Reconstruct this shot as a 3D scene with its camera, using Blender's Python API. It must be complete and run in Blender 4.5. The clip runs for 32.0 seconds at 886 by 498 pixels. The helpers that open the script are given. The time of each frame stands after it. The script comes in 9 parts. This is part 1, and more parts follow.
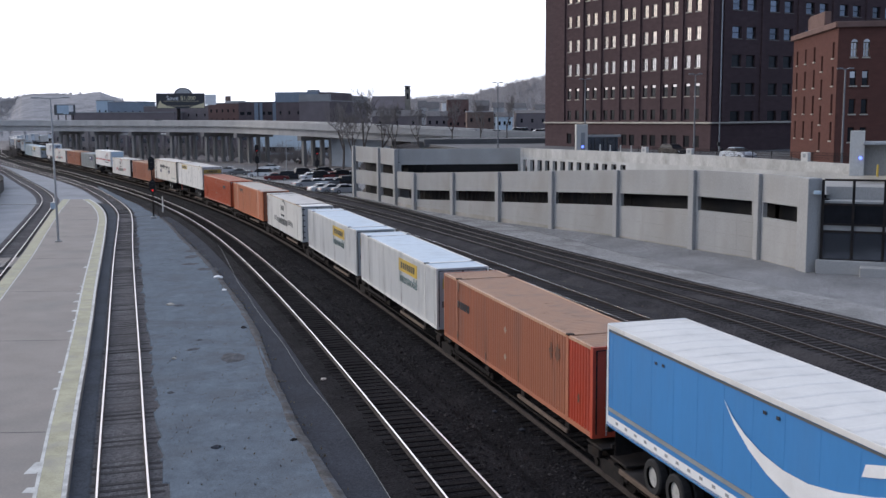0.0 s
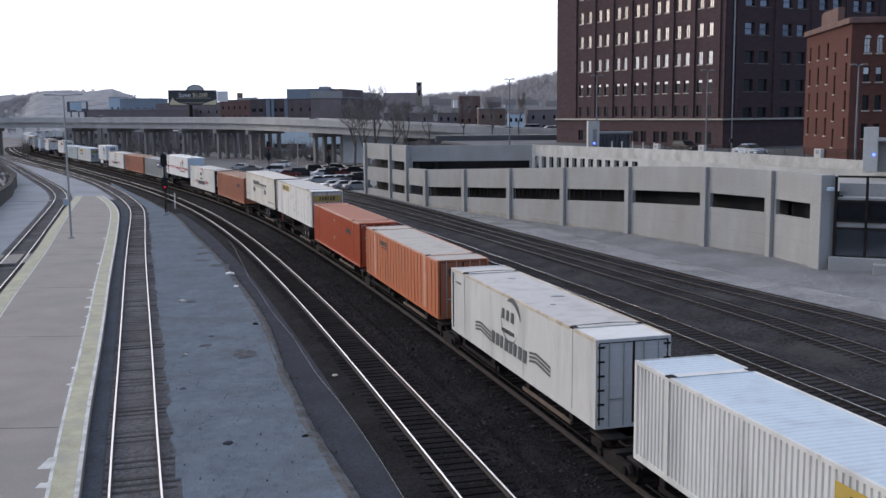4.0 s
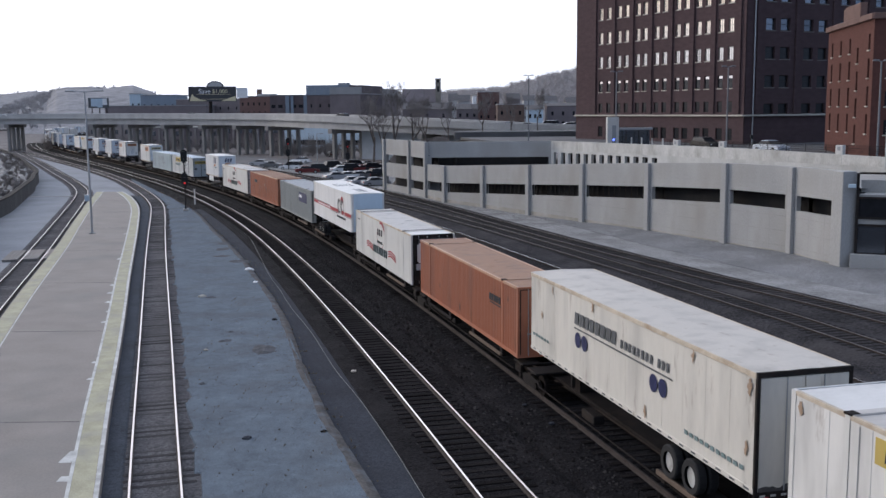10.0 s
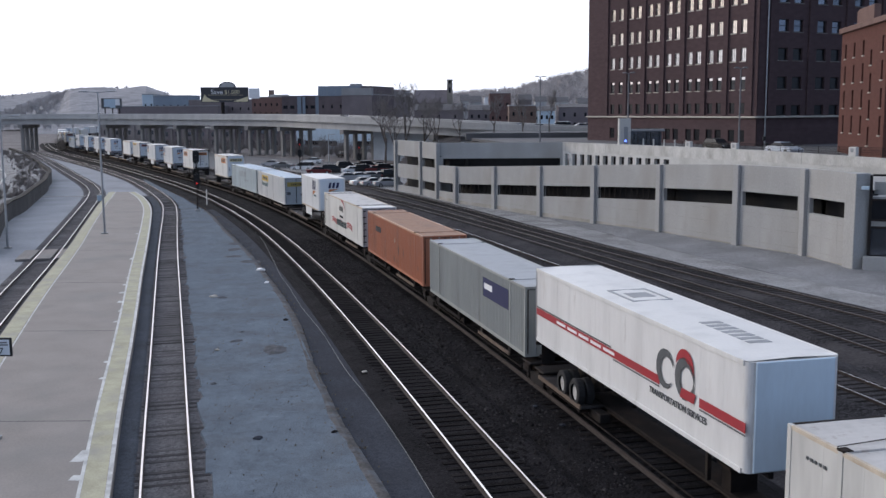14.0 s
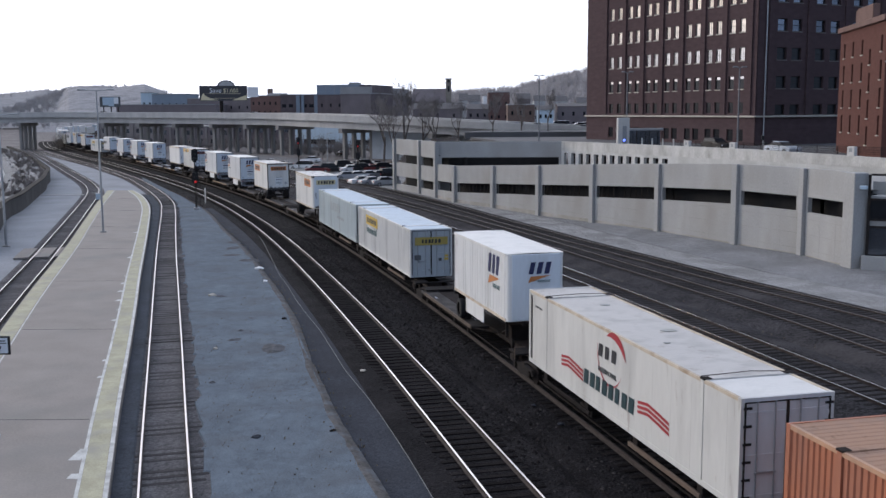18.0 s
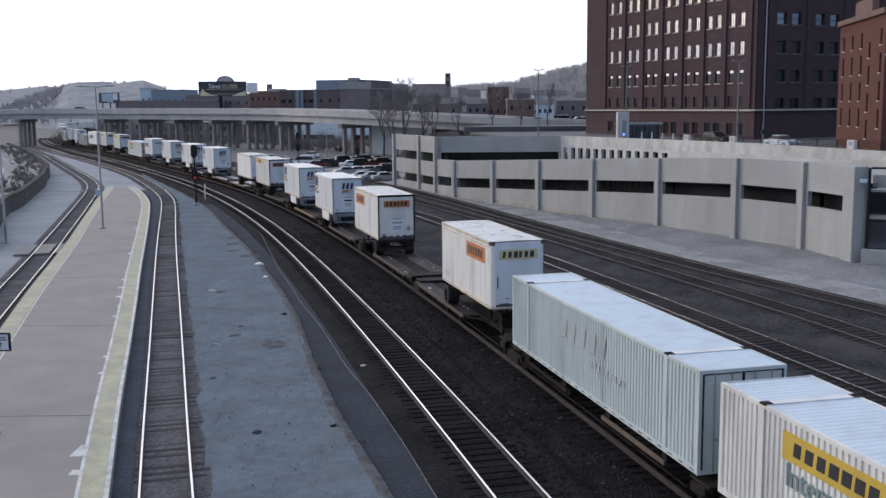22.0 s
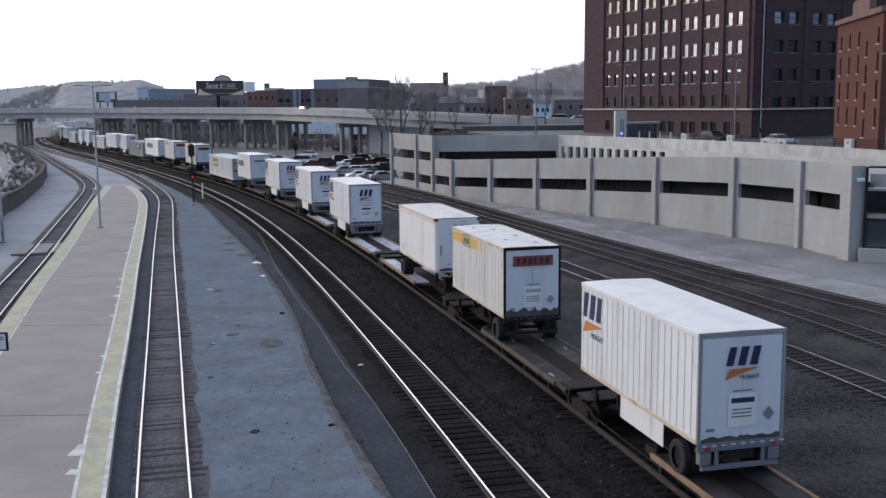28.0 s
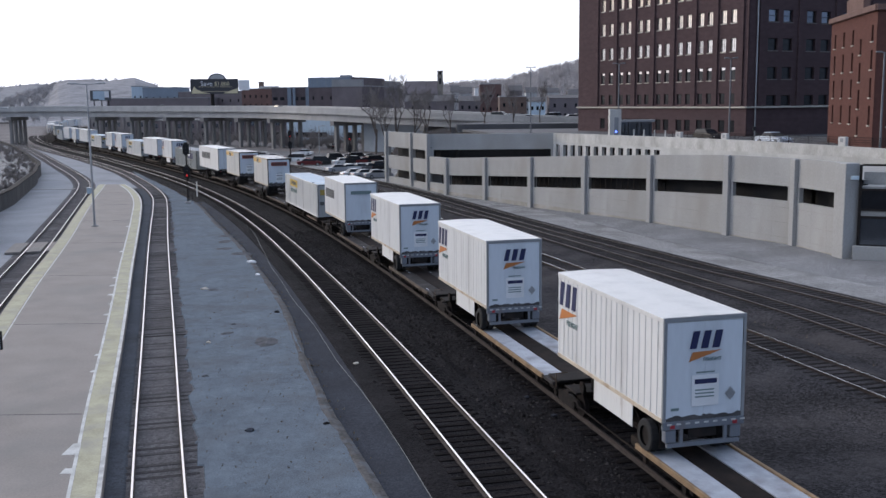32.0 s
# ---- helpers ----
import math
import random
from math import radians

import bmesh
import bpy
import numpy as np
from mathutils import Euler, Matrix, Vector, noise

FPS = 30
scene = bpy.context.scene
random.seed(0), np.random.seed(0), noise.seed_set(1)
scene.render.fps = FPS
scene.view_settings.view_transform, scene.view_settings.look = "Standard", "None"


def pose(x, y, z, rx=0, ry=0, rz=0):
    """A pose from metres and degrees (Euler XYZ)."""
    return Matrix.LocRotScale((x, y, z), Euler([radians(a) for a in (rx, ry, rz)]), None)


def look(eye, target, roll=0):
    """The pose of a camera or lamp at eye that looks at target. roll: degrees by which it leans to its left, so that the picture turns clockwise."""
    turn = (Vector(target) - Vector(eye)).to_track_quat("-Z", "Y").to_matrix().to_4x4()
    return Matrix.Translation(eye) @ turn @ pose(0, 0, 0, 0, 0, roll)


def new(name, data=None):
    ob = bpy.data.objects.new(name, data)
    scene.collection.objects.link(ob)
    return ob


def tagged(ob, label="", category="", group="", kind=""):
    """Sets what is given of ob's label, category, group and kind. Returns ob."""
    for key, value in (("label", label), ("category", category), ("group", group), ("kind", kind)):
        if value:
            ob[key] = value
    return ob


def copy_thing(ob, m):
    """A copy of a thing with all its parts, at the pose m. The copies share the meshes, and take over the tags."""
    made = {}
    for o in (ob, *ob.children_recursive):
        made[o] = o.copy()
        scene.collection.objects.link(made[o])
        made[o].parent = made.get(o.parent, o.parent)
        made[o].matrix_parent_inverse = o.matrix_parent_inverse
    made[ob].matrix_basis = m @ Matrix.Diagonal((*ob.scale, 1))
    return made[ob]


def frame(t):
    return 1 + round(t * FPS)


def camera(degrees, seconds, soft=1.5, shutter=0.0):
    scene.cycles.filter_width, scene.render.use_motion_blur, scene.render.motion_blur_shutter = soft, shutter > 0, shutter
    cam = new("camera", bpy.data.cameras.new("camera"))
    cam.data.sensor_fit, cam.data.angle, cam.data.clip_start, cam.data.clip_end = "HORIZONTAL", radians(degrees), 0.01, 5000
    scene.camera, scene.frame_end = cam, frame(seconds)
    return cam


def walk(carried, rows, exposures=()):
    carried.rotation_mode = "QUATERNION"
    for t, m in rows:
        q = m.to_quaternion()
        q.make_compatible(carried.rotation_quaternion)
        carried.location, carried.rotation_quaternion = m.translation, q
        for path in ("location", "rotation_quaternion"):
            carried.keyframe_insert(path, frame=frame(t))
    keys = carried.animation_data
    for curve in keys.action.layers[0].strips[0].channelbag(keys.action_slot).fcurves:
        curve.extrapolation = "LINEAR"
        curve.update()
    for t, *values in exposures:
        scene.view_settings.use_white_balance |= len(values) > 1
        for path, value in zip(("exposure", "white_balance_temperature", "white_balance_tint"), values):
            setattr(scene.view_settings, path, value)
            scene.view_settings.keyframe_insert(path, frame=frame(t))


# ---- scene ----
# Camera: held by hand on a road bridge over the yard, turning a little.
EYE = (0.0, 0.0, 11.157)
cam = camera(46.87, 32.0, soft=1.5)
TURNS = [(0,-2.17,-7.36,-0.45),(0.5,-2.06,-7.41,-0.47),(1,-1.87,-7.46,-0.48),(1.5,-1.78,-7.47,-0.43),(2,-1.83,-7.51,-0.48),(2.5,-1.74,-7.49,-0.43),(3,-1.56,-7.47,-0.42),(3.5,-1.56,-7.50,-0.46),(5.5,-1.21,-7.72,-0.60),(6,-1.07,-7.79,-0.57),(6.5,-0.98,-7.79,-0.56),(7,-1.01,-7.80,-0.52),(7.5,-1.09,-7.80,-0.52),(8,-1.12,-7.79,-0.57),(8.5,-1.05,-7.79,-0.48),(9,-0.91,-7.75,-0.49),(9.5,-0.82,-7.72,-0.42),(10,-0.47,-7.74,-0.50),(10.5,-0.06,-7.66,-0.44),(11,0.21,-7.63,-0.49),(11.5,0.21,-7.61,-0.44),(12,0.03,-7.63,-0.41),(12.5,0.07,-7.70,-0.45),(13,0.22,-7.74,-0.47),(13.5,0.22,-7.70,-0.44),(14,0.16,-7.68,-0.40),(14.5,-0.02,-7.68,-0.38)]
TURNS += [(16.5,0.06,-7.78,-0.28),(17,0.08,-7.81,-0.27),(17.5,0.09,-7.78,-0.26),(18,0.08,-7.74,-0.31),(18.5,0.04,-7.75,-0.42),(19,0.13,-7.94,-0.49),(19.5,0.17,-7.90,-0.47),(20,0.13,-7.89,-0.48),(20.5,0.00,-8.00,-0.47),(21,-0.14,-8.02,-0.53),(21.5,-0.07,-8.06,-0.50),(22,0.08,-8.02,-0.52),(22.5,0.09,-8.02,-0.55),(23,-0.02,-8.06,-0.58),(23.5,-0.00,-8.02,-0.54),(24,0.12,-7.98,-0.45),(24.5,0.35,-8.00,-0.42),(25,0.48,-8.03,-0.44),(25.5,0.45,-8.03,-0.46),(27.5,0.13,-8.06,-0.52),(28,-0.05,-8.07,-0.54),(28.5,-0.19,-8.07,-0.58),(29,-0.24,-8.06,-0.57),(29.5,-0.19,-8.07,-0.55),(30,-0.10,-8.12,-0.53),(30.5,-0.10,-8.12,-0.53),(31,-0.14,-8.11,-0.55),(31.5,-0.28,-8.12,-0.54),(32,-0.34,-8.17,-0.57)]


def aim(yaw, pitch, roll):
    a, b = radians(yaw), radians(pitch)
    way = Vector((-math.sin(a) * math.cos(b), math.cos(a) * math.cos(b), math.sin(b)))
    return look(EYE, Vector(EYE) + way, roll)


walk(cam, [(t, aim(a, b, c)) for t, a, b, c in TURNS], [(0, 0.05), (6, 0.0), (9, 0.03), (12, 0.02), (18, 0.06), (23, 0.07), (25, 0.20), (28, 0.12), (32, 0.12)])

# Light: a low veiled sun to the left ahead, bright thin cloud all over.
SUN_AZ, SUN_EL = -62.0, 15.0          # degrees to the right of straight ahead, degrees up
scene.view_settings.exposure = 0.0
world = bpy.data.worlds.new("sky")
scene.world = world
world.use_nodes = True
wn, wl = world.node_tree.nodes, world.node_tree.links
bg = wn["Background"]
sky = wn.new("ShaderNodeTexSky")
sky.sky_type, sky.sun_disc = "NISHITA", False
sky.sun_elevation, sky.sun_rotation = radians(SUN_EL), radians(SUN_AZ)
sky.dust_density, sky.air_density = 3.0, 1.0
coord = wn.new("ShaderNodeTexCoord")
wmap = wn.new("ShaderNodeMapping")
wmap.inputs["Scale"].default_value = (1.2, 1.2, 5.0)
cloud = wn.new("ShaderNodeTexNoise")
cloud.inputs["Scale"].default_value, cloud.inputs["Detail"].default_value = 1.6, 4.0
ramp = wn.new("ShaderNodeValToRGB")
ramp.color_ramp.elements[0].position, ramp.color_ramp.elements[1].position = 0.30, 0.62
ramp.color_ramp.elements[0].color, ramp.color_ramp.elements[1].color = (0.6, 0.6, 0.6, 1), (1, 1, 1, 1)
toward = wn.new("ShaderNodeVectorMath")
toward.operation = "DOT_PRODUCT"
toward.inputs[1].default_value = (math.sin(radians(SUN_AZ * 0.7)), math.cos(radians(SUN_AZ * 0.7)), 0.12)
span = wn.new("ShaderNodeMapRange")
span.interpolation_type = "SMOOTHSTEP"
span.inputs["From Min"].default_value, span.inputs["From Max"].default_value = -0.55, 0.95
haze = wn.new("ShaderNodeMix")
haze.data_type = "RGBA"
haze.inputs["A"].default_value, haze.inputs["B"].default_value = (3.9, 5.1, 7.6, 1), (16.1, 16.75, 19.2, 1)
veil = wn.new("ShaderNodeMix")
veil.data_type = "RGBA"
wl.new(coord.outputs["Generated"], wmap.inputs["Vector"])
wl.new(wmap.outputs["Vector"], cloud.inputs["Vector"])
wl.new(cloud.outputs["Fac"], ramp.inputs["Fac"])
wl.new(coord.outputs["Generated"], toward.inputs[0])
wl.new(toward.outputs["Value"], span.inputs["Value"])
wl.new(span.outputs[0], haze.inputs["Factor"])
wl.new(haze.outputs["Result"], veil.inputs["B"])
wl.new(ramp.outputs["Color"], veil.inputs["Factor"])
wl.new(sky.outputs["Color"], veil.inputs["A"])
wl.new(veil.outputs["Result"], bg.inputs["Color"])
bg.inputs["Strength"].default_value = 0.1
sun = new("sun", bpy.data.lights.new("sun", "SUN"))
sun.data.energy, sun.data.angle, sun.data.color = 0.9, radians(14), (1.0, 0.86, 0.7)
sa, se = radians(SUN_AZ), radians(SUN_EL)
sun.matrix_world = look((0, 0, 60), (-60 * math.sin(sa) * math.cos(se), -60 * math.cos(sa) * math.cos(se), 60 - 60 * math.sin(se)))


# ---- materials ----
def material(name, colour, rough=0.7, metal=0.0, vary=0.25, scale=2.0, bump=0.15, fine=40.0, dirt=None, dirt_amount=0.4,
             dirt_scale=0.6, stretch=(1, 1, 1), per_object=0.0, spec=0.3, stones=0.0, rust=0.0, chips=0.55):
    """A surface with grain and stains at two scales, in the thing's own metres."""
    m = bpy.data.materials.new(name)
    m.use_nodes = True
    n, l = m.node_tree.nodes, m.node_tree.links
    p = n["Principled BSDF"]
    p.inputs["Roughness"].default_value, p.inputs["Metallic"].default_value = rough, metal
    p.inputs["Specular IOR Level"].default_value = spec
    tc, mp = n.new("ShaderNodeTexCoord"), n.new("ShaderNodeMapping")
    mp.inputs["Scale"].default_value = stretch
    l.new(tc.outputs["Object"], mp.inputs["Vector"])
    big, small, stain = n.new("ShaderNodeTexNoise"), n.new("ShaderNodeTexNoise"), n.new("ShaderNodeTexNoise")
    for node, s, d in ((big, scale, 4), (small, fine, 3), (stain, dirt_scale, 6)):
        node.inputs["Scale"].default_value, node.inputs["Detail"].default_value = s, d
        l.new(mp.outputs["Vector"], node.inputs["Vector"])
    tone = n.new("ShaderNodeMath")
    tone.operation = "ADD"
    l.new(big.outputs["Fac"], tone.inputs[0])
    l.new(small.outputs["Fac"], tone.inputs[1])
    span = n.new("ShaderNodeMapRange")
    span.inputs["From Min"].default_value, span.inputs["From Max"].default_value = 0.6, 1.4
    span.inputs["To Min"].default_value, span.inputs["To Max"].default_value = 1 - vary, 1 + vary
    l.new(tone.outputs[0], span.inputs["Value"])
    out = span.outputs[0]
    if per_object:
        info, off, mul = n.new("ShaderNodeObjectInfo"), n.new("ShaderNodeMapRange"), n.new("ShaderNodeMath")
        off.inputs["To Min"].default_value, off.inputs["To Max"].default_value = 1 - per_object, 1 + per_object
        l.new(info.outputs["Random"], off.inputs["Value"])
        mul.operation = "MULTIPLY"
        l.new(out, mul.inputs[0])
        l.new(off.outputs[0], mul.inputs[1])
        out = mul.outputs[0]
    cells = None
    if stones:                       # single stones, each of its own tone
        cells, pick, mul = n.new("ShaderNodeTexVoronoi"), n.new("ShaderNodeMapRange"), n.new("ShaderNodeMath")
        cells.inputs["Scale"].default_value = stones
        l.new(tc.outputs["Object"], cells.inputs["Vector"])
        sep = n.new("ShaderNodeSeparateColor")
        l.new(cells.outputs["Color"], sep.inputs[0])
        pick.inputs["To Min"].default_value, pick.inputs["To Max"].default_value = 1 - chips, 1 + chips
        l.new(sep.outputs[0], pick.inputs["Value"])
        mul.operation = "MULTIPLY"
        l.new(out, mul.inputs[0])
        l.new(pick.outputs[0], mul.inputs[1])
        out = mul.outputs[0]
    paint = n.new("ShaderNodeMix")
    paint.data_type, paint.blend_type = "RGBA", "MULTIPLY"
    paint.inputs["Factor"].default_value = 1.0
    paint.inputs["A"].default_value = (*colour, 1)
    l.new(out, paint.inputs["B"])
    last = paint.outputs["Result"]
    if dirt:
        edge = n.new("ShaderNodeMapRange")
        edge.inputs["From Min"].default_value, edge.inputs["From Max"].default_value = 0.48, 0.75
        edge.inputs["To Max"].default_value = dirt_amount
        l.new(stain.outputs["Fac"], edge.inputs["Value"])
        mix = n.new("ShaderNodeMix")
        mix.data_type = "RGBA"
        mix.inputs["B"].default_value = (*dirt, 1)
        l.new(edge.outputs[0], mix.inputs["Factor"])
        l.new(last, mix.inputs["A"])
        last = mix.outputs["Result"]
    if rust:                         # rust runs and scuffs, small and sharp-edged
        spots, lim, mix2 = n.new("ShaderNodeTexNoise"), n.new("ShaderNodeMapRange"), n.new("ShaderNodeMix")
        mp2 = n.new("ShaderNodeMapping")
        mp2.inputs["Scale"].default_value = (2.2, 2.2, 0.5)
        mp2.inputs["Location"].default_value = (3.1, 7.7, 1.3)
        l.new(tc.outputs["Object"], mp2.inputs["Vector"])
        l.new(mp2.outputs["Vector"], spots.inputs["Vector"])
        spots.inputs["Scale"].default_value, spots.inputs["Detail"].default_value, spots.inputs["Roughness"].default_value = 1.0, 7, 0.65
        lim.inputs["From Min"].default_value, lim.inputs["From Max"].default_value, lim.inputs["To Max"].default_value = 0.60, 0.74, rust
        l.new(spots.outputs["Fac"], lim.inputs["Value"])
        mix2.data_type = "RGBA"
        mix2.inputs["B"].default_value = (0.14, 0.075, 0.04, 1)
        l.new(lim.outputs[0], mix2.inputs["Factor"])
        l.new(last, mix2.inputs["A"])
        last = mix2.outputs["Result"]
    l.new(last, p.inputs["Base Color"])
    if bump:
        b = n.new("ShaderNodeBump")
        b.inputs["Strength"].default_value, b.inputs["Distance"].default_value = bump, 0.02
        if cells:
            b.inputs["Distance"].default_value = 0.05
            l.new(cells.outputs["Distance"], b.inputs["Height"])
            b.invert = True
        else:
            l.new(tone.outputs[0], b.inputs["Height"])
        l.new(b.outputs["Normal"], p.inputs["Normal"])
    return m


def glow(name, colour, power):
    m = material(name, colour, 0.5)
    m.node_tree.nodes["Principled BSDF"].inputs["Emission Color"].default_value = (*colour, 1)
    m.node_tree.nodes["Principled BSDF"].inputs["Emission Strength"].default_value = power
    return m


SOIL = material("dark cinder soil", (0.037, 0.035, 0.0375), 0.95, vary=0.6, scale=0.35, bump=0.6, fine=6, dirt=(0.076, 0.070, 0.071), dirt_amount=0.8, dirt_scale=0.3, spec=0.06, stones=16.0)
BALLAST = material("dark ballast stone", (0.0112, 0.0104, 0.0119), 0.92, vary=0.5, scale=0.7, bump=0.8, fine=5, dirt=(0.025, 0.023, 0.0245), dirt_amount=0.6, dirt_scale=0.35, spec=0.07, stones=14.0)
GRAVEL = material("grey fine gravel", (0.113, 0.136, 0.163), 0.95, vary=0.24, scale=0.45, bump=0.3, fine=2.2, dirt=(0.092, 0.098, 0.106), dirt_amount=0.6, dirt_scale=0.4, spec=0.1, stones=42.0, chips=0.28)
ROADGRIT = material("pale service road grit", (0.25, 0.247, 0.245), 0.95, vary=0.35, scale=0.4, bump=0.35, fine=4, dirt=(0.13, 0.125, 0.123), dirt_amount=0.8, dirt_scale=0.3, spec=0.1, stones=30.0)
ASPHALT = material("worn asphalt", (0.10, 0.10, 0.105), 0.9, vary=0.3, scale=0.2, bump=0.3, fine=8, dirt=(0.16, 0.155, 0.15), dirt_amount=0.5, dirt_scale=0.08)
PLATFORM = material("platform concrete", (0.240, 0.215, 0.195), 0.85, vary=0.17, scale=0.5, bump=0.25, fine=14, dirt=(0.175, 0.17, 0.162), dirt_amount=0.7, dirt_scale=0.2)
YELLOWPAINT = material("faded yellow edge paint", (0.36, 0.34, 0.24), 0.8, vary=0.28, scale=1.5, bump=0.2, fine=18, dirt=(0.28, 0.27, 0.235), dirt_amount=0.8, dirt_scale=0.9)
WHITEPAINT = material("worn white paint", (0.52, 0.52, 0.50), 0.8, vary=0.25, scale=2, bump=0.15, fine=20, dirt=(0.26, 0.25, 0.235), dirt_amount=0.85, dirt_scale=1.6)
TIE = material("weathered wooden tie", (0.0142, 0.0122, 0.0124), 0.95, vary=0.45, scale=3, bump=0.6, fine=25, stretch=(1, 8, 8), per_object=0.45, spec=0.06)
RAILTOP = material("polished rail head", (0.82, 0.79, 0.77), 0.3, 1.0, vary=0.08, bump=0.02)
RAILWARM = material("lightly rusted rail head", (0.62, 0.57, 0.55), 0.3, 1.0, vary=0.12, bump=0.02)
RAILDULL = material("dull brown rail head", (0.030, 0.025, 0.024), 0.7, 0.2, vary=0.3, scale=3, bump=0.05)
RAILMID = material("half-worn rail head", (0.62, 0.61, 0.61), 0.26, 1.0, vary=0.15, bump=0.03)
RAILWORN = material("faintly worn rail head", (0.16, 0.15, 0.148), 0.4, 0.7, vary=0.25, bump=0.03)
RAILRUST = material("rusty rail web", (0.042, 0.033, 0.030), 0.85, vary=0.4, scale=4, bump=0.3)
CONCRETE = material("grey precast concrete", (0.338, 0.337, 0.330), 0.9, vary=0.15, scale=0.5, bump=0.2, fine=12, dirt=(0.265, 0.25, 0.225), dirt_amount=0.65, dirt_scale=0.22, stretch=(1, 1, 0.5))
CONCRETE_PALE = material("pale stained concrete", (0.48, 0.475, 0.455), 0.9, vary=0.18, scale=0.4, bump=0.2, fine=10, dirt=(0.30, 0.29, 0.265), dirt_amount=0.75, dirt_scale=0.35, stretch=(1, 1, 0.4))
CONCRETE_DARK = material("shaded pier concrete", (0.31, 0.305, 0.295), 0.92, vary=0.2, scale=0.4, bump=0.3, fine=8, dirt=(0.19, 0.185, 0.175), dirt_amount=0.6, dirt_scale=0.25, stretch=(1, 1, 0.4))
# Near-black colour stands for unlit depth behind openings.
DARK = material("black painted as unlit interior", (0.02, 0.02, 0.022), 0.9)
BRICK_BROWN = material("brown brick", (0.078, 0.053, 0.056), 0.9, vary=0.28, scale=0.8, bump=0.5, fine=14, dirt=(0.058, 0.043, 0.045), dirt_amount=0.5, dirt_scale=0.1, stretch=(1, 1, 2.5), spec=0.12)
BRICK_RED = material("red brick", (0.106, 0.050, 0.042), 0.9, vary=0.22, scale=0.9, bump=0.5, fine=14, dirt=(0.09, 0.047, 0.041), dirt_amount=0.6, dirt_scale=0.15, stretch=(1, 1, 2.5), spec=0.12)
# Darker copy of the stone trim; the right face's shade is its colour.
SHADESILL = material("stone sill darkened as shade", (0.16, 0.145, 0.14), 0.9, vary=0.3)
STONE = material("pale limestone trim", (0.42, 0.39, 0.34), 0.85, vary=0.2, dirt=(0.25, 0.23, 0.2), dirt_amount=0.5)
GLASS = material("sky-reflecting window glass", (0.39, 0.37, 0.35), 0.08, 1.0, vary=0.12, scale=0.6, bump=0.04, fine=2, per_object=0.25)
GLASSBLUE = material("dim blue-grey window glass", (0.16, 0.18, 0.215), 0.15, 0.8, vary=0.15, scale=0.6, bump=0.04, fine=2, per_object=0.4)
GLASSDARK = material("dark window glass", (0.014, 0.015, 0.018), 0.12, 0.0, vary=0.2, bump=0.02, fine=2, spec=0.25)
STEEL = material("galvanised steel", (0.36, 0.37, 0.38), 0.5, 0.7, vary=0.15)
BLACKSTEEL = material("grimy black steel", (0.020, 0.018, 0.018), 0.8, 0.1, vary=0.4, scale=3, dirt=(0.055, 0.04, 0.03), dirt_amount=0.6, dirt_scale=1.8, spec=0.12)
# Rust brown and sill tan, darkened to hold the shade under the wagons.
BROWNSTEEL = material("rusty car steel darkened as shade", (0.017, 0.014, 0.0135), 0.85, 0.1, vary=0.45, scale=2, dirt=(0.042, 0.03, 0.024), dirt_amount=0.5, dirt_scale=1.6, spec=0.1)
SILLSTEEL = material("dusty tan sill steel", (0.115, 0.083, 0.063), 0.75, 0.1, vary=0.3, scale=2, dirt=(0.08, 0.06, 0.05), dirt_amount=0.6, dirt_scale=1.4)
DECKPAINT = material("pale worn deck paint", (0.36, 0.385, 0.43), 0.7, vary=0.3, scale=1.5, dirt=(0.12, 0.115, 0.12), dirt_amount=0.7, dirt_scale=0.9)
SIDERAIL = material("orange-brown runway edge", (0.23, 0.155, 0.09), 0.7, vary=0.3, dirt=(0.10, 0.065, 0.045), dirt_amount=0.7, dirt_scale=1.5)
RUBBER = material("black tyre rubber", (0.02, 0.02, 0.021), 0.85, vary=0.2)
WHEELSTEEL = material("white wheel hub", (0.45, 0.45, 0.44), 0.6, 0.2, vary=0.2, dirt=(0.15, 0.13, 0.11), dirt_amount=0.6, dirt_scale=3)
BARK = material("bare bark", (0.125, 0.108, 0.098), 0.95, vary=0.3, scale=4, bump=0.5)
TWIGS = material("winter twigs", (0.17, 0.155, 0.15), 0.95, vary=0.3)
# Distance haze is put into this pale woodland colour.
HAZYTREES = material("hill woodland paled for haze", (0.27, 0.265, 0.272), 1.0, vary=0.4, scale=0.12, bump=0.0, fine=0.8, dirt=(0.37, 0.36, 0.365), dirt_amount=0.6, dirt_scale=0.05, spec=0.0)
HILL = material("brown winter hillside", (0.072, 0.062, 0.054), 1.0, vary=0.45, scale=0.4, bump=0.5, fine=2.0, dirt=(0.11, 0.095, 0.08), dirt_amount=0.6, dirt_scale=0.2, spec=0.05)
BLACK = material("black enamel", (0.015, 0.015, 0.016), 0.4, vary=0.1)
WHITE = material("white panel", (0.72, 0.73, 0.74), 0.6, vary=0.08, dirt=(0.5, 0.48, 0.45), dirt_amount=0.4)
SIGNBLUE = material("blue wall panel", (0.16, 0.20, 0.25), 0.6, vary=0.15)
REDLAMP = glow("red signal lens", (0.8, 0.03, 0.03), 0.5)
BLUELAMP = glow("blue help point lamp", (0.12, 0.2, 1.0), 3.0)


def paint(name, rgb, dirty=0.45, rough=0.5, rust=0.0):
    return material(name, rgb, rough, vary=0.055, scale=0.7, bump=0.05, fine=9, dirt=tuple(0.45 * c + 0.06 for c in rgb), dirt_amount=dirty, dirt_scale=1.1, stretch=(1, 1, 0.22), rust=rust)


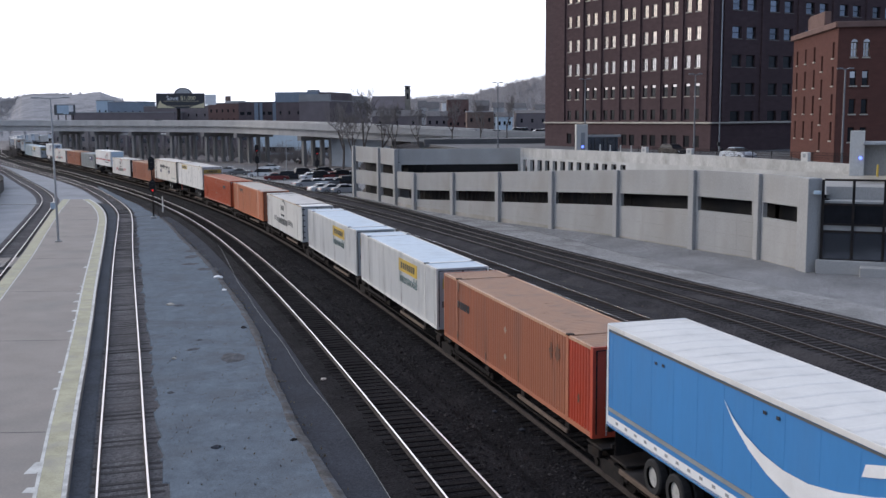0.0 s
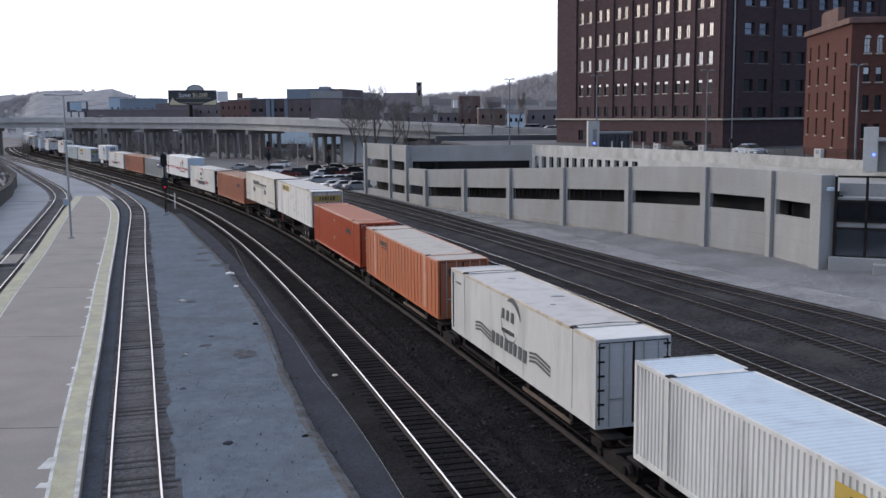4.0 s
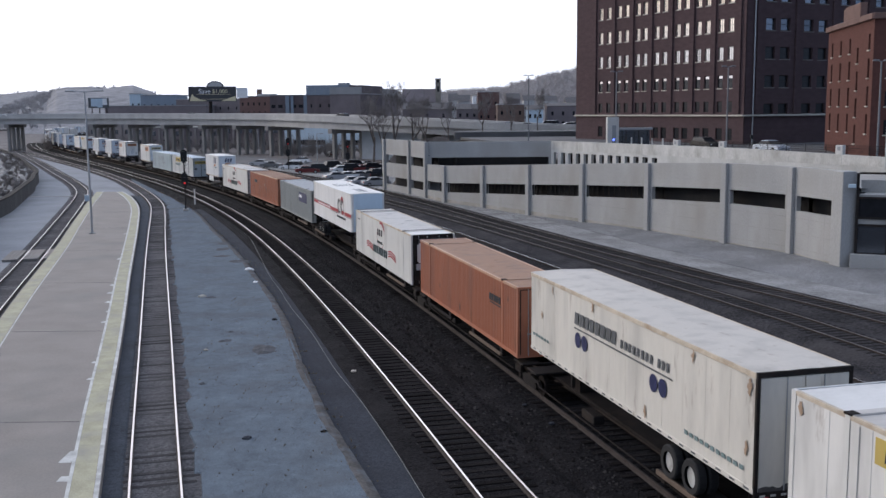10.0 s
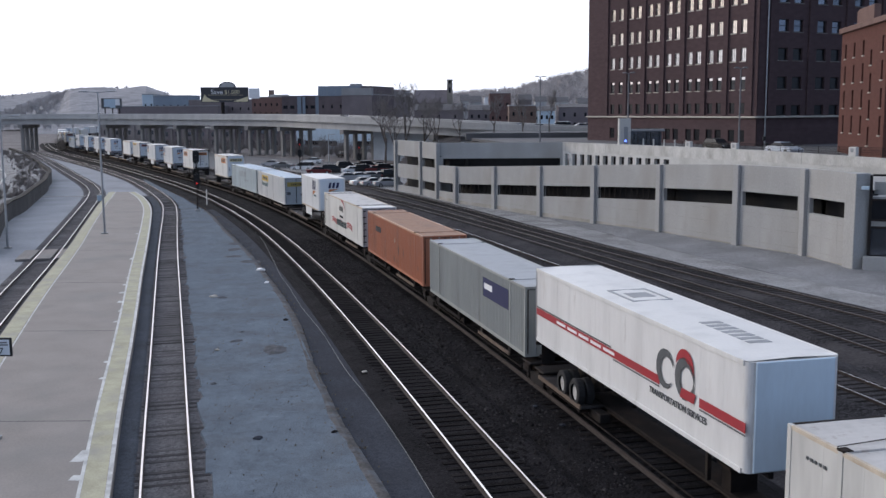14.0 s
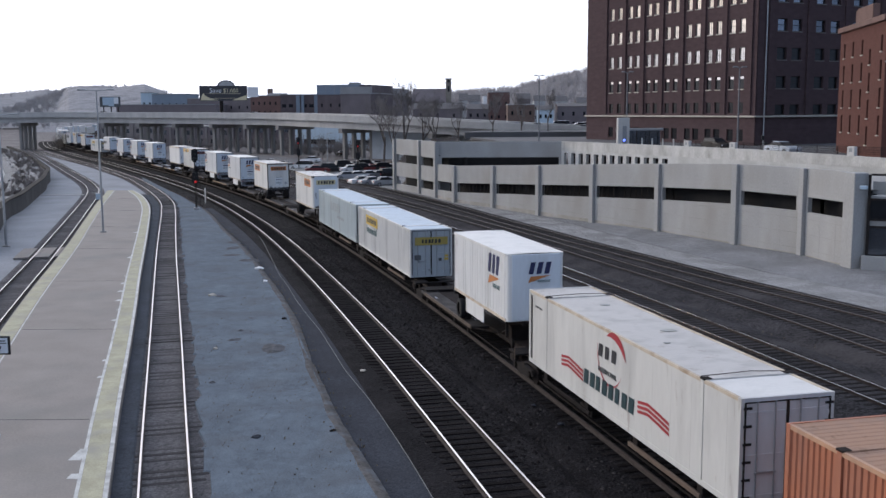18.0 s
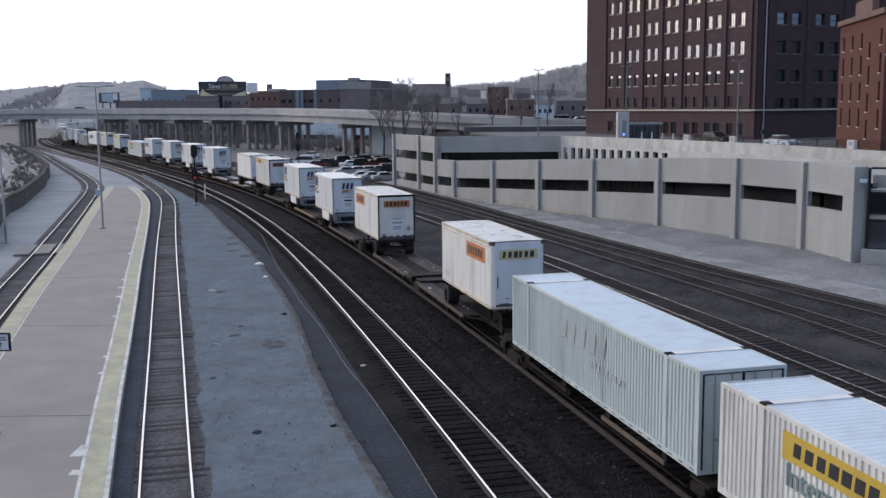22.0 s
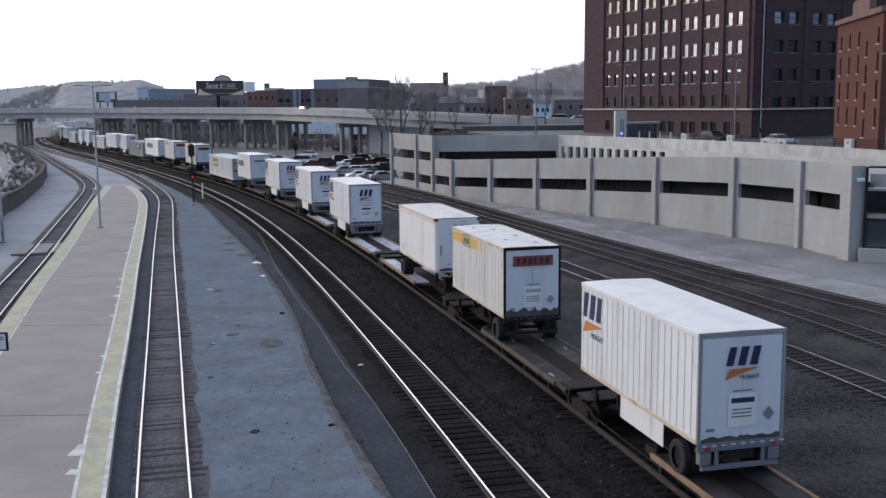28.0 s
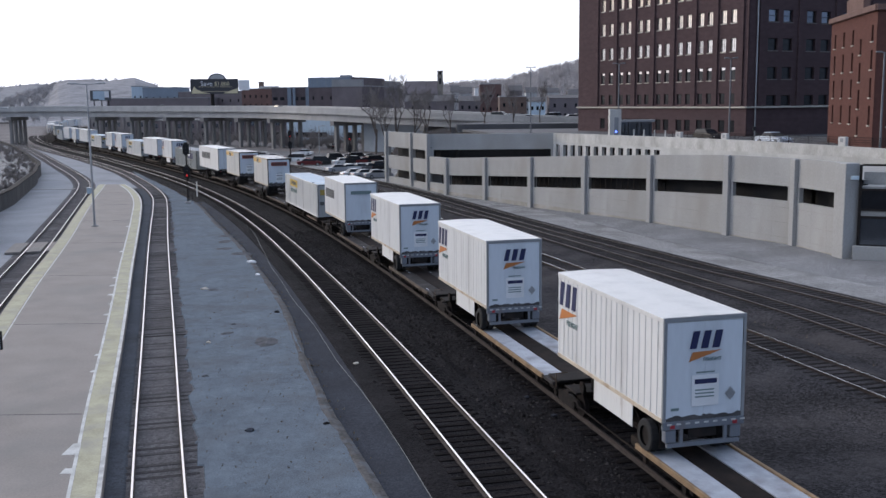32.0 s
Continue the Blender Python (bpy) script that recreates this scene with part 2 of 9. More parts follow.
PUPWHITE = paint("dusty white pup trailer skin", (0.64, 0.64, 0.63), 0.45, rust=0.4)
TRUCKWHITE = paint("white trailer skin", (0.63, 0.625, 0.615), 0.35, rust=0.35)
RIBWHITE = paint("dusty white ribbed paint", (0.63, 0.62, 0.59), 0.6, rust=0.6)
MINTWHITE = paint("faded green-white ribbed paint", (0.47, 0.52, 0.52), 0.55, rust=0.5)
# Blue of the reflected sky is mixed into this roof colour.
ROOFBLUE = paint("roof sheet with sky blue in its colour", (0.50, 0.57, 0.63), 0.4, 0.5, rust=0.15)
OFFWHITE = paint("dusty white container paint", (0.68, 0.665, 0.63), 0.6, rust=0.6)
DUSTWHITE = paint("dusty grey-white container skin", (0.545, 0.54, 0.515), 0.55, rust=0.5)
ROOFDUSK = paint("dusky grey-tan roof sheet", (0.47, 0.45, 0.43), 0.6, 0.6, rust=0.5)
GREYDOOR = paint("grimy blue-grey door paint", (0.36, 0.39, 0.41), 0.7, rust=0.6)
DIMYELLOW = paint("grimy yellow sign vinyl", (0.34, 0.26, 0.07), 0.6, rust=0.4)
ORANGE_DARK = paint("grimy dark orange door paint", (0.29, 0.10, 0.05), 0.6, rust=0.4)
DINGY = paint("dingy cream trailer paint", (0.60, 0.57, 0.51), 0.6, rust=0.7)
DINGYROOF = paint("dingy grey-tan roof sheet", (0.50, 0.465, 0.42), 0.6, 0.6, rust=0.5)
ROOFWHITE = paint("pale dusty roof sheet", (0.56, 0.545, 0.525), 0.7, 0.6, rust=0.4)
ROOFBRIGHT = paint("bright white roof sheet", (0.63, 0.62, 0.60), 0.35, 0.5, rust=0.1)
ROOFCREAM = paint("cream dusty roof sheet", (0.57, 0.535, 0.50), 0.55, 0.6, rust=0.5)
ROOFTAN = paint("tan-grey dusty roof", (0.42, 0.38, 0.34), 0.6, 0.7, rust=0.4)
ORANGE = paint("weathered orange paint", (0.375, 0.142, 0.08), 0.6, rust=0.7)
ORANGE_BRIGHT = paint("bright orange paint", (0.46, 0.135, 0.055), 0.35, rust=0.25)
REDORANGE = paint("red-orange paint", (0.42, 0.078, 0.027), 0.2, rust=0.15)
REDEND = paint("red container end", (0.42, 0.06, 0.03), 0.35)
ROOFORANGE = paint("faded orange roof", (0.325, 0.192, 0.128), 0.7, 0.7, rust=0.9)
BLUE = paint("bright blue trailer paint", (0.045, 0.20, 0.46), 0.15)
GREY = paint("mid grey container paint", (0.25, 0.26, 0.27), 0.4)
GREYGREEN = paint("weathered green-grey container paint", (0.29, 0.30, 0.285), 0.5, rust=0.3)
GREYROOF = paint("grey roof sheet", (0.36, 0.37, 0.38), 0.4, 0.6)
NAVY = paint("navy lettering vinyl", (0.02, 0.025, 0.08), 0.1)
SIGNORANGE = paint("orange sign vinyl", (0.47, 0.175, 0.052), 0.4, rust=0.2)
SIGNYELLOW = paint("yellow sign vinyl", (0.50, 0.345, 0.06), 0.45, rust=0.3)
TEALVINYL = paint("grey-green lettering vinyl", (0.16, 0.22, 0.22), 0.2)
BLACKVINYL = paint("black lettering vinyl", (0.03, 0.03, 0.035), 0.1)
REDVINYL = paint("red stripe vinyl", (0.33, 0.03, 0.04), 0.2)
PALEBLUE = paint("pale blue trailer nose", (0.42, 0.52, 0.60), 0.25)
DARKGREYV = paint("dark grey lettering vinyl", (0.09, 0.095, 0.10), 0.2)


# ---- mesh helpers ----
def part(name, bm, mat, parent=None, label="", m=None):
    """One bmesh as one mesh object, under a thing or a part of it."""
    me = bpy.data.meshes.new(name)
    bm.to_mesh(me)
    bm.free()
    me.materials.append(mat)
    ob = new(name, me)
    if parent:
        ob.parent = parent
    if m is not None:
        ob.matrix_basis = m
    if label:
        ob["label"] = label
    if name in ("mark", "speed_lines", "reflective_tape", "notice", "roof_mark", "marker"):
        tagged(ob, label, kind="stuff")      # fine strokes, joined
    return ob


def thing(name, m, label, category, group="", kind=""):
    ob = tagged(new(name), label, category, group, kind)
    ob.matrix_basis = m
    return ob


def box(bm, x0, x1, y0, y1, z0, z1, m=None):
    vs = [bm.verts.new((x, y, z)) for z in (z0, z1) for y in (y0, y1) for x in (x0, x1)]
    for f in ((0, 2, 3, 1), (4, 5, 7, 6), (0, 1, 5, 4), (2, 6, 7, 3), (0, 4, 6, 2), (1, 3, 7, 5)):
        bm.faces.new([vs[i] for i in f])
    if m is not None:
        bmesh.ops.transform(bm, matrix=m, verts=vs)
    return vs


def boxes(*rows):
    bm = bmesh.new()
    for r in rows:
        box(bm, *r)
    return bm


def soft_box(x0, x1, y0, y1, z0, z1, r=0.02, seg=1):
    bm = boxes((x0, x1, y0, y1, z0, z1))
    bmesh.ops.bevel(bm, geom=bm.edges[:], offset=r, segments=seg, affect="EDGES")
    return bm


def tube(bm, a, b, r0, r1=None, n=8, caps=True):
    """A straight tapered bar from a to b."""
    a, b = Vector(a), Vector(b)
    r1 = r0 if r1 is None else r1
    q = (b - a).to_track_quat("Z", "Y")
    rings = [[bm.verts.new(p + q @ Vector((r * math.cos(k * math.tau / n), r * math.sin(k * math.tau / n), 0))) for k in range(n)] for p, r in ((a, r0), (b, r1))]
    for k in range(n):
        bm.faces.new((rings[0][k], rings[0][(k + 1) % n], rings[1][(k + 1) % n], rings[1][k]))
    if caps:
        bm.faces.new(rings[0][::-1])
        bm.faces.new(rings[1])
    return bm


def tubes(*rows, n=8):
    bm = bmesh.new()
    for r in rows:
        tube(bm, *r, n=n)
    return bm


def sheet(rows):
    """A surface through rows of points."""
    bm = bmesh.new()
    vs = [[bm.verts.new(p) for p in row] for row in rows]
    for a, b in zip(vs, vs[1:]):
        for k in range(len(a) - 1):
            bm.faces.new((a[k], a[k + 1], b[k + 1], b[k]))
    bmesh.ops.recalc_face_normals(bm, faces=bm.faces[:])
    return bm


def slab(points, z0, z1):
    """A flat plate with that outline."""
    bm = bmesh.new()
    lo, hi = [bm.verts.new((x, y, z0)) for x, y in points], [bm.verts.new((x, y, z1)) for x, y in points]
    bm.faces.new(hi)
    bm.faces.new(lo[::-1])
    n = len(points)
    for k in range(n):
        bm.faces.new((lo[k], lo[(k + 1) % n], hi[(k + 1) % n], hi[k]))
    bmesh.ops.recalc_face_normals(bm, faces=bm.faces[:])
    return bm


def facade(width, height, holes, depth=0.3, back=False):
    """An upright wall in the plane y = 0 (outside towards -y), x from 0 to width, with openings (x0, x1, z0, z1) cut through it."""
    xs = sorted({0, width, *(v for h in holes for v in h[:2])})
    zs = sorted({0, height, *(v for h in holes for v in h[2:])})
    bm, seen = bmesh.new(), {}

    def at(x, y, z):
        key = (round(x, 4), y, round(z, 4))
        if key not in seen:
            seen[key] = bm.verts.new((x, y, z))
        return seen[key]

    cells = {}
    for i in range(len(xs) - 1):
        for k in range(len(zs) - 1):
            cx, cz = (xs[i] + xs[i + 1]) / 2, (zs[k] + zs[k + 1]) / 2
            cells[i, k] = not any(h[0] < cx < h[1] and h[2] < cz < h[3] for h in holes)
    for (i, k), solid in cells.items():
        x0, x1, z0, z1 = xs[i], xs[i + 1], zs[k], zs[k + 1]
        if solid:
            bm.faces.new((at(x0, 0, z0), at(x1, 0, z0), at(x1, 0, z1), at(x0, 0, z1)))
            if back:
                bm.faces.new((at(x0, depth, z0), at(x0, depth, z1), at(x1, depth, z1), at(x1, depth, z0)))
            for di, dk, a, b in ((-1, 0, (x0, z0), (x0, z1)), (1, 0, (x1, z1), (x1, z0)), (0, -1, (x1, z0), (x0, z0)), (0, 1, (x0, z1), (x1, z1))):
                if not cells.get((i + di, k + dk), False):
                    bm.faces.new((at(a[0], 0, a[1]), at(b[0], 0, b[1]), at(b[0], depth, b[1]), at(a[0], depth, a[1])))
    bmesh.ops.recalc_face_normals(bm, faces=bm.faces[:])
    return bm


def facing(a, b, z=0.0):
    """The pose of a wall that runs from a to b, its outside to the right hand of that way."""
    d = Vector((b[0] - a[0], b[1] - a[1]))
    return pose(a[0], a[1], z, 0, 0, math.degrees(math.atan2(d.y, d.x))), d.length


# ---- the line of the train track: its heading, from near to far ----
KNOT_S = [0, 35, 70, 105, 140, 175, 210, 245, 280, 315, 350, 385, 420, 470, 530, 600]
KNOT_H = [13.43, 14.82, 16.67, 20.59, 24.16, 26.16, 26.11, 27.92, 27.34, 25.76, 24.12, 22.0, 18.5, 11.0, 3.0, -2.0]
LINE_S = np.arange(-300.0, 1001.0, 2.0)
_h = np.convolve(np.pad(np.interp(LINE_S, KNOT_S, np.radians(KNOT_H)), 7, mode="edge"), np.ones(15) / 15, "valid")
_i = int(np.argmin(abs(LINE_S)))
LINE_X, LINE_Y = np.cumsum(-np.sin(_h)) * 2, np.cumsum(np.cos(_h)) * 2
LINE_X, LINE_Y = LINE_X - LINE_X[_i] + 9.68, LINE_Y - LINE_Y[_i] + 20.0


def line(s, off=0.0):
    """Place and heading on the train's line, s metres along, off metres to its right."""
    h = float(np.interp(s, LINE_S, _h))
    return (float(np.interp(s, LINE_S, LINE_X)) + off * math.cos(h), float(np.interp(s, LINE_S, LINE_Y)) + off * math.sin(h), h)


def spline(points, step=2.0):
    """A smooth way through the points, as (x, y) about every step metres."""
    p = [np.array(q, float) for q in points]
    p = [2 * p[0] - p[1], *p, 2 * p[-1] - p[-2]]
    out = []
    for a, b, c, d in zip(p, p[1:], p[2:], p[3:]):
        n = max(2, int(np.linalg.norm(c - b) / step))
        for k in range(n):
            t = k / n
            out.append(0.5 * (2 * b + (c - a) * t + (2 * a - 5 * b + 4 * c - d) * t * t + (3 * b - a - 3 * c + d) * t ** 3))
    return np.array([*out, p[-2]])


def normals(way):
    d = np.gradient(way, axis=0)
    d /= np.linalg.norm(d, axis=1, keepdims=True)
    return np.stack([d[:, 1], -d[:, 0]], 1)


def ribbon(way, profile):
    """A profile of (to the right, up) swept along a way on the ground."""
    nr = normals(way)
    return sheet([[(*(w + n * o), z) for o, z in profile] for w, n in zip(way, nr)])

BALLAST_GREY = material("grey-brown dusty ballast", (0.108, 0.105, 0.11), 0.95, vary=0.5, scale=1.0, bump=0.7, fine=6, dirt=(0.048, 0.045, 0.047), dirt_amount=0.75, dirt_scale=0.5, spec=0.08, stones=22.0, chips=0.35)
SHOULDER = material("dark blue-grey fines", (0.037, 0.041, 0.051), 0.95, vary=0.25, scale=0.5, bump=0.25, fine=5, dirt=(0.030, 0.032, 0.038), dirt_amount=0.6, dirt_scale=0.3, spec=0.08, stones=26.0, chips=0.3)
WALLDARK = material("black-stained concrete", (0.055, 0.053, 0.053), 0.95, vary=0.35, scale=0.5, bump=0.4, dirt=(0.10, 0.098, 0.095), dirt_amount=0.6, dirt_scale=0.3, stretch=(1, 1, 0.3))
# Far brick and cladding: aerial haze is put into the base colour.
FARBRICK = material("distant brick paled for haze", (0.155, 0.135, 0.142), 0.95, vary=0.25, scale=0.2, bump=0.2, dirt=(0.19, 0.168, 0.172), dirt_amount=0.6, dirt_scale=0.06)
FARGREY = material("grey cladding paled for haze", (0.25, 0.255, 0.262), 0.9, vary=0.2, scale=0.2, bump=0.1, dirt=(0.16, 0.16, 0.162), dirt_amount=0.6, dirt_scale=0.08)
# Bluish haze over the hillside is part of this colour.
WOODHILL = material("wooded hillside lifted for haze", (0.235, 0.225, 0.235), 1.0, vary=0.4, scale=0.12, bump=0.0, fine=0.9, dirt=(0.165, 0.153, 0.153), dirt_amount=0.7, dirt_scale=0.12, spec=0.0)
DRYGRASS = material("dry winter grass", (0.115, 0.088, 0.058), 0.95, vary=0.35, scale=3.0, bump=0.0)
TANRAIL = material("scuffed cream rail", (0.50, 0.43, 0.34), 0.7, vary=0.25, scale=2.0, dirt=(0.28, 0.19, 0.12), dirt_amount=0.8, dirt_scale=1.6)
PALERAIL = material("faded pink rail", (0.50, 0.30, 0.22), 0.7, vary=0.2, scale=2.0, dirt=(0.36, 0.16, 0.1), dirt_amount=0.7, dirt_scale=1.6)
PAVED = material("blue-grey paved yard", (0.228, 0.24, 0.262), 0.9, vary=0.22, scale=0.25, bump=0.3, fine=7, dirt=(0.13, 0.136, 0.148), dirt_amount=0.6, dirt_scale=0.1)

# Haze over the far ground is mixed into this colour.
FARGROUND = material("winter scrub ground paled for haze", (0.19, 0.175, 0.17), 0.95, vary=0.45, scale=0.15, bump=0.3, fine=1.5, dirt=(0.095, 0.087, 0.085), dirt_amount=0.7, dirt_scale=0.06, spec=0.05)
POSTERGREY = material("dark grey poster", (0.055, 0.055, 0.06), 0.6, vary=0.15)
GLASSHALL = material("grey-blue hall glass", (0.14, 0.155, 0.18), 0.12, 0.8, vary=0.2, scale=0.5, bump=0.03, fine=2)
DIRT = material("dark damp dirt", (0.082, 0.084, 0.09), 0.95, vary=0.5, scale=2.0, bump=0.5, fine=8, dirt=(0.11, 0.115, 0.13), dirt_amount=0.7, dirt_scale=1.5, spec=0.08)


# ---- ground ----
tagged(part("ground", sheet([[(x, y, -0.42) for x in (-1500, -300, -60, 60, 300, 1500)] for y in (-400, -60, 60, 200, 400, 900, 2500)]), SOIL), "dark cinder soil of the rail yard", "ground", kind="structure")

tagged(part("waste_ground", sheet([[(x, y, -0.405 + 0.3 * noise.noise((x * 0.02, y * 0.02, 0)) ** 2) for x in (-700, -300, -180, -120, -70, -30, 10, 60, 300)] for y in (205, 240, 280, 330, 400, 500, 700)]), FARGROUND), "dark scrubby waste ground beyond the yard", "waste ground", kind="structure")
TRACK_2 = np.array([line(s, float(np.interp(s, [0, 60, 90, 130, 200, 260], [-5.4, -5.3, -5.2, -5.0, -5.0, -5.2])))[:2] for s in np.arange(-60, 420, 2.0)])
TRAIN_LINE = np.array([line(s)[:2] for s in np.arange(-60, 700, 2.0)])
TRACK_3 = np.array([line(s, float(np.interp(s, [0, 60, 120, 200], [12.0, 11.2, 10.6, 9.0])))[:2] for s in np.arange(-50, 260, 2.0)])
TRACK_4 = np.array([line(s, float(np.interp(s, [0, 30, 50, 80, 120], [17.3, 17.2, 16.4, 15.6, 15.0])))[:2] for s in np.arange(-40, 200, 2.0)])
TRACK_5 = np.array([line(s, float(np.interp(s, [0, 30, 44, 64, 80, 112, 160], [23.6, 21.7, 20.0, 18.7, 18.4, 19.2, 20.5])))[:2] for s in np.arange(-40, 200, 2.0)])
TRACK_1 = spline([(5.2, -20), (-0.3, 0), (-8.1, 28.2), (-13.6, 48.7), (-21.4, 77.8), (-26.4, 96.8), (-30.7, 113.3), (-34.3, 126.1), (-39.3, 140.3), (-46.4, 158.1), (-55.8, 179.6), (-76, 220), (-96, 257), (-120, 303)])
TRACK_0 = spline([(-10.5, 0), (-18.4, 30), (-27.4, 64), (-32.3, 82.6), (-44.5, 127), (-48.9, 142), (-52.6, 152.5), (-58.7, 167), (-70.2, 192), (-92.3, 240), (-106.5, 270), (-122, 303), (-140, 345)])

for way, z, half, mat, name, label in ((TRACK_2, -0.20, 2.1, BALLAST, "ballast_bed", "dark stone ballast under the main track"), (TRAIN_LINE, -0.20, 2.4, BALLAST, "ballast_bed", "dark stone ballast under the train"),
                                       (TRACK_3, -0.14, 1.6, SOIL, "ballast_bed", "dirty ballast sunk in cinders"), (TRACK_4, -0.09, 1.4, SOIL, "ballast_bed", "dirty ballast sunk in cinders"),
                                       (TRACK_5, -0.095, 1.4, SOIL, "ballast_bed", "dirty ballast sunk in cinders"), (TRACK_1, -0.19, 1.45, BALLAST_GREY, "ballast_bed", "grey-brown ballast beside the platform"), (TRACK_0, -0.19, 1.5, BALLAST_GREY, "ballast_bed", "grey-brown ballast beside the platform")):
    tagged(part(name, ribbon(way, [(-half - (1.7 if mat is SOIL else 0.75), -0.46), (-half, z), (half, z), (half + (1.7 if mat is SOIL else 0.75), -0.46)]), mat), label, "ballast", kind="structure")

tie_bm = soft_box(-0.11, 0.11, -1.3, 1.3, -0.18, 0.0, 0.015)
tie_mesh = bpy.data.meshes.new("tie")
tie_bm.to_mesh(tie_mesh)
tie_bm.free()
tie_mesh.materials.append(TIE)
tie_grey = tie_mesh.copy()
tie_grey.materials.clear()
tie_grey.materials.append(material("dusty grey tie", (0.062, 0.058, 0.060), 0.95, vary=0.5, scale=3, bump=0.6, fine=25, stretch=(1, 8, 8), per_object=0.45, spec=0.08))


def railway(way, label, near_to, polish=RAILTOP, sunk=0.0, pitch=0.56, near_from=16.0, lift=-0.165, tone=None, buried=0.012):
    """A track: two rails with bright heads and its ties; the nearest ties are pieces of their own."""
    track = thing("railway_track", Matrix(), label, "railway track", kind="structure")
    for side in (-0.7535, 0.7535):
        part("rail", ribbon(way, [(side - 0.07, -0.165), (side - 0.05, -0.15), (side - 0.015, -0.13), (side - 0.015, -0.05), (side - 0.036, -0.03), (side - 0.036, -0.004), (side + 0.036, -0.004), (side + 0.036, -0.03), (side + 0.015, -0.05), (side + 0.015, -0.13), (side + 0.05, -0.15), (side + 0.07, -0.165)]), RAILRUST, track)
        part("rail_head", ribbon(way, [(side - 0.0325, -0.0035), (side - 0.032, -0.001), (side - 0.028, 0.0), (side + 0.028, 0.0), (side + 0.032, -0.001), (side + 0.0325, -0.0035)]), polish, track, "worn running surface")
    seg = np.linalg.norm(np.diff(way, axis=0), axis=1)
    run = np.concatenate([[0], np.cumsum(seg)])
    nr = normals(way)
    rnd = random.Random(len(way))
    far, count = bmesh.new(), 0
    for d in np.arange(0, run[-1], pitch):
        x, y = float(np.interp(d, run, way[:, 0])), float(np.interp(d, run, way[:, 1]))
        if y < near_from or y > 240:
            continue
        nx, ny = float(np.interp(d, run, nr[:, 0])), float(np.interp(d, run, nr[:, 1]))
        turn = math.atan2(-nx, ny) + rnd.uniform(-0.012, 0.012)
        slip = rnd.uniform(-0.06, 0.06)
        m = Matrix.Translation((x + nx * slip, y + ny * slip, lift - sunk + rnd.uniform(-buried, 0.004))) @ Matrix.Rotation(turn, 4, "Z")
        if y < near_to and count < 300:
            o = new("tie", tone or tie_mesh)
            o.parent, o.matrix_basis, count = track, m, count + 1
        else:
            box(far, -0.11, 0.11, -1.3, 1.3, -0.1, 0.0, m)
    if far.verts:
        tagged(part("far_ties", far, tone.materials[0] if tone else TIE, track), kind="stuff")
    else:
        far.free()
    return track


# gravel field between the platform track and the main track
left_edge = [(w + n * 1.32) for w, n in zip(TRACK_1, normals(TRACK_1)) if -15 < w[1] < 170]
right_edge = spline([(4.6, 5), (-1.6, 28.1), (-3.8, 35.7), (-6.1, 45.1), (-8.0, 53.9), (-10.3, 62.6), (-13.0, 71.8), (-15.6, 80.6), (-20.8, 96.4), (-27.5, 117), (-36, 138), (-52, 176)], 1.0) * 1.0125
rnd = random.Random(4)
rows = []
for j in range(420):
    k, t = j * 0.4, j / 419
    a = left_edge[min(len(left_edge) - 1, int(t * (len(left_edge) - 1)))]
    b = right_edge[min(len(right_edge) - 1, int(t * (len(right_edge) - 1)))] + np.array([rnd.uniform(-0.03, 0.03) + 0.22 * noise.noise((k * 0.09, 0, 0)), 0])
    a = a + np.array([0.34 * noise.noise((k * 0.8, 5, 0)) + 0.2 * noise.noise((k * 2.6, 8, 0)) + rnd.uniform(-0.07, 0.07) - 0.12, 0])
    rows.append([(a[0] + (b[0] - a[0]) * u, a[1] + (b[1] - a[1]) * u, -0.14 + 0.03 * noise.noise((k * 0.25, u * 9, 0)) - (0.2 if u in (0, 1) else 0)) for u in (0, 0.02, 0.2, 0.4, 0.6, 0.8, 0.97, 1)])
tagged(part("gravel_field", sheet(rows), GRAVEL), "flat grey gravel between two tracks, dark at its rim", "gravel", kind="structure")
VERGE = material("worn gritty asphalt", (0.205, 0.205, 0.21), 0.92, vary=0.3, scale=0.3, bump=0.3, fine=5, dirt=(0.13, 0.13, 0.132), dirt_amount=0.7, dirt_scale=0.25, spec=0.1, stones=30.0)
tagged(part("service_road", sheet([[(*line(s, o)[:2], -0.30 + h) for o, h in zip(np.interp(s, [0, 30, 46, 60, 100, 130, 165], [27, 23.6, 21.2, 20.4, 20.8, 21.5, 23]) + np.array([-0.5, 0.2, 1.6, 3.2, 4.2]) + np.array([1, 0.9, 0, 0, 0]) * (0.7 * noise.noise((s * 0.21, 0, 5)) + 0.5 * noise.noise((s * 0.9, 2, 5))), (-0.14, 0.0, 0.05, 0.02, 0))] for s in np.arange(-60, 190, 0.8)]), ROADGRIT), "pale gritty service road along the garage", "service road", kind="structure")
tagged(part("verge", sheet([[(*line(s, o)[:2], z) for o, z in zip(np.interp(s, [0, 30, 46, 60, 100, 130, 165], [31.3, 27.8, 25.5, 24.7, 25.1, 25.8, 27.2]) + np.array([0, 1.2, 3.0, 7, 14]), (-0.31, -0.2, -0.02, 0.1, 0.1))] for s in np.arange(-60, 190, 5.0)]), VERGE), "worn grey asphalt strip at the garage foot", "verge", kind="structure")

# dark fines between the gravel and the main track's ballast
tagged(part("shoulder", sheet([[(*(np.array(line(s, -5.3)[:2]) + np.array([math.cos(line(s)[2]), math.sin(line(s)[2])]) * o), z) for o, z in ((-9.0, -0.30), (-2.5, -0.245), (-1.9, -0.24), (-1.7, -0.32))] for s in np.arange(-40, 110, 2.0)]), SHOULDER), "smooth dark fines beside the ballast", "shoulder", kind="structure")

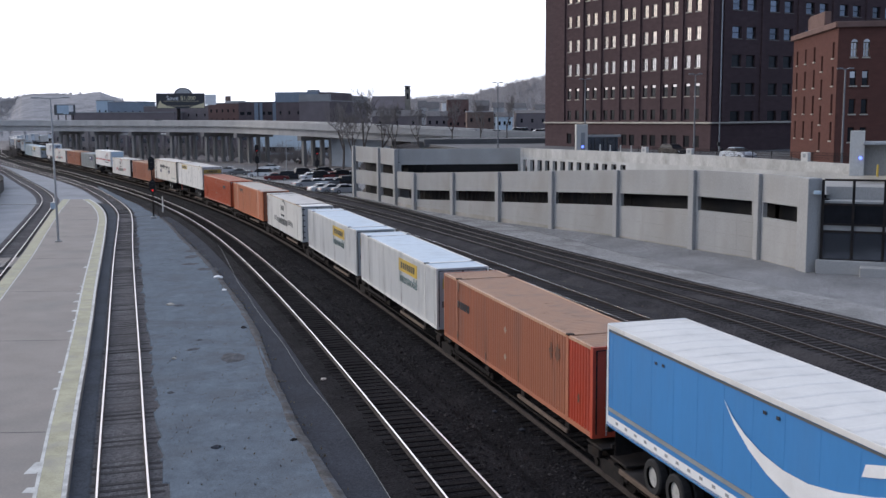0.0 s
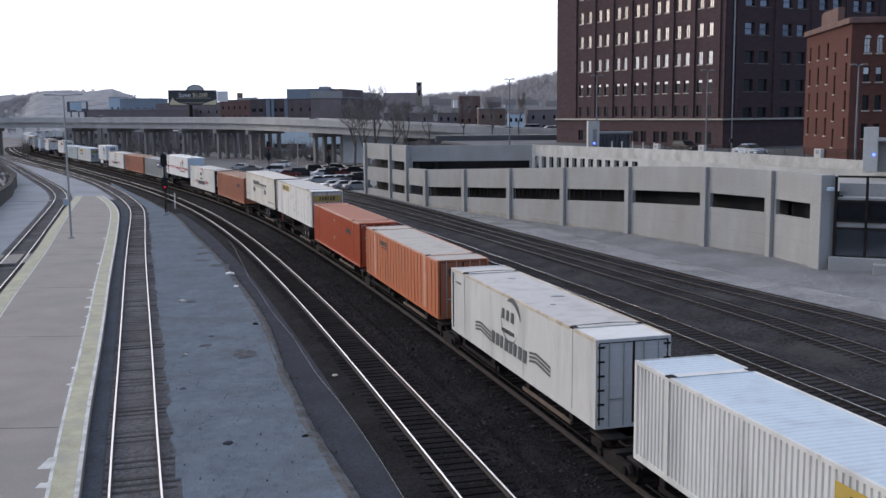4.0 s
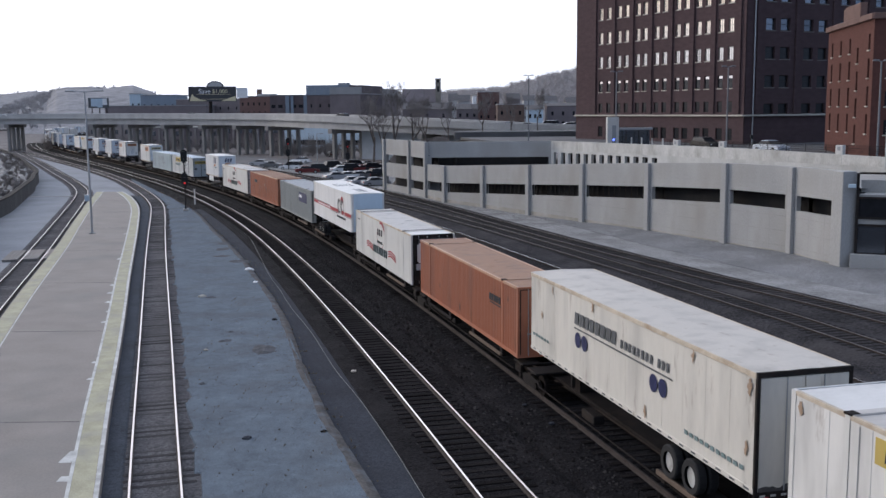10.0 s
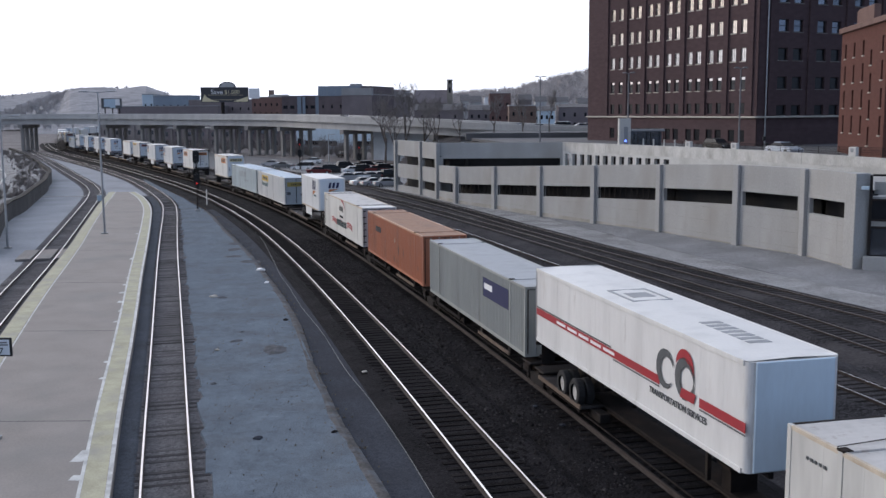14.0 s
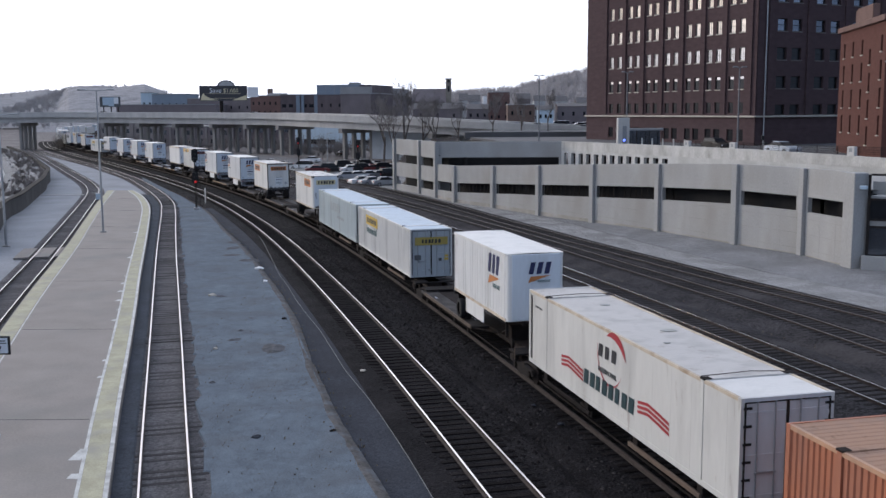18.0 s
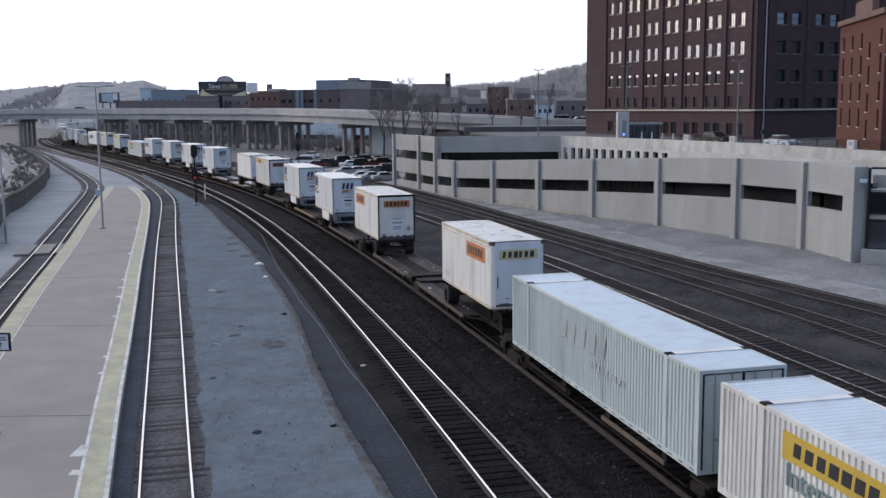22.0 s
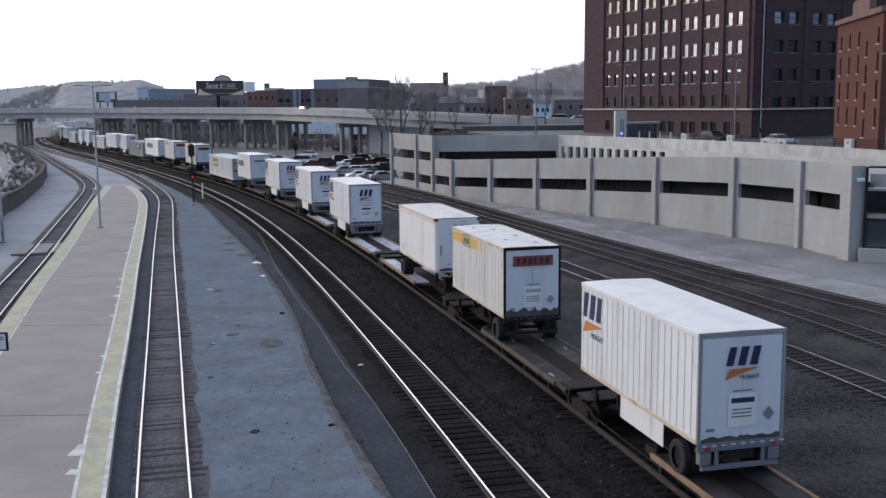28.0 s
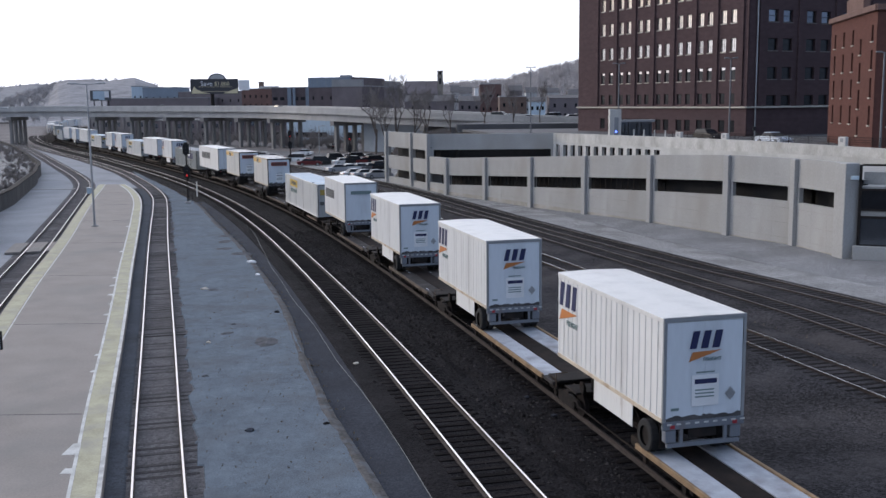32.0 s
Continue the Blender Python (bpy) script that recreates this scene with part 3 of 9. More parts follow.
# loose stones on the ballast and dry weeds along the gravel edge
rnd = random.Random(77)
sv, sf = [], []
for _ in range(9000):
    s, o = rnd.uniform(4, 75), rnd.choice((rnd.uniform(-7.0, 2.4), rnd.uniform(-4.6, -1.0), rnd.uniform(-4.6, -1.0)))
    if abs(abs(o) - 0.7535) < 0.14 or abs(abs(o + 5.3) - 0.7535) < 0.14:
        continue
    x, y, _h0 = line(s, o)
    z = -0.19 if o < 2.6 and o > -7.5 else -0.40
    r = rnd.uniform(0.022, 0.06) if rnd.random() < 0.93 else rnd.uniform(0.06, 0.11)
    i = len(sv)
    for dx, dy, dz in ((1, 0, 0), (0, 1, 0), (-1, 0, 0), (0, -1, 0), (0, 0, 0.8), (0, 0, -0.6)):
        sv.append((x + r * dx * rnd.uniform(0.6, 1.3) + r * 0.3 * dy, y + r * dy * rnd.uniform(0.6, 1.3) - r * 0.3 * dx, z + r * dz * rnd.uniform(0.6, 1.2)))
    for a in range(4):
        sf += [(i + a, i + (a + 1) % 4, i + 4), (i + (a + 1) % 4, i + a, i + 5)]
me = bpy.data.meshes.new("loose_stones")
me.from_pydata(sv, [], sf)
STONECHIP = material("mixed ballast chips", (0.034, 0.031, 0.031), 0.95, vary=0.4, spec=0.1)
_n, _l = STONECHIP.node_tree.nodes, STONECHIP.node_tree.links
_geo, _ramp = _n.new("ShaderNodeNewGeometry"), _n.new("ShaderNodeValToRGB")
_ramp.color_ramp.elements[0].color, _ramp.color_ramp.elements[1].color = (0.010, 0.009, 0.010, 1), (0.055, 0.051, 0.051, 1)
_ramp.color_ramp.elements.new(0.75).color = (0.019, 0.017, 0.017, 1)
_l.new(_geo.outputs["Random Per Island"], _ramp.inputs["Fac"])
_l.new(_ramp.outputs["Color"], _n["Principled BSDF"].inputs["Base Color"])
me.materials.append(STONECHIP)
tagged(new("loose_stones", me), "loose dark and pale stones on the ballast", "stones", kind="stuff")

RIM = material("dead brown weed litter", (0.088, 0.084, 0.082), 0.95, vary=0.5, scale=2.5, bump=0.4, fine=9, dirt=(0.125, 0.14, 0.162), dirt_amount=1.0, dirt_scale=1.6, spec=0.08)
rim = right_edge[(right_edge[:, 1] > 20) & (right_edge[:, 1] < 120)]
rn = normals(rim)
tagged(part("weed_rim", sheet([[(*(w + q * (0.12 + 0.1 * noise.noise((k * 0.7, 1, 4)))), -0.2), (*(w - q * 0.1), -0.128), (*(w - q * (0.24 + 0.12 * noise.noise((k * 0.33, 3, 8)) + 0.1 * noise.noise((k * 1.1, 9, 8)))), -0.121), (*(w - q * (0.3 + 0.12 * noise.noise((k * 0.33, 3, 8)) + 0.1 * noise.noise((k * 1.1, 9, 8)))), -0.17)] for k, (w, q) in enumerate(zip(rim, rn))]), RIM), "brown dead weeds along the gravel rim", "weeds", kind="stuff")

gv, gf = [], []


def tuft(x, y, z, size):
    for _ in range(7):
        a, tilt, h = rnd.uniform(0, math.tau), rnd.uniform(0.1, 0.9), size * rnd.uniform(0.5, 1.1)
        dx, dy = math.cos(a), math.sin(a)
        i = len(gv)
        w = 0.012
        gv.extend([(x - dy * w, y + dx * w, z), (x + dy * w, y - dx * w, z), (x + dx * h * tilt, y + dy * h * tilt, z + h * (1 - 0.4 * tilt))])
        gf.append((i, i + 1, i + 2))


for _ in range(1600):
    b = right_edge[rnd.randrange(12, len(right_edge) - 30)]
    tuft(b[0] + rnd.gauss(-0.15, 0.3), b[1], -0.22, rnd.uniform(0.07, 0.2))
for _ in range(700):
    k = rnd.randrange(20, 150)
    p = Vector(rows[k][1]).lerp(Vector(rows[k][-2]), rnd.random())
    tuft(p.x, p.y, -0.16, rnd.uniform(0.05, 0.12))
for _ in range(900):
    s = rnd.uniform(10, 130)
    x, y, _h0 = line(s, rnd.choice((rnd.gauss(14, 1.0), rnd.gauss(19.6, 0.9), rnd.uniform(12.5, 21))))
    tuft(x, y, -0.36, rnd.uniform(0.08, 0.25))
me = bpy.data.meshes.new("dry_weeds")
me.from_pydata(gv, [], gf)
me.materials.append(DRYGRASS)
tagged(new("dry_weeds", me), "dry brown weeds along the gravel edges", "weeds", kind="stuff")

# platform
plat_r = spline([(-4.0, 7.0), (-6.8, 17.5), (-9.55, 27.6), (-12.25, 37.4), (-14.9, 47.4), (-17.75, 58.0), (-20.75, 69.0), (-24.0, 81.2), (-27.5, 94.3), (-30.3, 104.6), (-33.3, 115.4), (-36.4, 125.2), (-39.9, 134.8), (-43.6, 143.6)])
plat_l = spline([(-10.4, 7.0), (-13.3, 17.5), (-16.2, 28.0), (-19.1, 38.5), (-22.1, 49.2), (-25.6, 62.0), (-29.25, 76.1), (-32.0, 86.5), (-35.0, 97.3), (-38.8, 111.2), (-42.5, 124.7), (-45.0, 134.5), (-47.4, 143.6)])
plat = [tuple(p) for p in plat_r] + [tuple(p) for p in plat_l[::-1]]
platform = tagged(part("platform", slab(plat, -0.35, 0.2), PLATFORM), "grey concrete station platform with worn yellow edges", "platform", kind="structure")


def strip(name, way, o0, o1, z, mat, label, parent):
    return part(name, ribbon(way, [(o0, z - 0.004), (o0, z), (o1, z), (o1, z - 0.004)]), mat, parent, label)


strip("edge_strip", plat_r, -0.84, -0.17, 0.206, YELLOWPAINT, "faded yellow warning strip", platform)
strip("edge_line", plat_r, -0.96, -0.85, 0.206, WHITEPAINT, "worn white inner line", platform)
strip("edge_line", plat_r, -0.16, -0.02, 0.206, WHITEPAINT, "worn white edge line", platform)
strip("edge_strip", plat_l, 0.04, 0.86, 0.206, YELLOWPAINT, "faded yellow warning strip", platform)
FINES = material("smooth blue-grey fines", (0.060, 0.067, 0.080), 0.95, vary=0.3, scale=0.5, bump=0.3, fine=5, dirt=(0.045, 0.047, 0.053), dirt_amount=0.6, dirt_scale=0.4, spec=0.08, stones=30.0, chips=0.3)
tagged(part("fines", ribbon(TRACK_1[TRACK_1[:, 1] < 142], [(-1.95, -0.3), (-1.9, -0.155), (-1.02, -0.16), (-0.92, -0.2)]), FINES), "smooth dark fines between the platform and the rail", "fines", kind="structure")

railway(TRACK_2, "main track with bright rails on dark ballast", 84)
railway(TRAIN_LINE, "curved main track under the train", 75, polish=RAILDULL)
railway(TRACK_1, "platform track with bright rails on dirty ballast", 84, polish=RAILWARM, sunk=0.008, tone=tie_grey, buried=0.027)
railway(TRACK_0, "platform track curving away to the yard", 52, polish=RAILWARM, sunk=0.008, tone=tie_grey, buried=0.027)
railway(TRACK_3, "siding with worn bright rails in cinders", 60, lift=-0.125, near_from=30, polish=RAILMID)
railway(TRACK_4, "rusty siding sunk in cinders", 62, polish=RAILWORN, lift=-0.075, near_from=40)
railway(TRACK_5, "rusty siding beside the service road", 62, polish=RAILWORN, lift=-0.08, near_from=45)
strip("edge_line", plat_l, 0.9, 0.97, 0.206, WHITEPAINT, "worn white inner line", platform)
bm = bmesh.new()
for x, y, w, d in ((-15.11, 44.4, 0.25, 0.3), (-14.38, 41.55, 0.22, 0.3), (-11.79, 31.8, 0.39, 1.1), (-11.27, 29.8, 0.33, 0.45), (-17.52, 53.25, 0.27, 0.4), (-18.23, 56.2, 0.19, 0.4), (-19.1, 59.0, 0.34, 0.45), (-19.95, 62.1, 0.35, 0.5), (-20.69, 65.0, 0.3, 0.5), (-21.44, 68.0, 0.19, 0.5), (-23.9, 76.9, 0.26, 0.7), (-24.17, 78.45, 0.13, 0.6), (-28.21, 93.1, 0.37, 0.6)):
    box(bm, x - w / 2, x + w / 2, y - d / 2, y + d / 2, 0.198, 0.205)
tagged(part("paint_ticks", bm, WHITEPAINT, platform, "worn white paint patches"), kind="stuff")
for k, y in enumerate((20.0, 35.6, 51.0, 66.0, 82.0, 98.0, 114.0, 130.0)):
    a, b = (float(np.interp(y, plat_l[:, 1], plat_l[:, 0])) + 1.1, float(np.interp(y, plat_r[:, 1], plat_r[:, 0])) - 1.05)
    part("expansion_joint", boxes((a, b, y - 0.03, y + 0.03, 0.197, 0.203)), BALLAST_GREY, platform, "dark joint across the platform")


# ---- the train: loads and their cars; x to the right, y towards the train's tail, z up from the rail ----
W2 = 1.295


def corrugated(y0, y1, z0, z1, x, pitch=0.215, deep=0.036):
    """A corrugated side at x, its grooves going inwards."""
    inward = -math.copysign(deep, x)
    pts, y = [], y0
    while y < y1 - 0.02:
        for f, d in ((0, 0), (0.36, 0), (0.5, 1), (0.86, 1), (1.0, 0)):
            if y + f * pitch <= y1:
                pts.append((x + inward * d, y + f * pitch))
        y += pitch
    pts.append((x, y1))
    return sheet([[(a, b, z) for a, b in pts] for z in (z0, z1)])


def side_plate(name, parent, mat, rows, label, x=-W2 - 0.008):
    bm = bmesh.new()
    for y0, y1, z0, z1 in rows:
        box(bm, x - 0.004, x + 0.004, y0, y1, z0, z1)
    return part(name, bm, mat, parent, label)


def end_plate(name, parent, mat, rows, label, y):
    bm = bmesh.new()
    for x0, x1, z0, z1 in rows:
        box(bm, x0, x1, y - 0.004, y + 0.004, z0, z1)
    return part(name, bm, mat, parent, label)


def skewed(rows, axis="side", at=0.0, lean=0.25):
    """Slanted block shapes (a, width, z, height): plain marks in the place of lettering."""
    bm = bmesh.new()
    for a, w, z, h in rows:
        pts = [(a, z), (a + w, z), (a + w + lean * h, z + h), (a + lean * h, z + h)]
        ring = []
        for d in (-0.005, 0.005):
            ring.append([bm.verts.new((at + d, -p, q) if axis == "side" else (p, at + d, q)) for p, q in pts])
        bm.faces.new(ring[0])
        bm.faces.new(ring[1][::-1])
        for k in range(4):
            bm.faces.new((ring[0][k], ring[0][(k + 1) % 4], ring[1][(k + 1) % 4], ring[1][k]))
    bmesh.ops.recalc_face_normals(bm, faces=bm.faces[:])
    return bm


def container(label, side, roof, L=16.15, z=1.18, h=2.90, ribs=True, doors="near", end=None, end_part=None, group="containers on the train", rail=None, cap=None, far_cap=None, pitch=1.2, rib=0.012):
    c = thing("container", Matrix(), label, "shipping container", group)
    a, b, t = -L / 2, L / 2, z + h
    end = end or side
    core = bmesh.new()
    for v in ((-W2 + 0.05, W2 - 0.05, a + 0.06, b - 0.06, z + 0.05, t - 0.05),):
        box(core, *v)
    part("inner_shell", core, side, c)
    p0, p1 = a + 1.98, b - 1.98          # lifting posts
    spans = [(a + 0.16, p0 - 0.09), (p0 + 0.09, p1 - 0.09), (p1 + 0.09, b - 0.16)]
    for k, (s0, s1) in enumerate(spans):
        for x in (-W2 + 0.008, W2 - 0.008):
            m = end_part if (end_part and k == 0) else side
            if ribs:
                part("side_panel", corrugated(s0, s1, z + 0.16, t - 0.1, x), m, c)
            else:
                pts, y = [(0.0, s0)], s0 + 0.5
                while y < s1 - 0.1:
                    pts += [(0.0, y), (rib, y + 0.01), (rib, y + 0.05), (0.0, y + 0.06)]
                    y += pitch
                pts.append((0.0, s1))
                part("side_panel", sheet([[(x + math.copysign(d, x), y, zz) for d, y in pts] for zz in (z + 0.16, t - 0.1)]), m, c)
    for y in (a + 0.08, p0, p1, b - 0.08):
        m = end_part if (end_part and y < p0 - 0.1) else side
        for x in (-W2 + 0.04, W2 - 0.04):
            part("corner_post", boxes((x - 0.05, x + 0.05, y - 0.08, y + 0.08, z, t)), m, c)
    for x in (-W2 + 0.04, W2 - 0.04):
        part("top_rail", boxes((x - 0.045, x + 0.045, a + 0.16, b - 0.16, t - 0.1, t)), rail or side, c)
        part("bottom_rail", boxes((x - 0.045, x + 0.045, a + 0.16, b - 0.16, z, z + 0.16)), side, c)
    for k, (s0, s1) in enumerate(((a + 0.1, p0 - 0.12), (p0 + 0.12, p1 - 0.12), (p1 + 0.12, b - 0.1))):
        rows, y = [], s0
        while y < s1:
            for f, d in ((0, 0), (0.09, 0), (0.12, 0.009 if ribs else 0.002), (0.2, 0.009 if ribs else 0.002)):
                rows.append([(-W2 + 0.08, min(y + f, s1), t - 0.02 + d), (0, min(y + f, s1), t - 0.012 + d), (W2 - 0.08, min(y + f, s1), t - 0.02 + d)])
            y += 0.23
        part("roof", sheet(rows), (cap or roof, roof, far_cap or roof)[k], c, "dusty ribbed roof sheet" if ribs else "smooth dusty roof sheet")
    for y in (p0, p1):
        part("roof_plate", boxes((-W2 + 0.02, W2 - 0.02, y - 0.13, y + 0.13, t - 0.03, t + 0.02)), rail if rail in (PALERAIL,) else ROOFBRIGHT if roof is ROOFBLUE else roof, c)
        for x in (-W2 + 0.1, W2 - 0.1):
            part("lift_block", soft_box(x - 0.12, x + 0.12, y - 0.13, y + 0.13, t - 0.02, t + 0.03, 0.01), BROWNSTEEL, c, "dark lifting casting")
        part("roof_seam", boxes((-W2 + 0.03, W2 - 0.03, y - 0.15, y - 0.12, t - 0.012, t + 0.006)), roof, c)
    for y, kind in ((a, "near"), (b, "far")):
        sgn = -1 if y < 0 else 1
        m = end_part if (end_part and y < 0) else end
        if doors == kind:
            for k in (-1, 1):
                door = part("door", soft_box(min(0.03 * k, 1.17 * k), max(0.03 * k, 1.17 * k), min(y, y - sgn * 0.05), max(y, y - sgn * 0.05), z + 0.14, t - 0.12, 0.015), m, c)
                for x in (0.35, 0.85):
                    part("lock_rod", tubes(((x * k, y + sgn * 0.03, z + 0.08), (x * k, y + sgn * 0.03, t - 0.08), 0.022), n=6), STEEL, door, "galvanised lock rod")
                part("gasket", boxes((min(0.0, 0.03 * k), max(0.0, 0.03 * k), y - 0.03, y + 0.012, z + 0.14, t - 0.12), (min(1.165 * k, 1.2 * k), max(1.165 * k, 1.2 * k), y - 0.03, y + 0.012, z + 0.14, t - 0.12)), BLACKSTEEL, door, "dark door gasket")
                for zz in (0.35, 1.4, 2.5):
                    part("door_rib", boxes((min(0.1 * k, 1.1 * k), max(0.1 * k, 1.1 * k), y + sgn * 0.01 - 0.008, y + sgn * 0.01 + 0.008, z + zz, z + zz + 0.05)), m, door)
                part("gasket", boxes((min(0.0, 1.2 * k), max(0.0, 1.2 * k), y - 0.03, y + 0.012, t - 0.125, t - 0.1)), BLACKSTEEL, door, "dark door gasket")
                part("lock_handle", boxes((min(0.3 * k, 0.9 * k), max(0.3 * k, 0.9 * k), y + sgn * 0.04 - 0.015, y + sgn * 0.04 + 0.015, z + 0.95, z + 1.0)), STEEL, door, "galvanised lock handle")
                for zz in (0.5, 1.1, 1.75, 2.35):
                    part("hinge", boxes((min(1.08 * k, 1.2 * k), max(1.08 * k, 1.2 * k), y - 0.02, y + 0.03, z + zz, z + zz + 0.1)), m, door)
        else:
            pts, x = [], -W2 + 0.1
            while x < W2 - 0.1:
                for f, d in ((0, 0), (0.1, 0), (0.14, 0.04), (0.24, 0.04)):
                    pts.append((min(x + f, W2 - 0.1), y - sgn * (0.01 + d)))
                x += 0.28
            part("end_wall", sheet([[(p, q, zz) for p, q in pts] for zz in (z + 0.14, t - 0.1)]), m, c)
        part("end_header", boxes((-W2 + 0.09, W2 - 0.09, min(y, y - sgn * 0.08), max(y, y - sgn * 0.08), t - 0.13, t)), m, c)
        part("end_sill", boxes((-W2 + 0.09, W2 - 0.09, min(y, y - sgn * 0.08), max(y, y - sgn * 0.08), z, z + 0.15)), m, c)
    return c


def wheel_pair(parent, y, z, x=0.93, rim=None):
    """Dual wheels of one axle of a road trailer."""
    for k in (-1, 1):
        for off in (0.0, 0.34):
            xx = k * (x + off - 0.05)
            tyre = bmesh.new()
            n = 18
            prof = [(-0.14, 0.3), (-0.14, 0.46), (-0.1, 0.5), (0.1, 0.5), (0.14, 0.46), (0.14, 0.3)]
            rings = [[tyre.verts.new((xx + o, y + r * math.cos(j * math.tau / n), z + r * math.sin(j * math.tau / n))) for o, r in prof] for j in range(n)]
            for j in range(n):
                for i in range(len(prof) - 1):
                    tyre.faces.new((rings[j][i], rings[j][i + 1], rings[(j + 1) % n][i + 1], rings[(j + 1) % n][i]))
            w = part("wheel", tyre, RUBBER, parent, "black dual tyre")
            if off:
                part("rim", tubes(((xx - 0.06, y, z), (xx + 0.06, y, z), 0.3), n=16), rim or WHEELSTEEL, w, "grimy dark rim" if rim is BLACKSTEEL else "white steel rim")


GRIME = material("grey-black road grime", (0.075, 0.073, 0.075), 0.9, vary=0.35, scale=2.0, dirt=(0.12, 0.115, 0.115), dirt_amount=0.7, dirt_scale=2.5, bump=0.1)
BUMPERGREY = paint("scuffed blue-grey bumper steel", (0.16, 0.175, 0.20), 0.6, rust=0.5)
NOSEBLUE = paint("pale blue smooth nose", (0.56, 0.66, 0.74), 0.25)


def trailer(label, side, roof, L=8.53, z=1.81, h=3.06, rear="near", rear_face=None, front_face=None, ribs=True, frame_mat=None, axles=1, skirt=True, group="road trailers on the train", rail=None, splash=1.0):
    c = thing("road_trailer", Matrix(), label, "road trailer", group)
    a, b, t = -L / 2, L / 2, z + h
    turn = 1 if rear == "near" else -1          # the nose has rounded upright corners
    arc = [(W2 - 0.22 + 0.2 * math.cos(q), turn * (b - 0.23 + 0.2 * math.sin(q))) for q in np.linspace(0, math.pi / 2, 6)]
    ring = [(W2 - 0.02, turn * (a + 0.03))] + arc + [(-x, y) for x, y in arc[::-1]] + [(-W2 + 0.02, turn * (a + 0.03))]
    part("body", slab(ring if turn > 0 else ring[::-1], z + 0.03, t - 0.03), side, c)
    if ribs:
        for x in (-1, 1):
            pts, y = [], a + 0.3
            while y < b - 0.35:
                pts += [(0.0, y), (0.0, y + 0.05), (0.022, y + 0.07), (0.022, y + 0.14), (0.0, y + 0.16)]
                y += 0.41
            part("ribbed_side", sheet([[(x * (W2 - 0.018 + d), y, zz) for d, y in pts] for zz in (z + 0.12, t - 0.14)]), side, c)
    else:
        for x in (-1, 1):
            y = a + 1.2
            while y < b - 0.2:
                part("side_seam", boxes((x * (W2 - 0.02) - 0.004, x * (W2 - 0.02) + 0.004, y, y + 0.03, z + 0.12, t - 0.14)), side, c)
                y += 1.22
    for x in (-W2 + 0.01, W2 - 0.01):
        part("top_rail", soft_box(x - 0.025, x + 0.025, a + (0.02 if turn > 0 else 0.22), b - (0.22 if turn > 0 else 0.02), t - 0.14, t, 0.01), rail or roof, c)
        part("bottom_rail", soft_box(x - 0.022, x + 0.022, a + (0.02 if turn > 0 else 0.22), b - (0.22 if turn > 0 else 0.02), z, z + 0.13, 0.008), TANRAIL if L < 10 else side, c, "scuffed cream lower rail")
    part("roof", sheet([[(-W2 + 0.03, y, t - 0.012), (0, y, t + 0.025), (W2 - 0.03, y, t - 0.012)] for y in (a + (0.02 if turn > 0 else 0.1), -1, 1, b - (0.1 if turn > 0 else 0.02))]), roof, c, "smooth pale roof sheet")
    part("chassis", boxes((-0.5, -0.38, a + 0.2, b - 0.3, z - 0.22, z + 0.02), (0.38, 0.5, a + 0.2, b - 0.3, z - 0.22, z + 0.02)), BLACKSTEEL, c)
    sg = -1 if rear == "near" else 1
    yr, yf = sg * L / 2, -sg * L / 2
    fm = frame_mat or STEEL
    tape = GRIME if splash > 1 else WHITEPAINT
    tidy = L < 10 and rear == "near" and splash == 1.0       # roll-up door over a grey bumper
    gap = 0.001 if tidy else 0.015
    frame_rows = [(-W2, W2, yr - 0.03, yr + 0.05, t - 0.12, t + 0.01), (-W2, -W2 + 0.09, yr - 0.03, yr + 0.05, z - 0.08, t - 0.12), (W2 - 0.09, W2, yr - 0.03, yr + 0.05, z - 0.08, t - 0.12)]
    rf = part("rear_frame", boxes(*frame_rows), fm, c, "dark steel door frame" if fm is BLACKSTEEL else "grey steel door frame")
    part("rear_sill", soft_box(-W2, W2, yr - 0.05, yr + 0.06, z - 0.2, z + 0.04, 0.01), BUMPERGREY if tidy else BLACKSTEEL, c, "grey rear sill" if tidy else "black rear sill")
    if rear == "near":               # road dirt thrown up on the doors, with a ragged rim
        rnd = random.Random(int(L * 10) + len(label))
        rim = [(x, z + 0.05 + splash * (0.08 + 0.06 * abs(math.sin(x * 6.4 + 1)) + rnd.uniform(-0.025, 0.03))) for x in np.linspace(-1.19, 1.19, 25)]
        part("road_dirt", sheet([[(x, yr - 0.026, z + 0.05) for x, _ in rim], [(x, yr - 0.026, q) for x, q in rim]]), GRIME, c, "dark road dirt with a ragged rim")
    for k in (-1, 1):
        door = part("door", soft_box(min(gap * k, 1.19 * k), max(gap * k, 1.19 * k), min(yr, yr + sg * 0.02), max(yr, yr + sg * 0.02), z + 0.06, t - 0.14, 0.008), rear_face or side, c)
        if L > 10:
          part("lock_rod", tubes(((0.5 * k, yr + sg * 0.045, z + 0.05), (0.5 * k, yr + sg * 0.045, t - 0.14), 0.018), n=6), STEEL, door)
        part("tail_lamp", boxes((min(0.92 * k, 1.06 * k), max(0.92 * k, 1.06 * k), min(yr + sg * 0.05, yr + sg * 0.075), max(yr + sg * 0.05, yr + sg * 0.075), z - 0.16, z - 0.06)), BROWNSTEEL if splash > 1 else REDVINYL, rf, "dull red tail lamp")
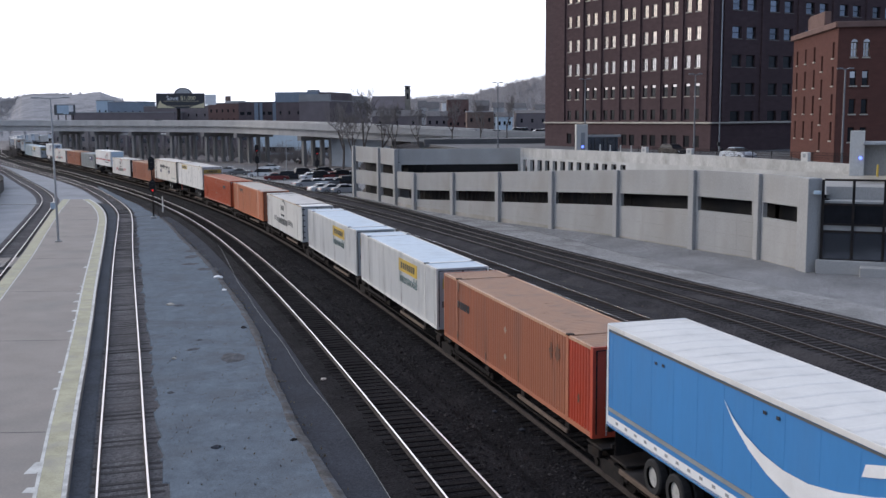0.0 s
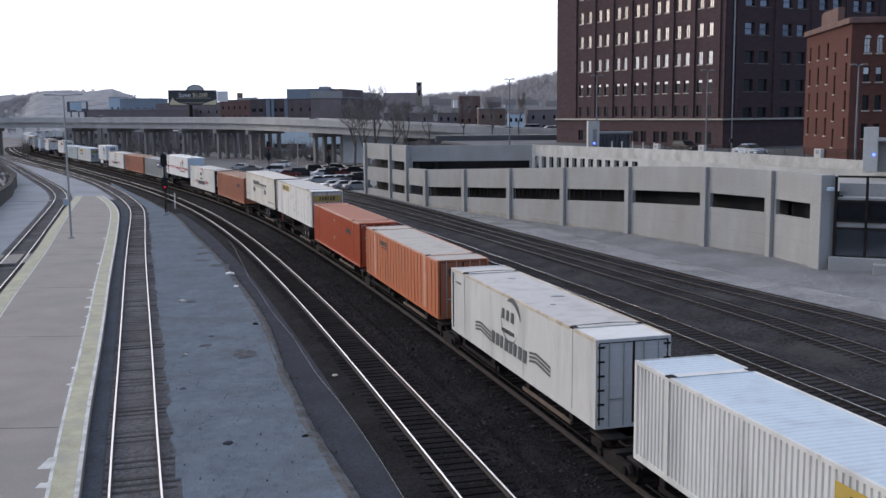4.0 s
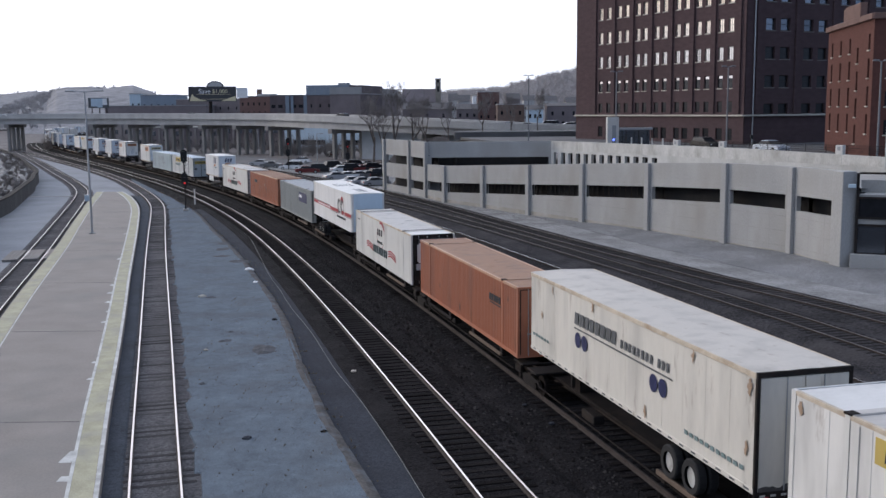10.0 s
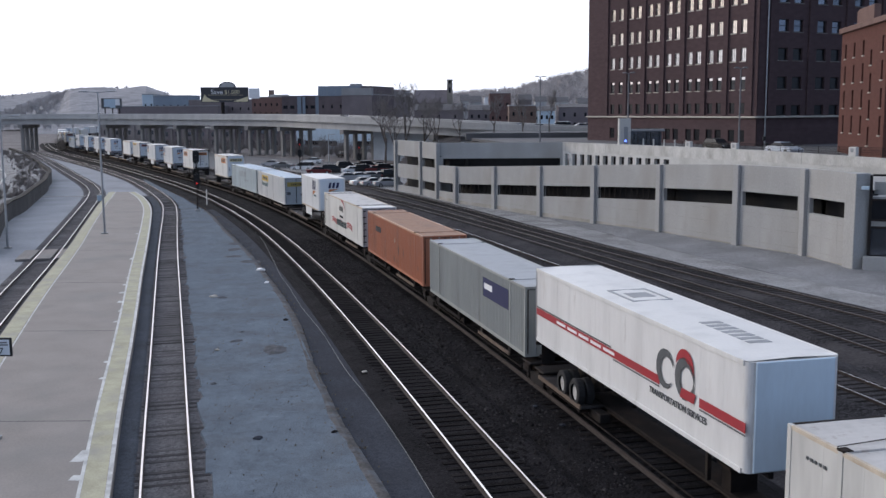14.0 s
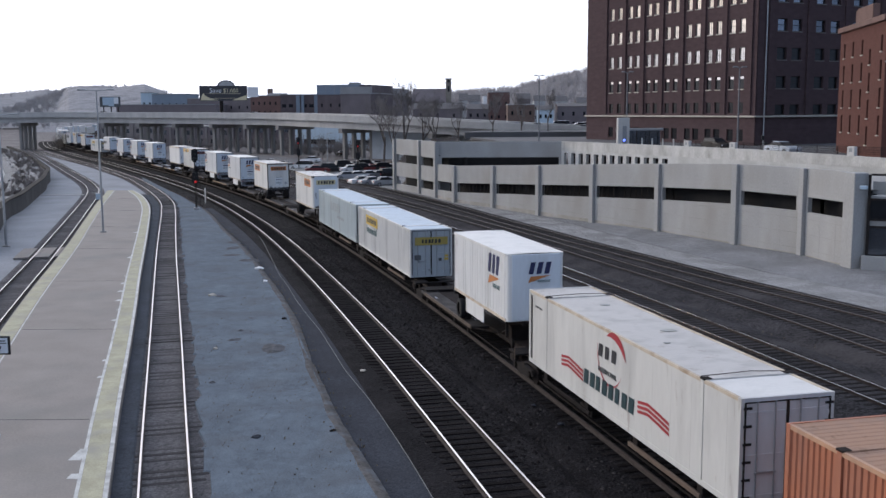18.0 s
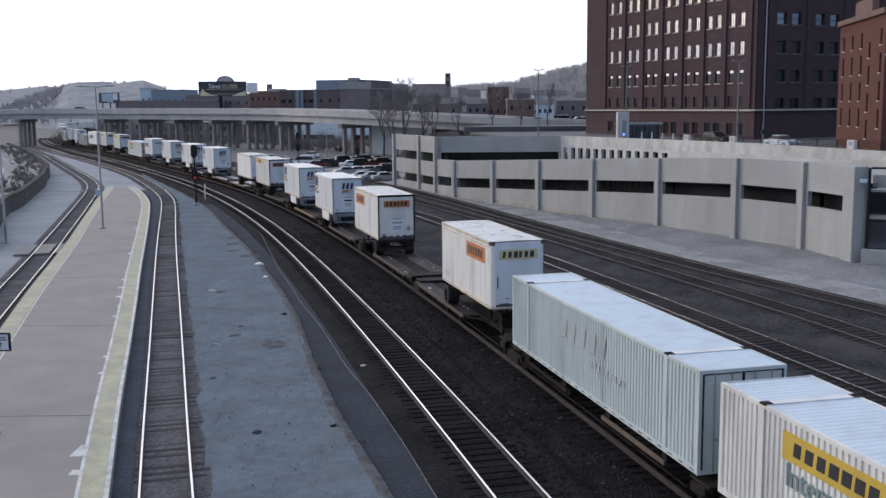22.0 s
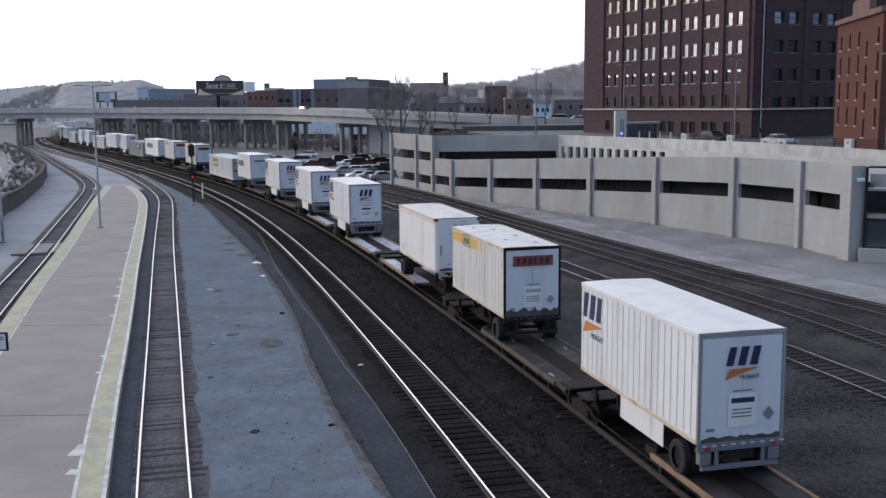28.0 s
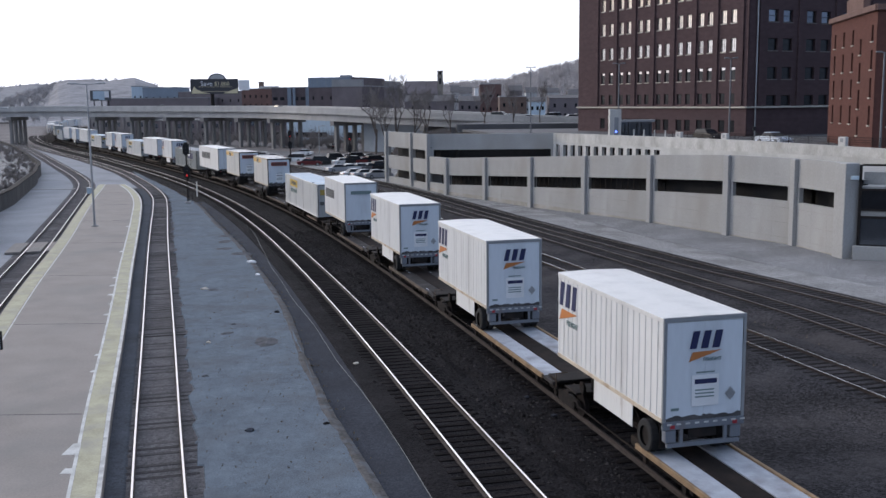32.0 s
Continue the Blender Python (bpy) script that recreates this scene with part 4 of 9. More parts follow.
    bumper = part("bumper", boxes((-1.15, 1.15, yr - 0.06, yr + 0.04, z - 0.72, z - 0.6), (-0.75, -0.65, yr - 0.05, yr + 0.03, z - 0.6, z - 0.2), (0.65, 0.75, yr - 0.05, yr + 0.03, z - 0.6, z - 0.2)), BUMPERGREY if tidy else BLACKSTEEL, c, "underride guard with striped tape")
    if tidy:
        for k in (-1, 1):
            part("step_box", soft_box(min(0.86 * k, 1.2 * k), max(0.86 * k, 1.2 * k), yr - 0.04, yr + 0.2, z - 0.58, z - 0.22, 0.02), BUMPERGREY, c, "grey step box beside the bumper")
        part("mount_plate", soft_box(-0.45, 0.45, yr + 0.02, yr + 0.06, z - 0.5, z - 0.21, 0.01), BLACKSTEEL, c)
    for k in (-0.92, 0.92):
        part("mud_flap", boxes((k - 0.27, k + 0.27, yr - sg * 0.35 - 0.01, yr - sg * 0.35 + 0.01, z - 0.85, z - 0.1)), BLACKSTEEL, c, "hanging mud flap")
    bm = bmesh.new()
    for k in range(8):
        box(bm, -1.12 + k * 0.3, -0.98 + k * 0.3, yr + sg * 0.045 - 0.006, yr + sg * 0.045 + 0.006, z - 0.7, z - 0.62)
    part("reflective_tape", bm, tape, bumper, "white reflective dashes")
    bm = bmesh.new()
    for k in range(9):
        box(bm, -1.16 + k * 0.29, -1.02 + k * 0.29, yr + sg * 0.066 - 0.006, yr + sg * 0.066 + 0.006, z - 0.06, z - 0.01)
    part("reflective_tape", bm, tape, rf, "white reflective dashes")
    part("front_wall", soft_box(-W2 + 0.2, W2 - 0.2, yf - 0.03, yf + 0.03, z + 0.05, t - 0.02, 0.025), front_face or side, c)
    for k in range(axles):
        y = yr - sg * ((1.0 if L < 10 else 3.0) + 1.25 * k)
        wz = 1.23 if L > 10 else 1.16 if z < 2 else 1.28
        wheel_pair(c, y, wz, rim=WHEELSTEEL if L > 10 else BLACKSTEEL)
        part("axle", tubes(((-1.1, y, wz), (1.1, y, wz), 0.07), n=8), BLACKSTEEL, c)
        for k2 in (-0.45, 0.45):
            part("suspension", boxes((k2 - 0.06, k2 + 0.06, y - 0.5, y + 0.5, 1.33, z - 0.2)), BLACKSTEEL, c)
    yl = yf + sg * (2.0 if L < 10 else 3.0)
    for k in (-0.65, 0.65):
        part("landing_leg", boxes((k - 0.06, k + 0.06, yl - 0.06, yl + 0.06, 0.96, z)), BLACKSTEEL, c)
    if skirt:
        y0, y1 = sorted((yr - sg * 2.0, yr - sg * 5.0))
        for x in (-W2 + 0.03, W2 - 0.03):
            part("side_skirt", soft_box(x - 0.015, x + 0.015, y0, y1, z - 0.72, z - 0.005, 0.01), side, c, "white side skirt below the body")
    return c


# strokes of a plain mark: along, width, up, height
BLOCKS = ((0.0, 0.34, 0.0, 0.85), (0.56, 0.36, 0.0, 0.85), (1.14, 0.36, 0.0, 0.85))


def stripes_logo(c, y, z, x=-W2 - 0.006, s=1.0, mats=(NAVY, SIGNORANGE)):
    """Three slanted dark blocks over an orange wedge, on the side that faces left."""
    part("mark", skewed([(-y + o * s, w * s, z + q * s, h * s) for o, w, q, h in BLOCKS], "side", x, 0.18), mats[0], c, "dark blue slanted block mark")
    bm = bmesh.new()
    pts = [(y, z - 0.55 * s), (y - 0.25 * s, z - 0.12 * s), (y - 1.7 * s, z - 0.12 * s)]
    r = [[bm.verts.new((x + d, p, q)) for p, q in pts] for d in (-0.005, 0.005)]
    bm.faces.new(r[0]), bm.faces.new(r[1][::-1])
    part("wedge", bm, mats[1], c, "orange wedge under the mark")
    flat_text("FREIGHT", 0.27 * s, y - 0.72 * s, z - 0.62 * s, TEALVINYL, c, x - 0.006, "small grey word")


def stripes_end(c, x0, z, y, s=1.0):
    """The same mark on the end that faces the camera."""
    part("mark", skewed([(x0 + o * 0.62 * s, w * 0.62 * s, z + q * 0.6 * s, h * 0.6 * s) for o, w, q, h in BLOCKS], "end", y, 0.22), NAVY, c, "dark blue slanted block mark")
    bm = bmesh.new()
    pts = [(x0 - 0.02, z - 0.38 * s), (x0 + 0.1 * s, z - 0.1 * s), (x0 + 1.0 * s, z - 0.07 * s)]
    r = [[bm.verts.new((p, y + d, q)) for p, q in pts] for d in (-0.005, 0.005)]
    bm.faces.new(r[0]), bm.faces.new(r[1][::-1])
    part("wedge", bm, SIGNORANGE, c, "orange wedge under the mark")
    words("FREIGHT", 0.15 * s, pose(x0 + 0.42 * s, y - 0.007, z - 0.37 * s, 90), TEALVINYL, c, "small grey word")


def door_notices(c, y, z, dark=NAVY):
    end_plate("notice_panel", c, WHITE, [(-0.4, 0.45, z + 0.45, z + 1.36)], "clean white notice panel", y + 0.006)
    end_plate("notice", c, dark, [(-0.32, 0.38, z + 1.1, z + 1.24)], "dark notice bar", y)
    end_plate("notice", c, TEALVINYL, [(-0.28, 0.3, z + 1.42, z + 1.46), (-0.3, 0.3, z + 0.9, z + 0.94), (-0.3, 0.3, z + 0.8, z + 0.84), (-0.3, 0.3, z + 0.7, z + 0.74), (-1.05, -0.8, z + 0.36, z + 0.44)], "small unreadable notice lines", y)
    bm = bmesh.new()
    r = [[bm.verts.new((0.82 + 0.17 * p, y + d, z + 0.75 + 0.2 * q)) for p, q in ((-1, 0), (0, -1), (1, 0), (0, 1))] for d in (-0.005, 0.005)]
    bm.faces.new(r[0]), bm.faces.new(r[1][::-1])
    part("placard", bm, STEEL, c, "empty diamond placard holder")


def letters_row(y, z, h, n, w, gap, x=-W2 - 0.008, lean=0.15):
    """A row of n plain slanted blocks, reading from the tail of the train forwards."""
    return skewed([(-y + k * (w + gap), w, z, h) for k in range(n)], "side", x, lean)


def worn_nose(c, y, z, t):
    """Grimy trim round a rounded trailer nose at y, from its sill z to its top t."""
    arc = [(W2 - 0.22 + 0.225 * math.cos(q), y + 0.23 - 0.225 * math.sin(q)) for q in np.linspace(0, math.pi / 2, 7)]
    ring = arc + [(-a, b - (0.015 if abs(a) < W2 - 0.2 else 0)) for a, b in arc[::-1]]
    part("nose_rail", sheet([[(a, b - 0.012, h) for a, b in ring] for h in (t - 0.17, t + 0.012)]), GRIME, c, "dark rounded rail over the nose")
    part("nose_sill", sheet([[(a, b - 0.012, h) for a, b in ring] for h in (z, z + 0.1)]), TANRAIL, c, "scuffed sill under the nose")
    rnd = random.Random(77)
    rim = [(x, z + 0.16 + 0.1 * abs(math.sin(x * 3.1 + 0.4)) + rnd.uniform(-0.04, 0.05)) for x in np.linspace(-1.05, 1.05, 27)]
    part("nose_dirt", sheet([[(x, y - 0.042, z + 0.1) for x, _ in rim], [(x, y - 0.042, q) for x, q in rim]]), GRIME, c, "dark dirt with a ragged rim")
    end_plate("slot", c, BLACKSTEEL, [(-0.98, -0.93, z + 0.95, z + 1.5)], "dark upright slot", y - 0.045)
    end_plate("notice_frame", c, GREYROOF, [(-0.1, 0.5, z + 0.85, z + 0.87), (-0.1, 0.5, z + 0.48, z + 0.5), (-0.1, -0.08, z + 0.5, z + 0.85), (0.48, 0.5, z + 0.5, z + 0.85)], "faint grey notice frame", y - 0.045)
    for a, h, w in ((0.0, 1.02, 0.5), (0.75, 0.75, 0.16), (-0.5, 0.45, 0.2), (0.2, 0.35, 0.3), (0.9, 0.3, 0.14)):
        end_plate("scuff", c, GRIME, [(a - w / 2, a + w / 2, z + h, z + h + 0.035)], "dark scuff", y - 0.045)
    for q in (3.55, 3.05):
        bm = bmesh.new()
        rings = [[bm.verts.new((-W2 - 0.012, q + r * math.cos(k * math.pi / 2), z + 0.5 + r * 1.2 * math.sin(k * math.pi / 2))) for k in range(4)] for r in (0.15, 0.19)]
        for k in range(4):
            bm.faces.new((rings[0][k], rings[0][(k + 1) % 4], rings[1][(k + 1) % 4], rings[1][k]))
        part("placard", bm, TEALVINYL, c, "faded diamond outline")
    part("roof_scuff", boxes(*[(a, a + w, b, b + 0.09, t + 0.005, t + 0.03) for a, b, w in ((-0.3, 1.2, 0.4), (0.4, -2.6, 0.25), (-0.5, -0.4, 0.15), (0.1, 3.0, 0.3))]), GREYROOF, c, "grey scuffs on the roof")
    for x in (-W2 + 0.005, W2 - 0.005):
        part("rub_rail", soft_box(x - 0.028, x + 0.028, y + 0.24, -y - 0.05, t - 0.27, t - 0.23, 0.008), TANRAIL, c, "scuffed tan rub rail")


def marked_pup(label, rear="near", face_mark=True, side_mark=True):
    c = trailer(label, PUPWHITE, ROOFBRIGHT if side_mark else ROOFCREAM, z=1.81 if rear == "near" else 2.05, h=3.06 if rear == "near" else 2.95, rear=rear, rear_face=PALEDOOR, front_face=PALEDOOR, frame_mat=GREY, ribs=side_mark, skirt=side_mark, rail=None if side_mark else TANRAIL)
    if side_mark:
        stripes_logo(c, 3.9 if rear == "near" else -1.5, 3.75 if rear == "near" else 3.9)
    if face_mark:
        stripes_end(c, -0.5 if rear == "near" else -0.36, 3.95 if rear == "near" else 4.12, -8.53 / 2 - 0.05)
        if rear == "near":
            door_notices(c, -8.53 / 2 - 0.05, 1.81)
    if not side_mark:
        worn_nose(c, -8.53 / 2, 2.05, 5.0)
    return c


def yellow_pup(label, rear="near", frame_mat=None, worn=False):
    sk = PUPWORN if worn else OFFWHITE
    c = trailer(label, sk, ROOFWHITE, rear=rear, rear_face=PALEDOOR if worn else sk, front_face=sk if worn else PALEDOOR, frame_mat=frame_mat or STEEL, skirt=False, rail=TANRAIL, splash=2.4 if worn else 1.7)
    for yy, xx, rr in ((2.0, 0.2, 0.11), (-0.5, 0.5, 0.08), (-1.8, -0.4, 0.1), (2.9, -0.5, 0.06), (-3.0, 0.6, 0.07)):
        part("roof_patch", slab([(xx + rr * 1.4 * math.cos(k * 0.9) * (0.8 + 0.3 * math.sin(k * 2.3)), yy + rr * math.sin(k * 0.9)) for k in range(7)], 4.875, 4.9), DARKGREYV if worn else GREY, c, "small dark patch on the roof")
    q = 3.3 if rear == "near" else -0.4
    panel = bmesh.new()
    pts = [(q, 3.86), (q - 0.12, 3.78), (q - 2.98, 3.78), (q - 3.1, 3.86), (q - 3.05, 4.5), (q - 0.05, 4.5)]
    if worn:
        q, pts = 1.97, [(1.97, 4.24), (0.83, 4.24), (0.83, 4.72), (1.97, 4.72)]
    r = [[panel.verts.new((-W2 - 0.01 + d, a, b)) for a, b in pts] for d in (-0.004, 0.004)]
    panel.faces.new(r[0]), panel.faces.new(r[1][::-1])
    if worn:
        side_plate("gold_band", c, GOLDBAND, [(2.0, 4.0, 4.26, 4.7)], "faded gold band along the side", -W2 - 0.012)
        side_plate("gold_band", c, GOLDBAND, [(-0.35, 0.8, 4.26, 4.7)], "faded gold band along the side", -W2 - 0.012)
        side_plate("gold_band", c, PALEGOLD, [(-0.95, -0.352, 4.26, 4.7)], "bleached end of the gold band", -W2 - 0.012)
        side_plate("sign_border", c, BLACKVINYL, [(0.8, 2.0, 4.2, 4.25), (0.8, 2.0, 4.71, 4.76), (0.79, 0.85, 4.25, 4.71), (1.95, 2.01, 4.25, 4.71)], "black border of the sign", -W2 - 0.016)
    part("sign_panel", panel, CREAMPANEL if worn else SIGNORANGE, c, "worn sign panel on the side" if worn else "orange sign panel on the side")
    part("mark", blocks_between(q - 0.1, q - 1.05, 4.32, 0.3, 6, 0.75) if worn else blocks_between(q - 0.3, q - 2.8, 3.95, 0.4, 6, 0.75), BLACKVINYL, c, "dark plain blocks on the panel")
    y = -8.53 / 2 - 0.06
    end_plate("sign_panel", c, RUSTSIGN if worn else SIGNORANGE if rear == "near" else CREAMPANEL, [(-0.9, 0.92, 4.06, 4.5)], "coloured sign panel on the end", y)
    part("mark", skewed(end_blocks(-0.74, 0.8, 4.14, 0.28, 6), "end", y - 0.008, 0.1), BLACKVINYL, c, "dark plain blocks on the panel")
    if rear == "near":
        door_notices(c, y, 1.81, GREYROOF)
    else:
        worn_nose(c, -8.53 / 2, 1.81, 4.87)
    return c


def flat_text(text, size, y, z, mat, parent, x=-W2 - 0.012, label=""):
    """A word lying on the side that faces left, from y forwards."""
    return words(text, size, Matrix(((0, 0, -1, x), (-1, 0, 0, y), (0, 1, 0, z), (0, 0, 0, 1))), mat, parent, label)


def blocks_between(y0, y1, z, h, n, fill=0.72, x=-W2 - 0.016, lean=0.12):
    """n plain blocks of uneven width that fill a stretch of the side."""
    w = (y0 - y1) / n
    rnd = random.Random(n * 7 + int(h * 100))
    rows = []
    for k in range(n):
        u, ww = -y0 + k * w, w * fill * rnd.uniform(0.85, 1.08)
        rows.append((u, ww * 0.86, z, h))
    return skewed(rows, "side", x, lean)


def end_blocks(x0, x1, z, h, n):
    w = (x1 - x0) / n
    return [(x0 + k * w, w * (0.62 + 0.12 * (k * 7 % 3 - 1)), z, h) for k in range(n)]


def door_plates(c, y, z, lot):
    """Small plates and stickers on a door end: (x, z, width, height, material)."""
    for x, zz, w, h, mat in lot:
        end_plate("sticker", c, mat, [(x, x + w, z + zz, z + zz + h)], "small worn sticker", y)


WORN = ((-1.05, 1.05, 0.4, 0.3, DARKGREYV), (-0.95, 0.6, 0.3, 0.24, GREYROOF), (0.45, 0.95, 0.18, 0.18, DARKGREYV), (0.8, 1.0, 0.26, 0.14, SIGNYELLOW), (0.82, 1.2, 0.24, 0.12, SIGNYELLOW), (-0.2, 0.35, 0.2, 0.14, GREY), (0.6, 0.4, 0.3, 0.2, GREYROOF))


def yellow_plate_box(label, side=RIBWHITE, roof=ROOFBLUE, ribs=True, y0=5.2, y1=1.3):
    c = container(label, side, roof, ribs=ribs, end=GREYDOOR)
    side_plate("sign_panel", c, SIGNYELLOW, [(y1, y0, 3.08, 3.75)], "yellow sign panel on the side")
    part("mark", blocks_between(y0 - 0.45, y1 + 0.35, 3.25, 0.33, 7, 0.82), BLACKVINYL, c, "dark plain blocks on the panel")
    flat_text("Intermodal", 0.78, y0 - 0.15, 2.5, TEALVINYL, c, label="grey-green word under the panel")
    y = -16.15 / 2 - 0.06
    end_plate("sign_panel", c, DIMYELLOW, [(-1.02, 1.02, 3.12, 3.6)], "yellow sign panel on the doors", y)
    part("mark", skewed(end_blocks(-0.6, 0.62, 3.24, 0.22, 6), "end", y - 0.008, 0.1), BLACKVINYL, c, "dark plain blocks on the panel")
    door_plates(c, y, 1.18, WORN)
    return c


def swoosh(c, y, z, mat, n=3, flip=1):
    """Three red speed lines that rise to one end."""
    for k in range(n):
        bm = bmesh.new()
        pts = [(y, z + 0.15 * k), (y - 0.7, z + 0.1 * flip + 0.15 * k), (y - 1.4, z + 0.02 + 0.15 * k), (y - 2.1, z - 0.08 * flip + 0.15 * k)]
        for (a, za), (b, zb) in zip(pts, pts[1:]):
            r = [[bm.verts.new((-W2 - 0.01 + d, p, q)) for p, q in ((a, za), (b, zb), (b, zb + 0.09), (a, za + 0.09))] for d in (-0.004, 0.004)]
            bm.faces.new(r[0]), bm.faces.new(r[1][::-1])
        bmesh.ops.remove_doubles(bm, verts=bm.verts[:], dist=0.001)
        part("speed_line", bm, mat, c, "curved speed line")


def arc_mark(c, y, z, r, a0, a1, mat, thick=0.12, label="curved mark"):
    n = 14
    rows = []
    for k in range(n + 1):
        a = radians(a0 + (a1 - a0) * k / n)
        w = thick * math.sin(math.pi * (k + 0.5) / (n + 1))
        rows.append([(-W2 - 0.012, y - (r + d) * math.cos(a), z + (r + d) * math.sin(a)) for d in (-w / 2, w / 2)])
    part("curved_mark", sheet(rows), mat, c, label)


def speed_line_box(label, end=None, faded=False):
    end = end or PALEEND
    ink, red = (DARKGREYV, DARKGREYV) if faded else (BLACKVINYL, REDVINYL)
    c = container(label, DUSTWHITE, ROOFDUSK, ribs=False, end=end, rail=TANRAIL, cap=ROOFBRIGHT, rib=0.004)
    part("mark", blocks_between(0.95, -0.65, 3.08, 0.42, 3, 0.66), ink, c, "dark plain blocks")
    arc_mark(c, -0.2, 2.85, 1.12, 25, 115, red, 0.26, "red arc over the mark")
    arc_mark(c, 0.0, 3.3, 1.05, 165, 330, red, 0.07, "thin arc under the mark")
    flat_text("INTERMODAL", 0.24, 0.95, 2.56, DARKGREYV, c, label="small grey word")
    part("mark", blocks_between(2.2, -2.0, 1.84, 0.5, 8, 0.78), DARKGREYV if faded else DEEPTEAL, c, "large dark plain blocks")
    if end is not BLACKSTEEL:
        for k in (-1, 1):
            for q in range(6):
                end_plate("hinge", c, BLACKSTEEL, [(min(k * 1.02, k * 1.26), max(k * 1.02, k * 1.26), 1.5 + q * 0.46, 1.57 + q * 0.46)], "dark door hinge", -16.15 / 2 - 0.05)
        # no real gap: a black strip paints its shade on the side
        side_plate("gap_strip", c, BLACKSTEEL, [(7.7, 7.82, 1.36, 3.9)], "black strip painted as the gap behind the corner post")
    part("notice", blocks_between(7.3, 6.5, 3.5, 0.08, 5), DARKGREYV, c, "unreadable small lines")
    part("roof_strap", tubes(((-1.24, 6.3, 4.1), (0.2, 6.5, 4.1), 0.013), ((0.2, 6.5, 4.1), (1.24, 6.25, 4.1), 0.013), ((-1.24, -5.9, 4.1), (0.3, -5.75, 4.1), 0.013), ((0.3, -5.75, 4.1), (1.24, -6.0, 4.1), 0.013), n=5), BLACKSTEEL, c, "dark strap across the roof")
    swoosh(c, 4.4, 1.9, red, 3, 1)
    swoosh(c, -2.15, 2.0, red, 3, 1)
    for yy, xx, r in ((4.2, 0.3, 0.13), (-0.4, 0.55, 0.19), (-2.0, -0.3, 0.08)):
        part("roof_patch", slab([(xx + r * 1.6 * math.cos(k * 0.9) * (0.8 + 0.3 * math.sin(k * 2.3)), yy + r * math.sin(k * 0.9)) for k in range(7)], 4.078, 4.092), GREYGREEN, c, "grey patch on the roof")
    return c


ORANGEPALE = paint("sun-bleached orange paint", (0.42, 0.21, 0.12), 0.6, rust=0.3)
PLACARDTAN = paint("weathered tan placard", (0.40, 0.30, 0.22), 0.6, rust=0.4)
RUSTBLOT = paint("brown rust stain", (0.135, 0.06, 0.038), 0.5, rust=0.6)
FADERAIL = paint("chalky faded orange rail", (0.46, 0.27, 0.17), 0.5, rust=0.4)
FADEYELLOW = paint("faded yellow sign vinyl", (0.50, 0.37, 0.10), 0.5, rust=0.4)
TANBLOT = paint("thin brown rust run", (0.36, 0.25, 0.17), 0.4, rust=0.5)
RUSTSIGN = paint("dull brick-red sign vinyl", (0.24, 0.062, 0.045), 0.5, rust=0.4)
PUPWORN = paint("worn cream-white trailer skin", (0.58, 0.565, 0.53), 0.5, rust=0.55)
PALEGOLD = paint("bleached gold band", (0.56, 0.46, 0.29), 0.4)
PALEEND = paint("scuffed pale grey door skin", (0.47, 0.475, 0.48), 0.55, rust=0.4)


def side_blot(c, y, z, size, mat, label, n=23):
    """A ragged stain (or with n=4 a worn diamond) on the side of a load."""
    rnd = random.Random(int((y + 9) * 97 + z * 31))
    ring = [(y + size * (1 if n == 4 else rnd.uniform(0.12, 0.6)) * math.cos(k * math.tau / n), z + size * (1 if n == 4 else rnd.uniform(0.45, 1.2)) * math.sin(k * math.tau / n)) for k in range(n)]
    bm = bmesh.new()
    r = [[bm.verts.new((-W2 - 0.012 + d, a, b)) for a, b in ring] for d in (-0.003, 0.003)]
    bm.faces.new(r[0]), bm.faces.new(r[1][::-1])
    part("placard" if n == 4 else "stain", bm, mat, c, label)


ROOFPINK = paint("faded red-orange roof sheet", (0.40, 0.165, 0.108), 0.5, 0.7, rust=0.25)
ROOFGREYISH = paint("warm grey roof sheet", (0.49, 0.465, 0.44), 0.5, 0.7, rust=0.2)
DEEPTEAL = paint("deep teal lettering vinyl", (0.016, 0.042, 0.05), 0.1)
GREYFADE = paint("faded grey-blue lettering", (0.34, 0.36, 0.37), 0.6, rust=0.3)
GOLDBAND = paint("faded gold band", (0.56, 0.34, 0.09), 0.5)
CREAMPANEL = paint("faded cream-yellow panel", (0.52, 0.46, 0.28), 0.4)
PALEDOOR = paint("pale blue-white door skin", (0.59, 0.635, 0.68), 0.4, rust=0.15)


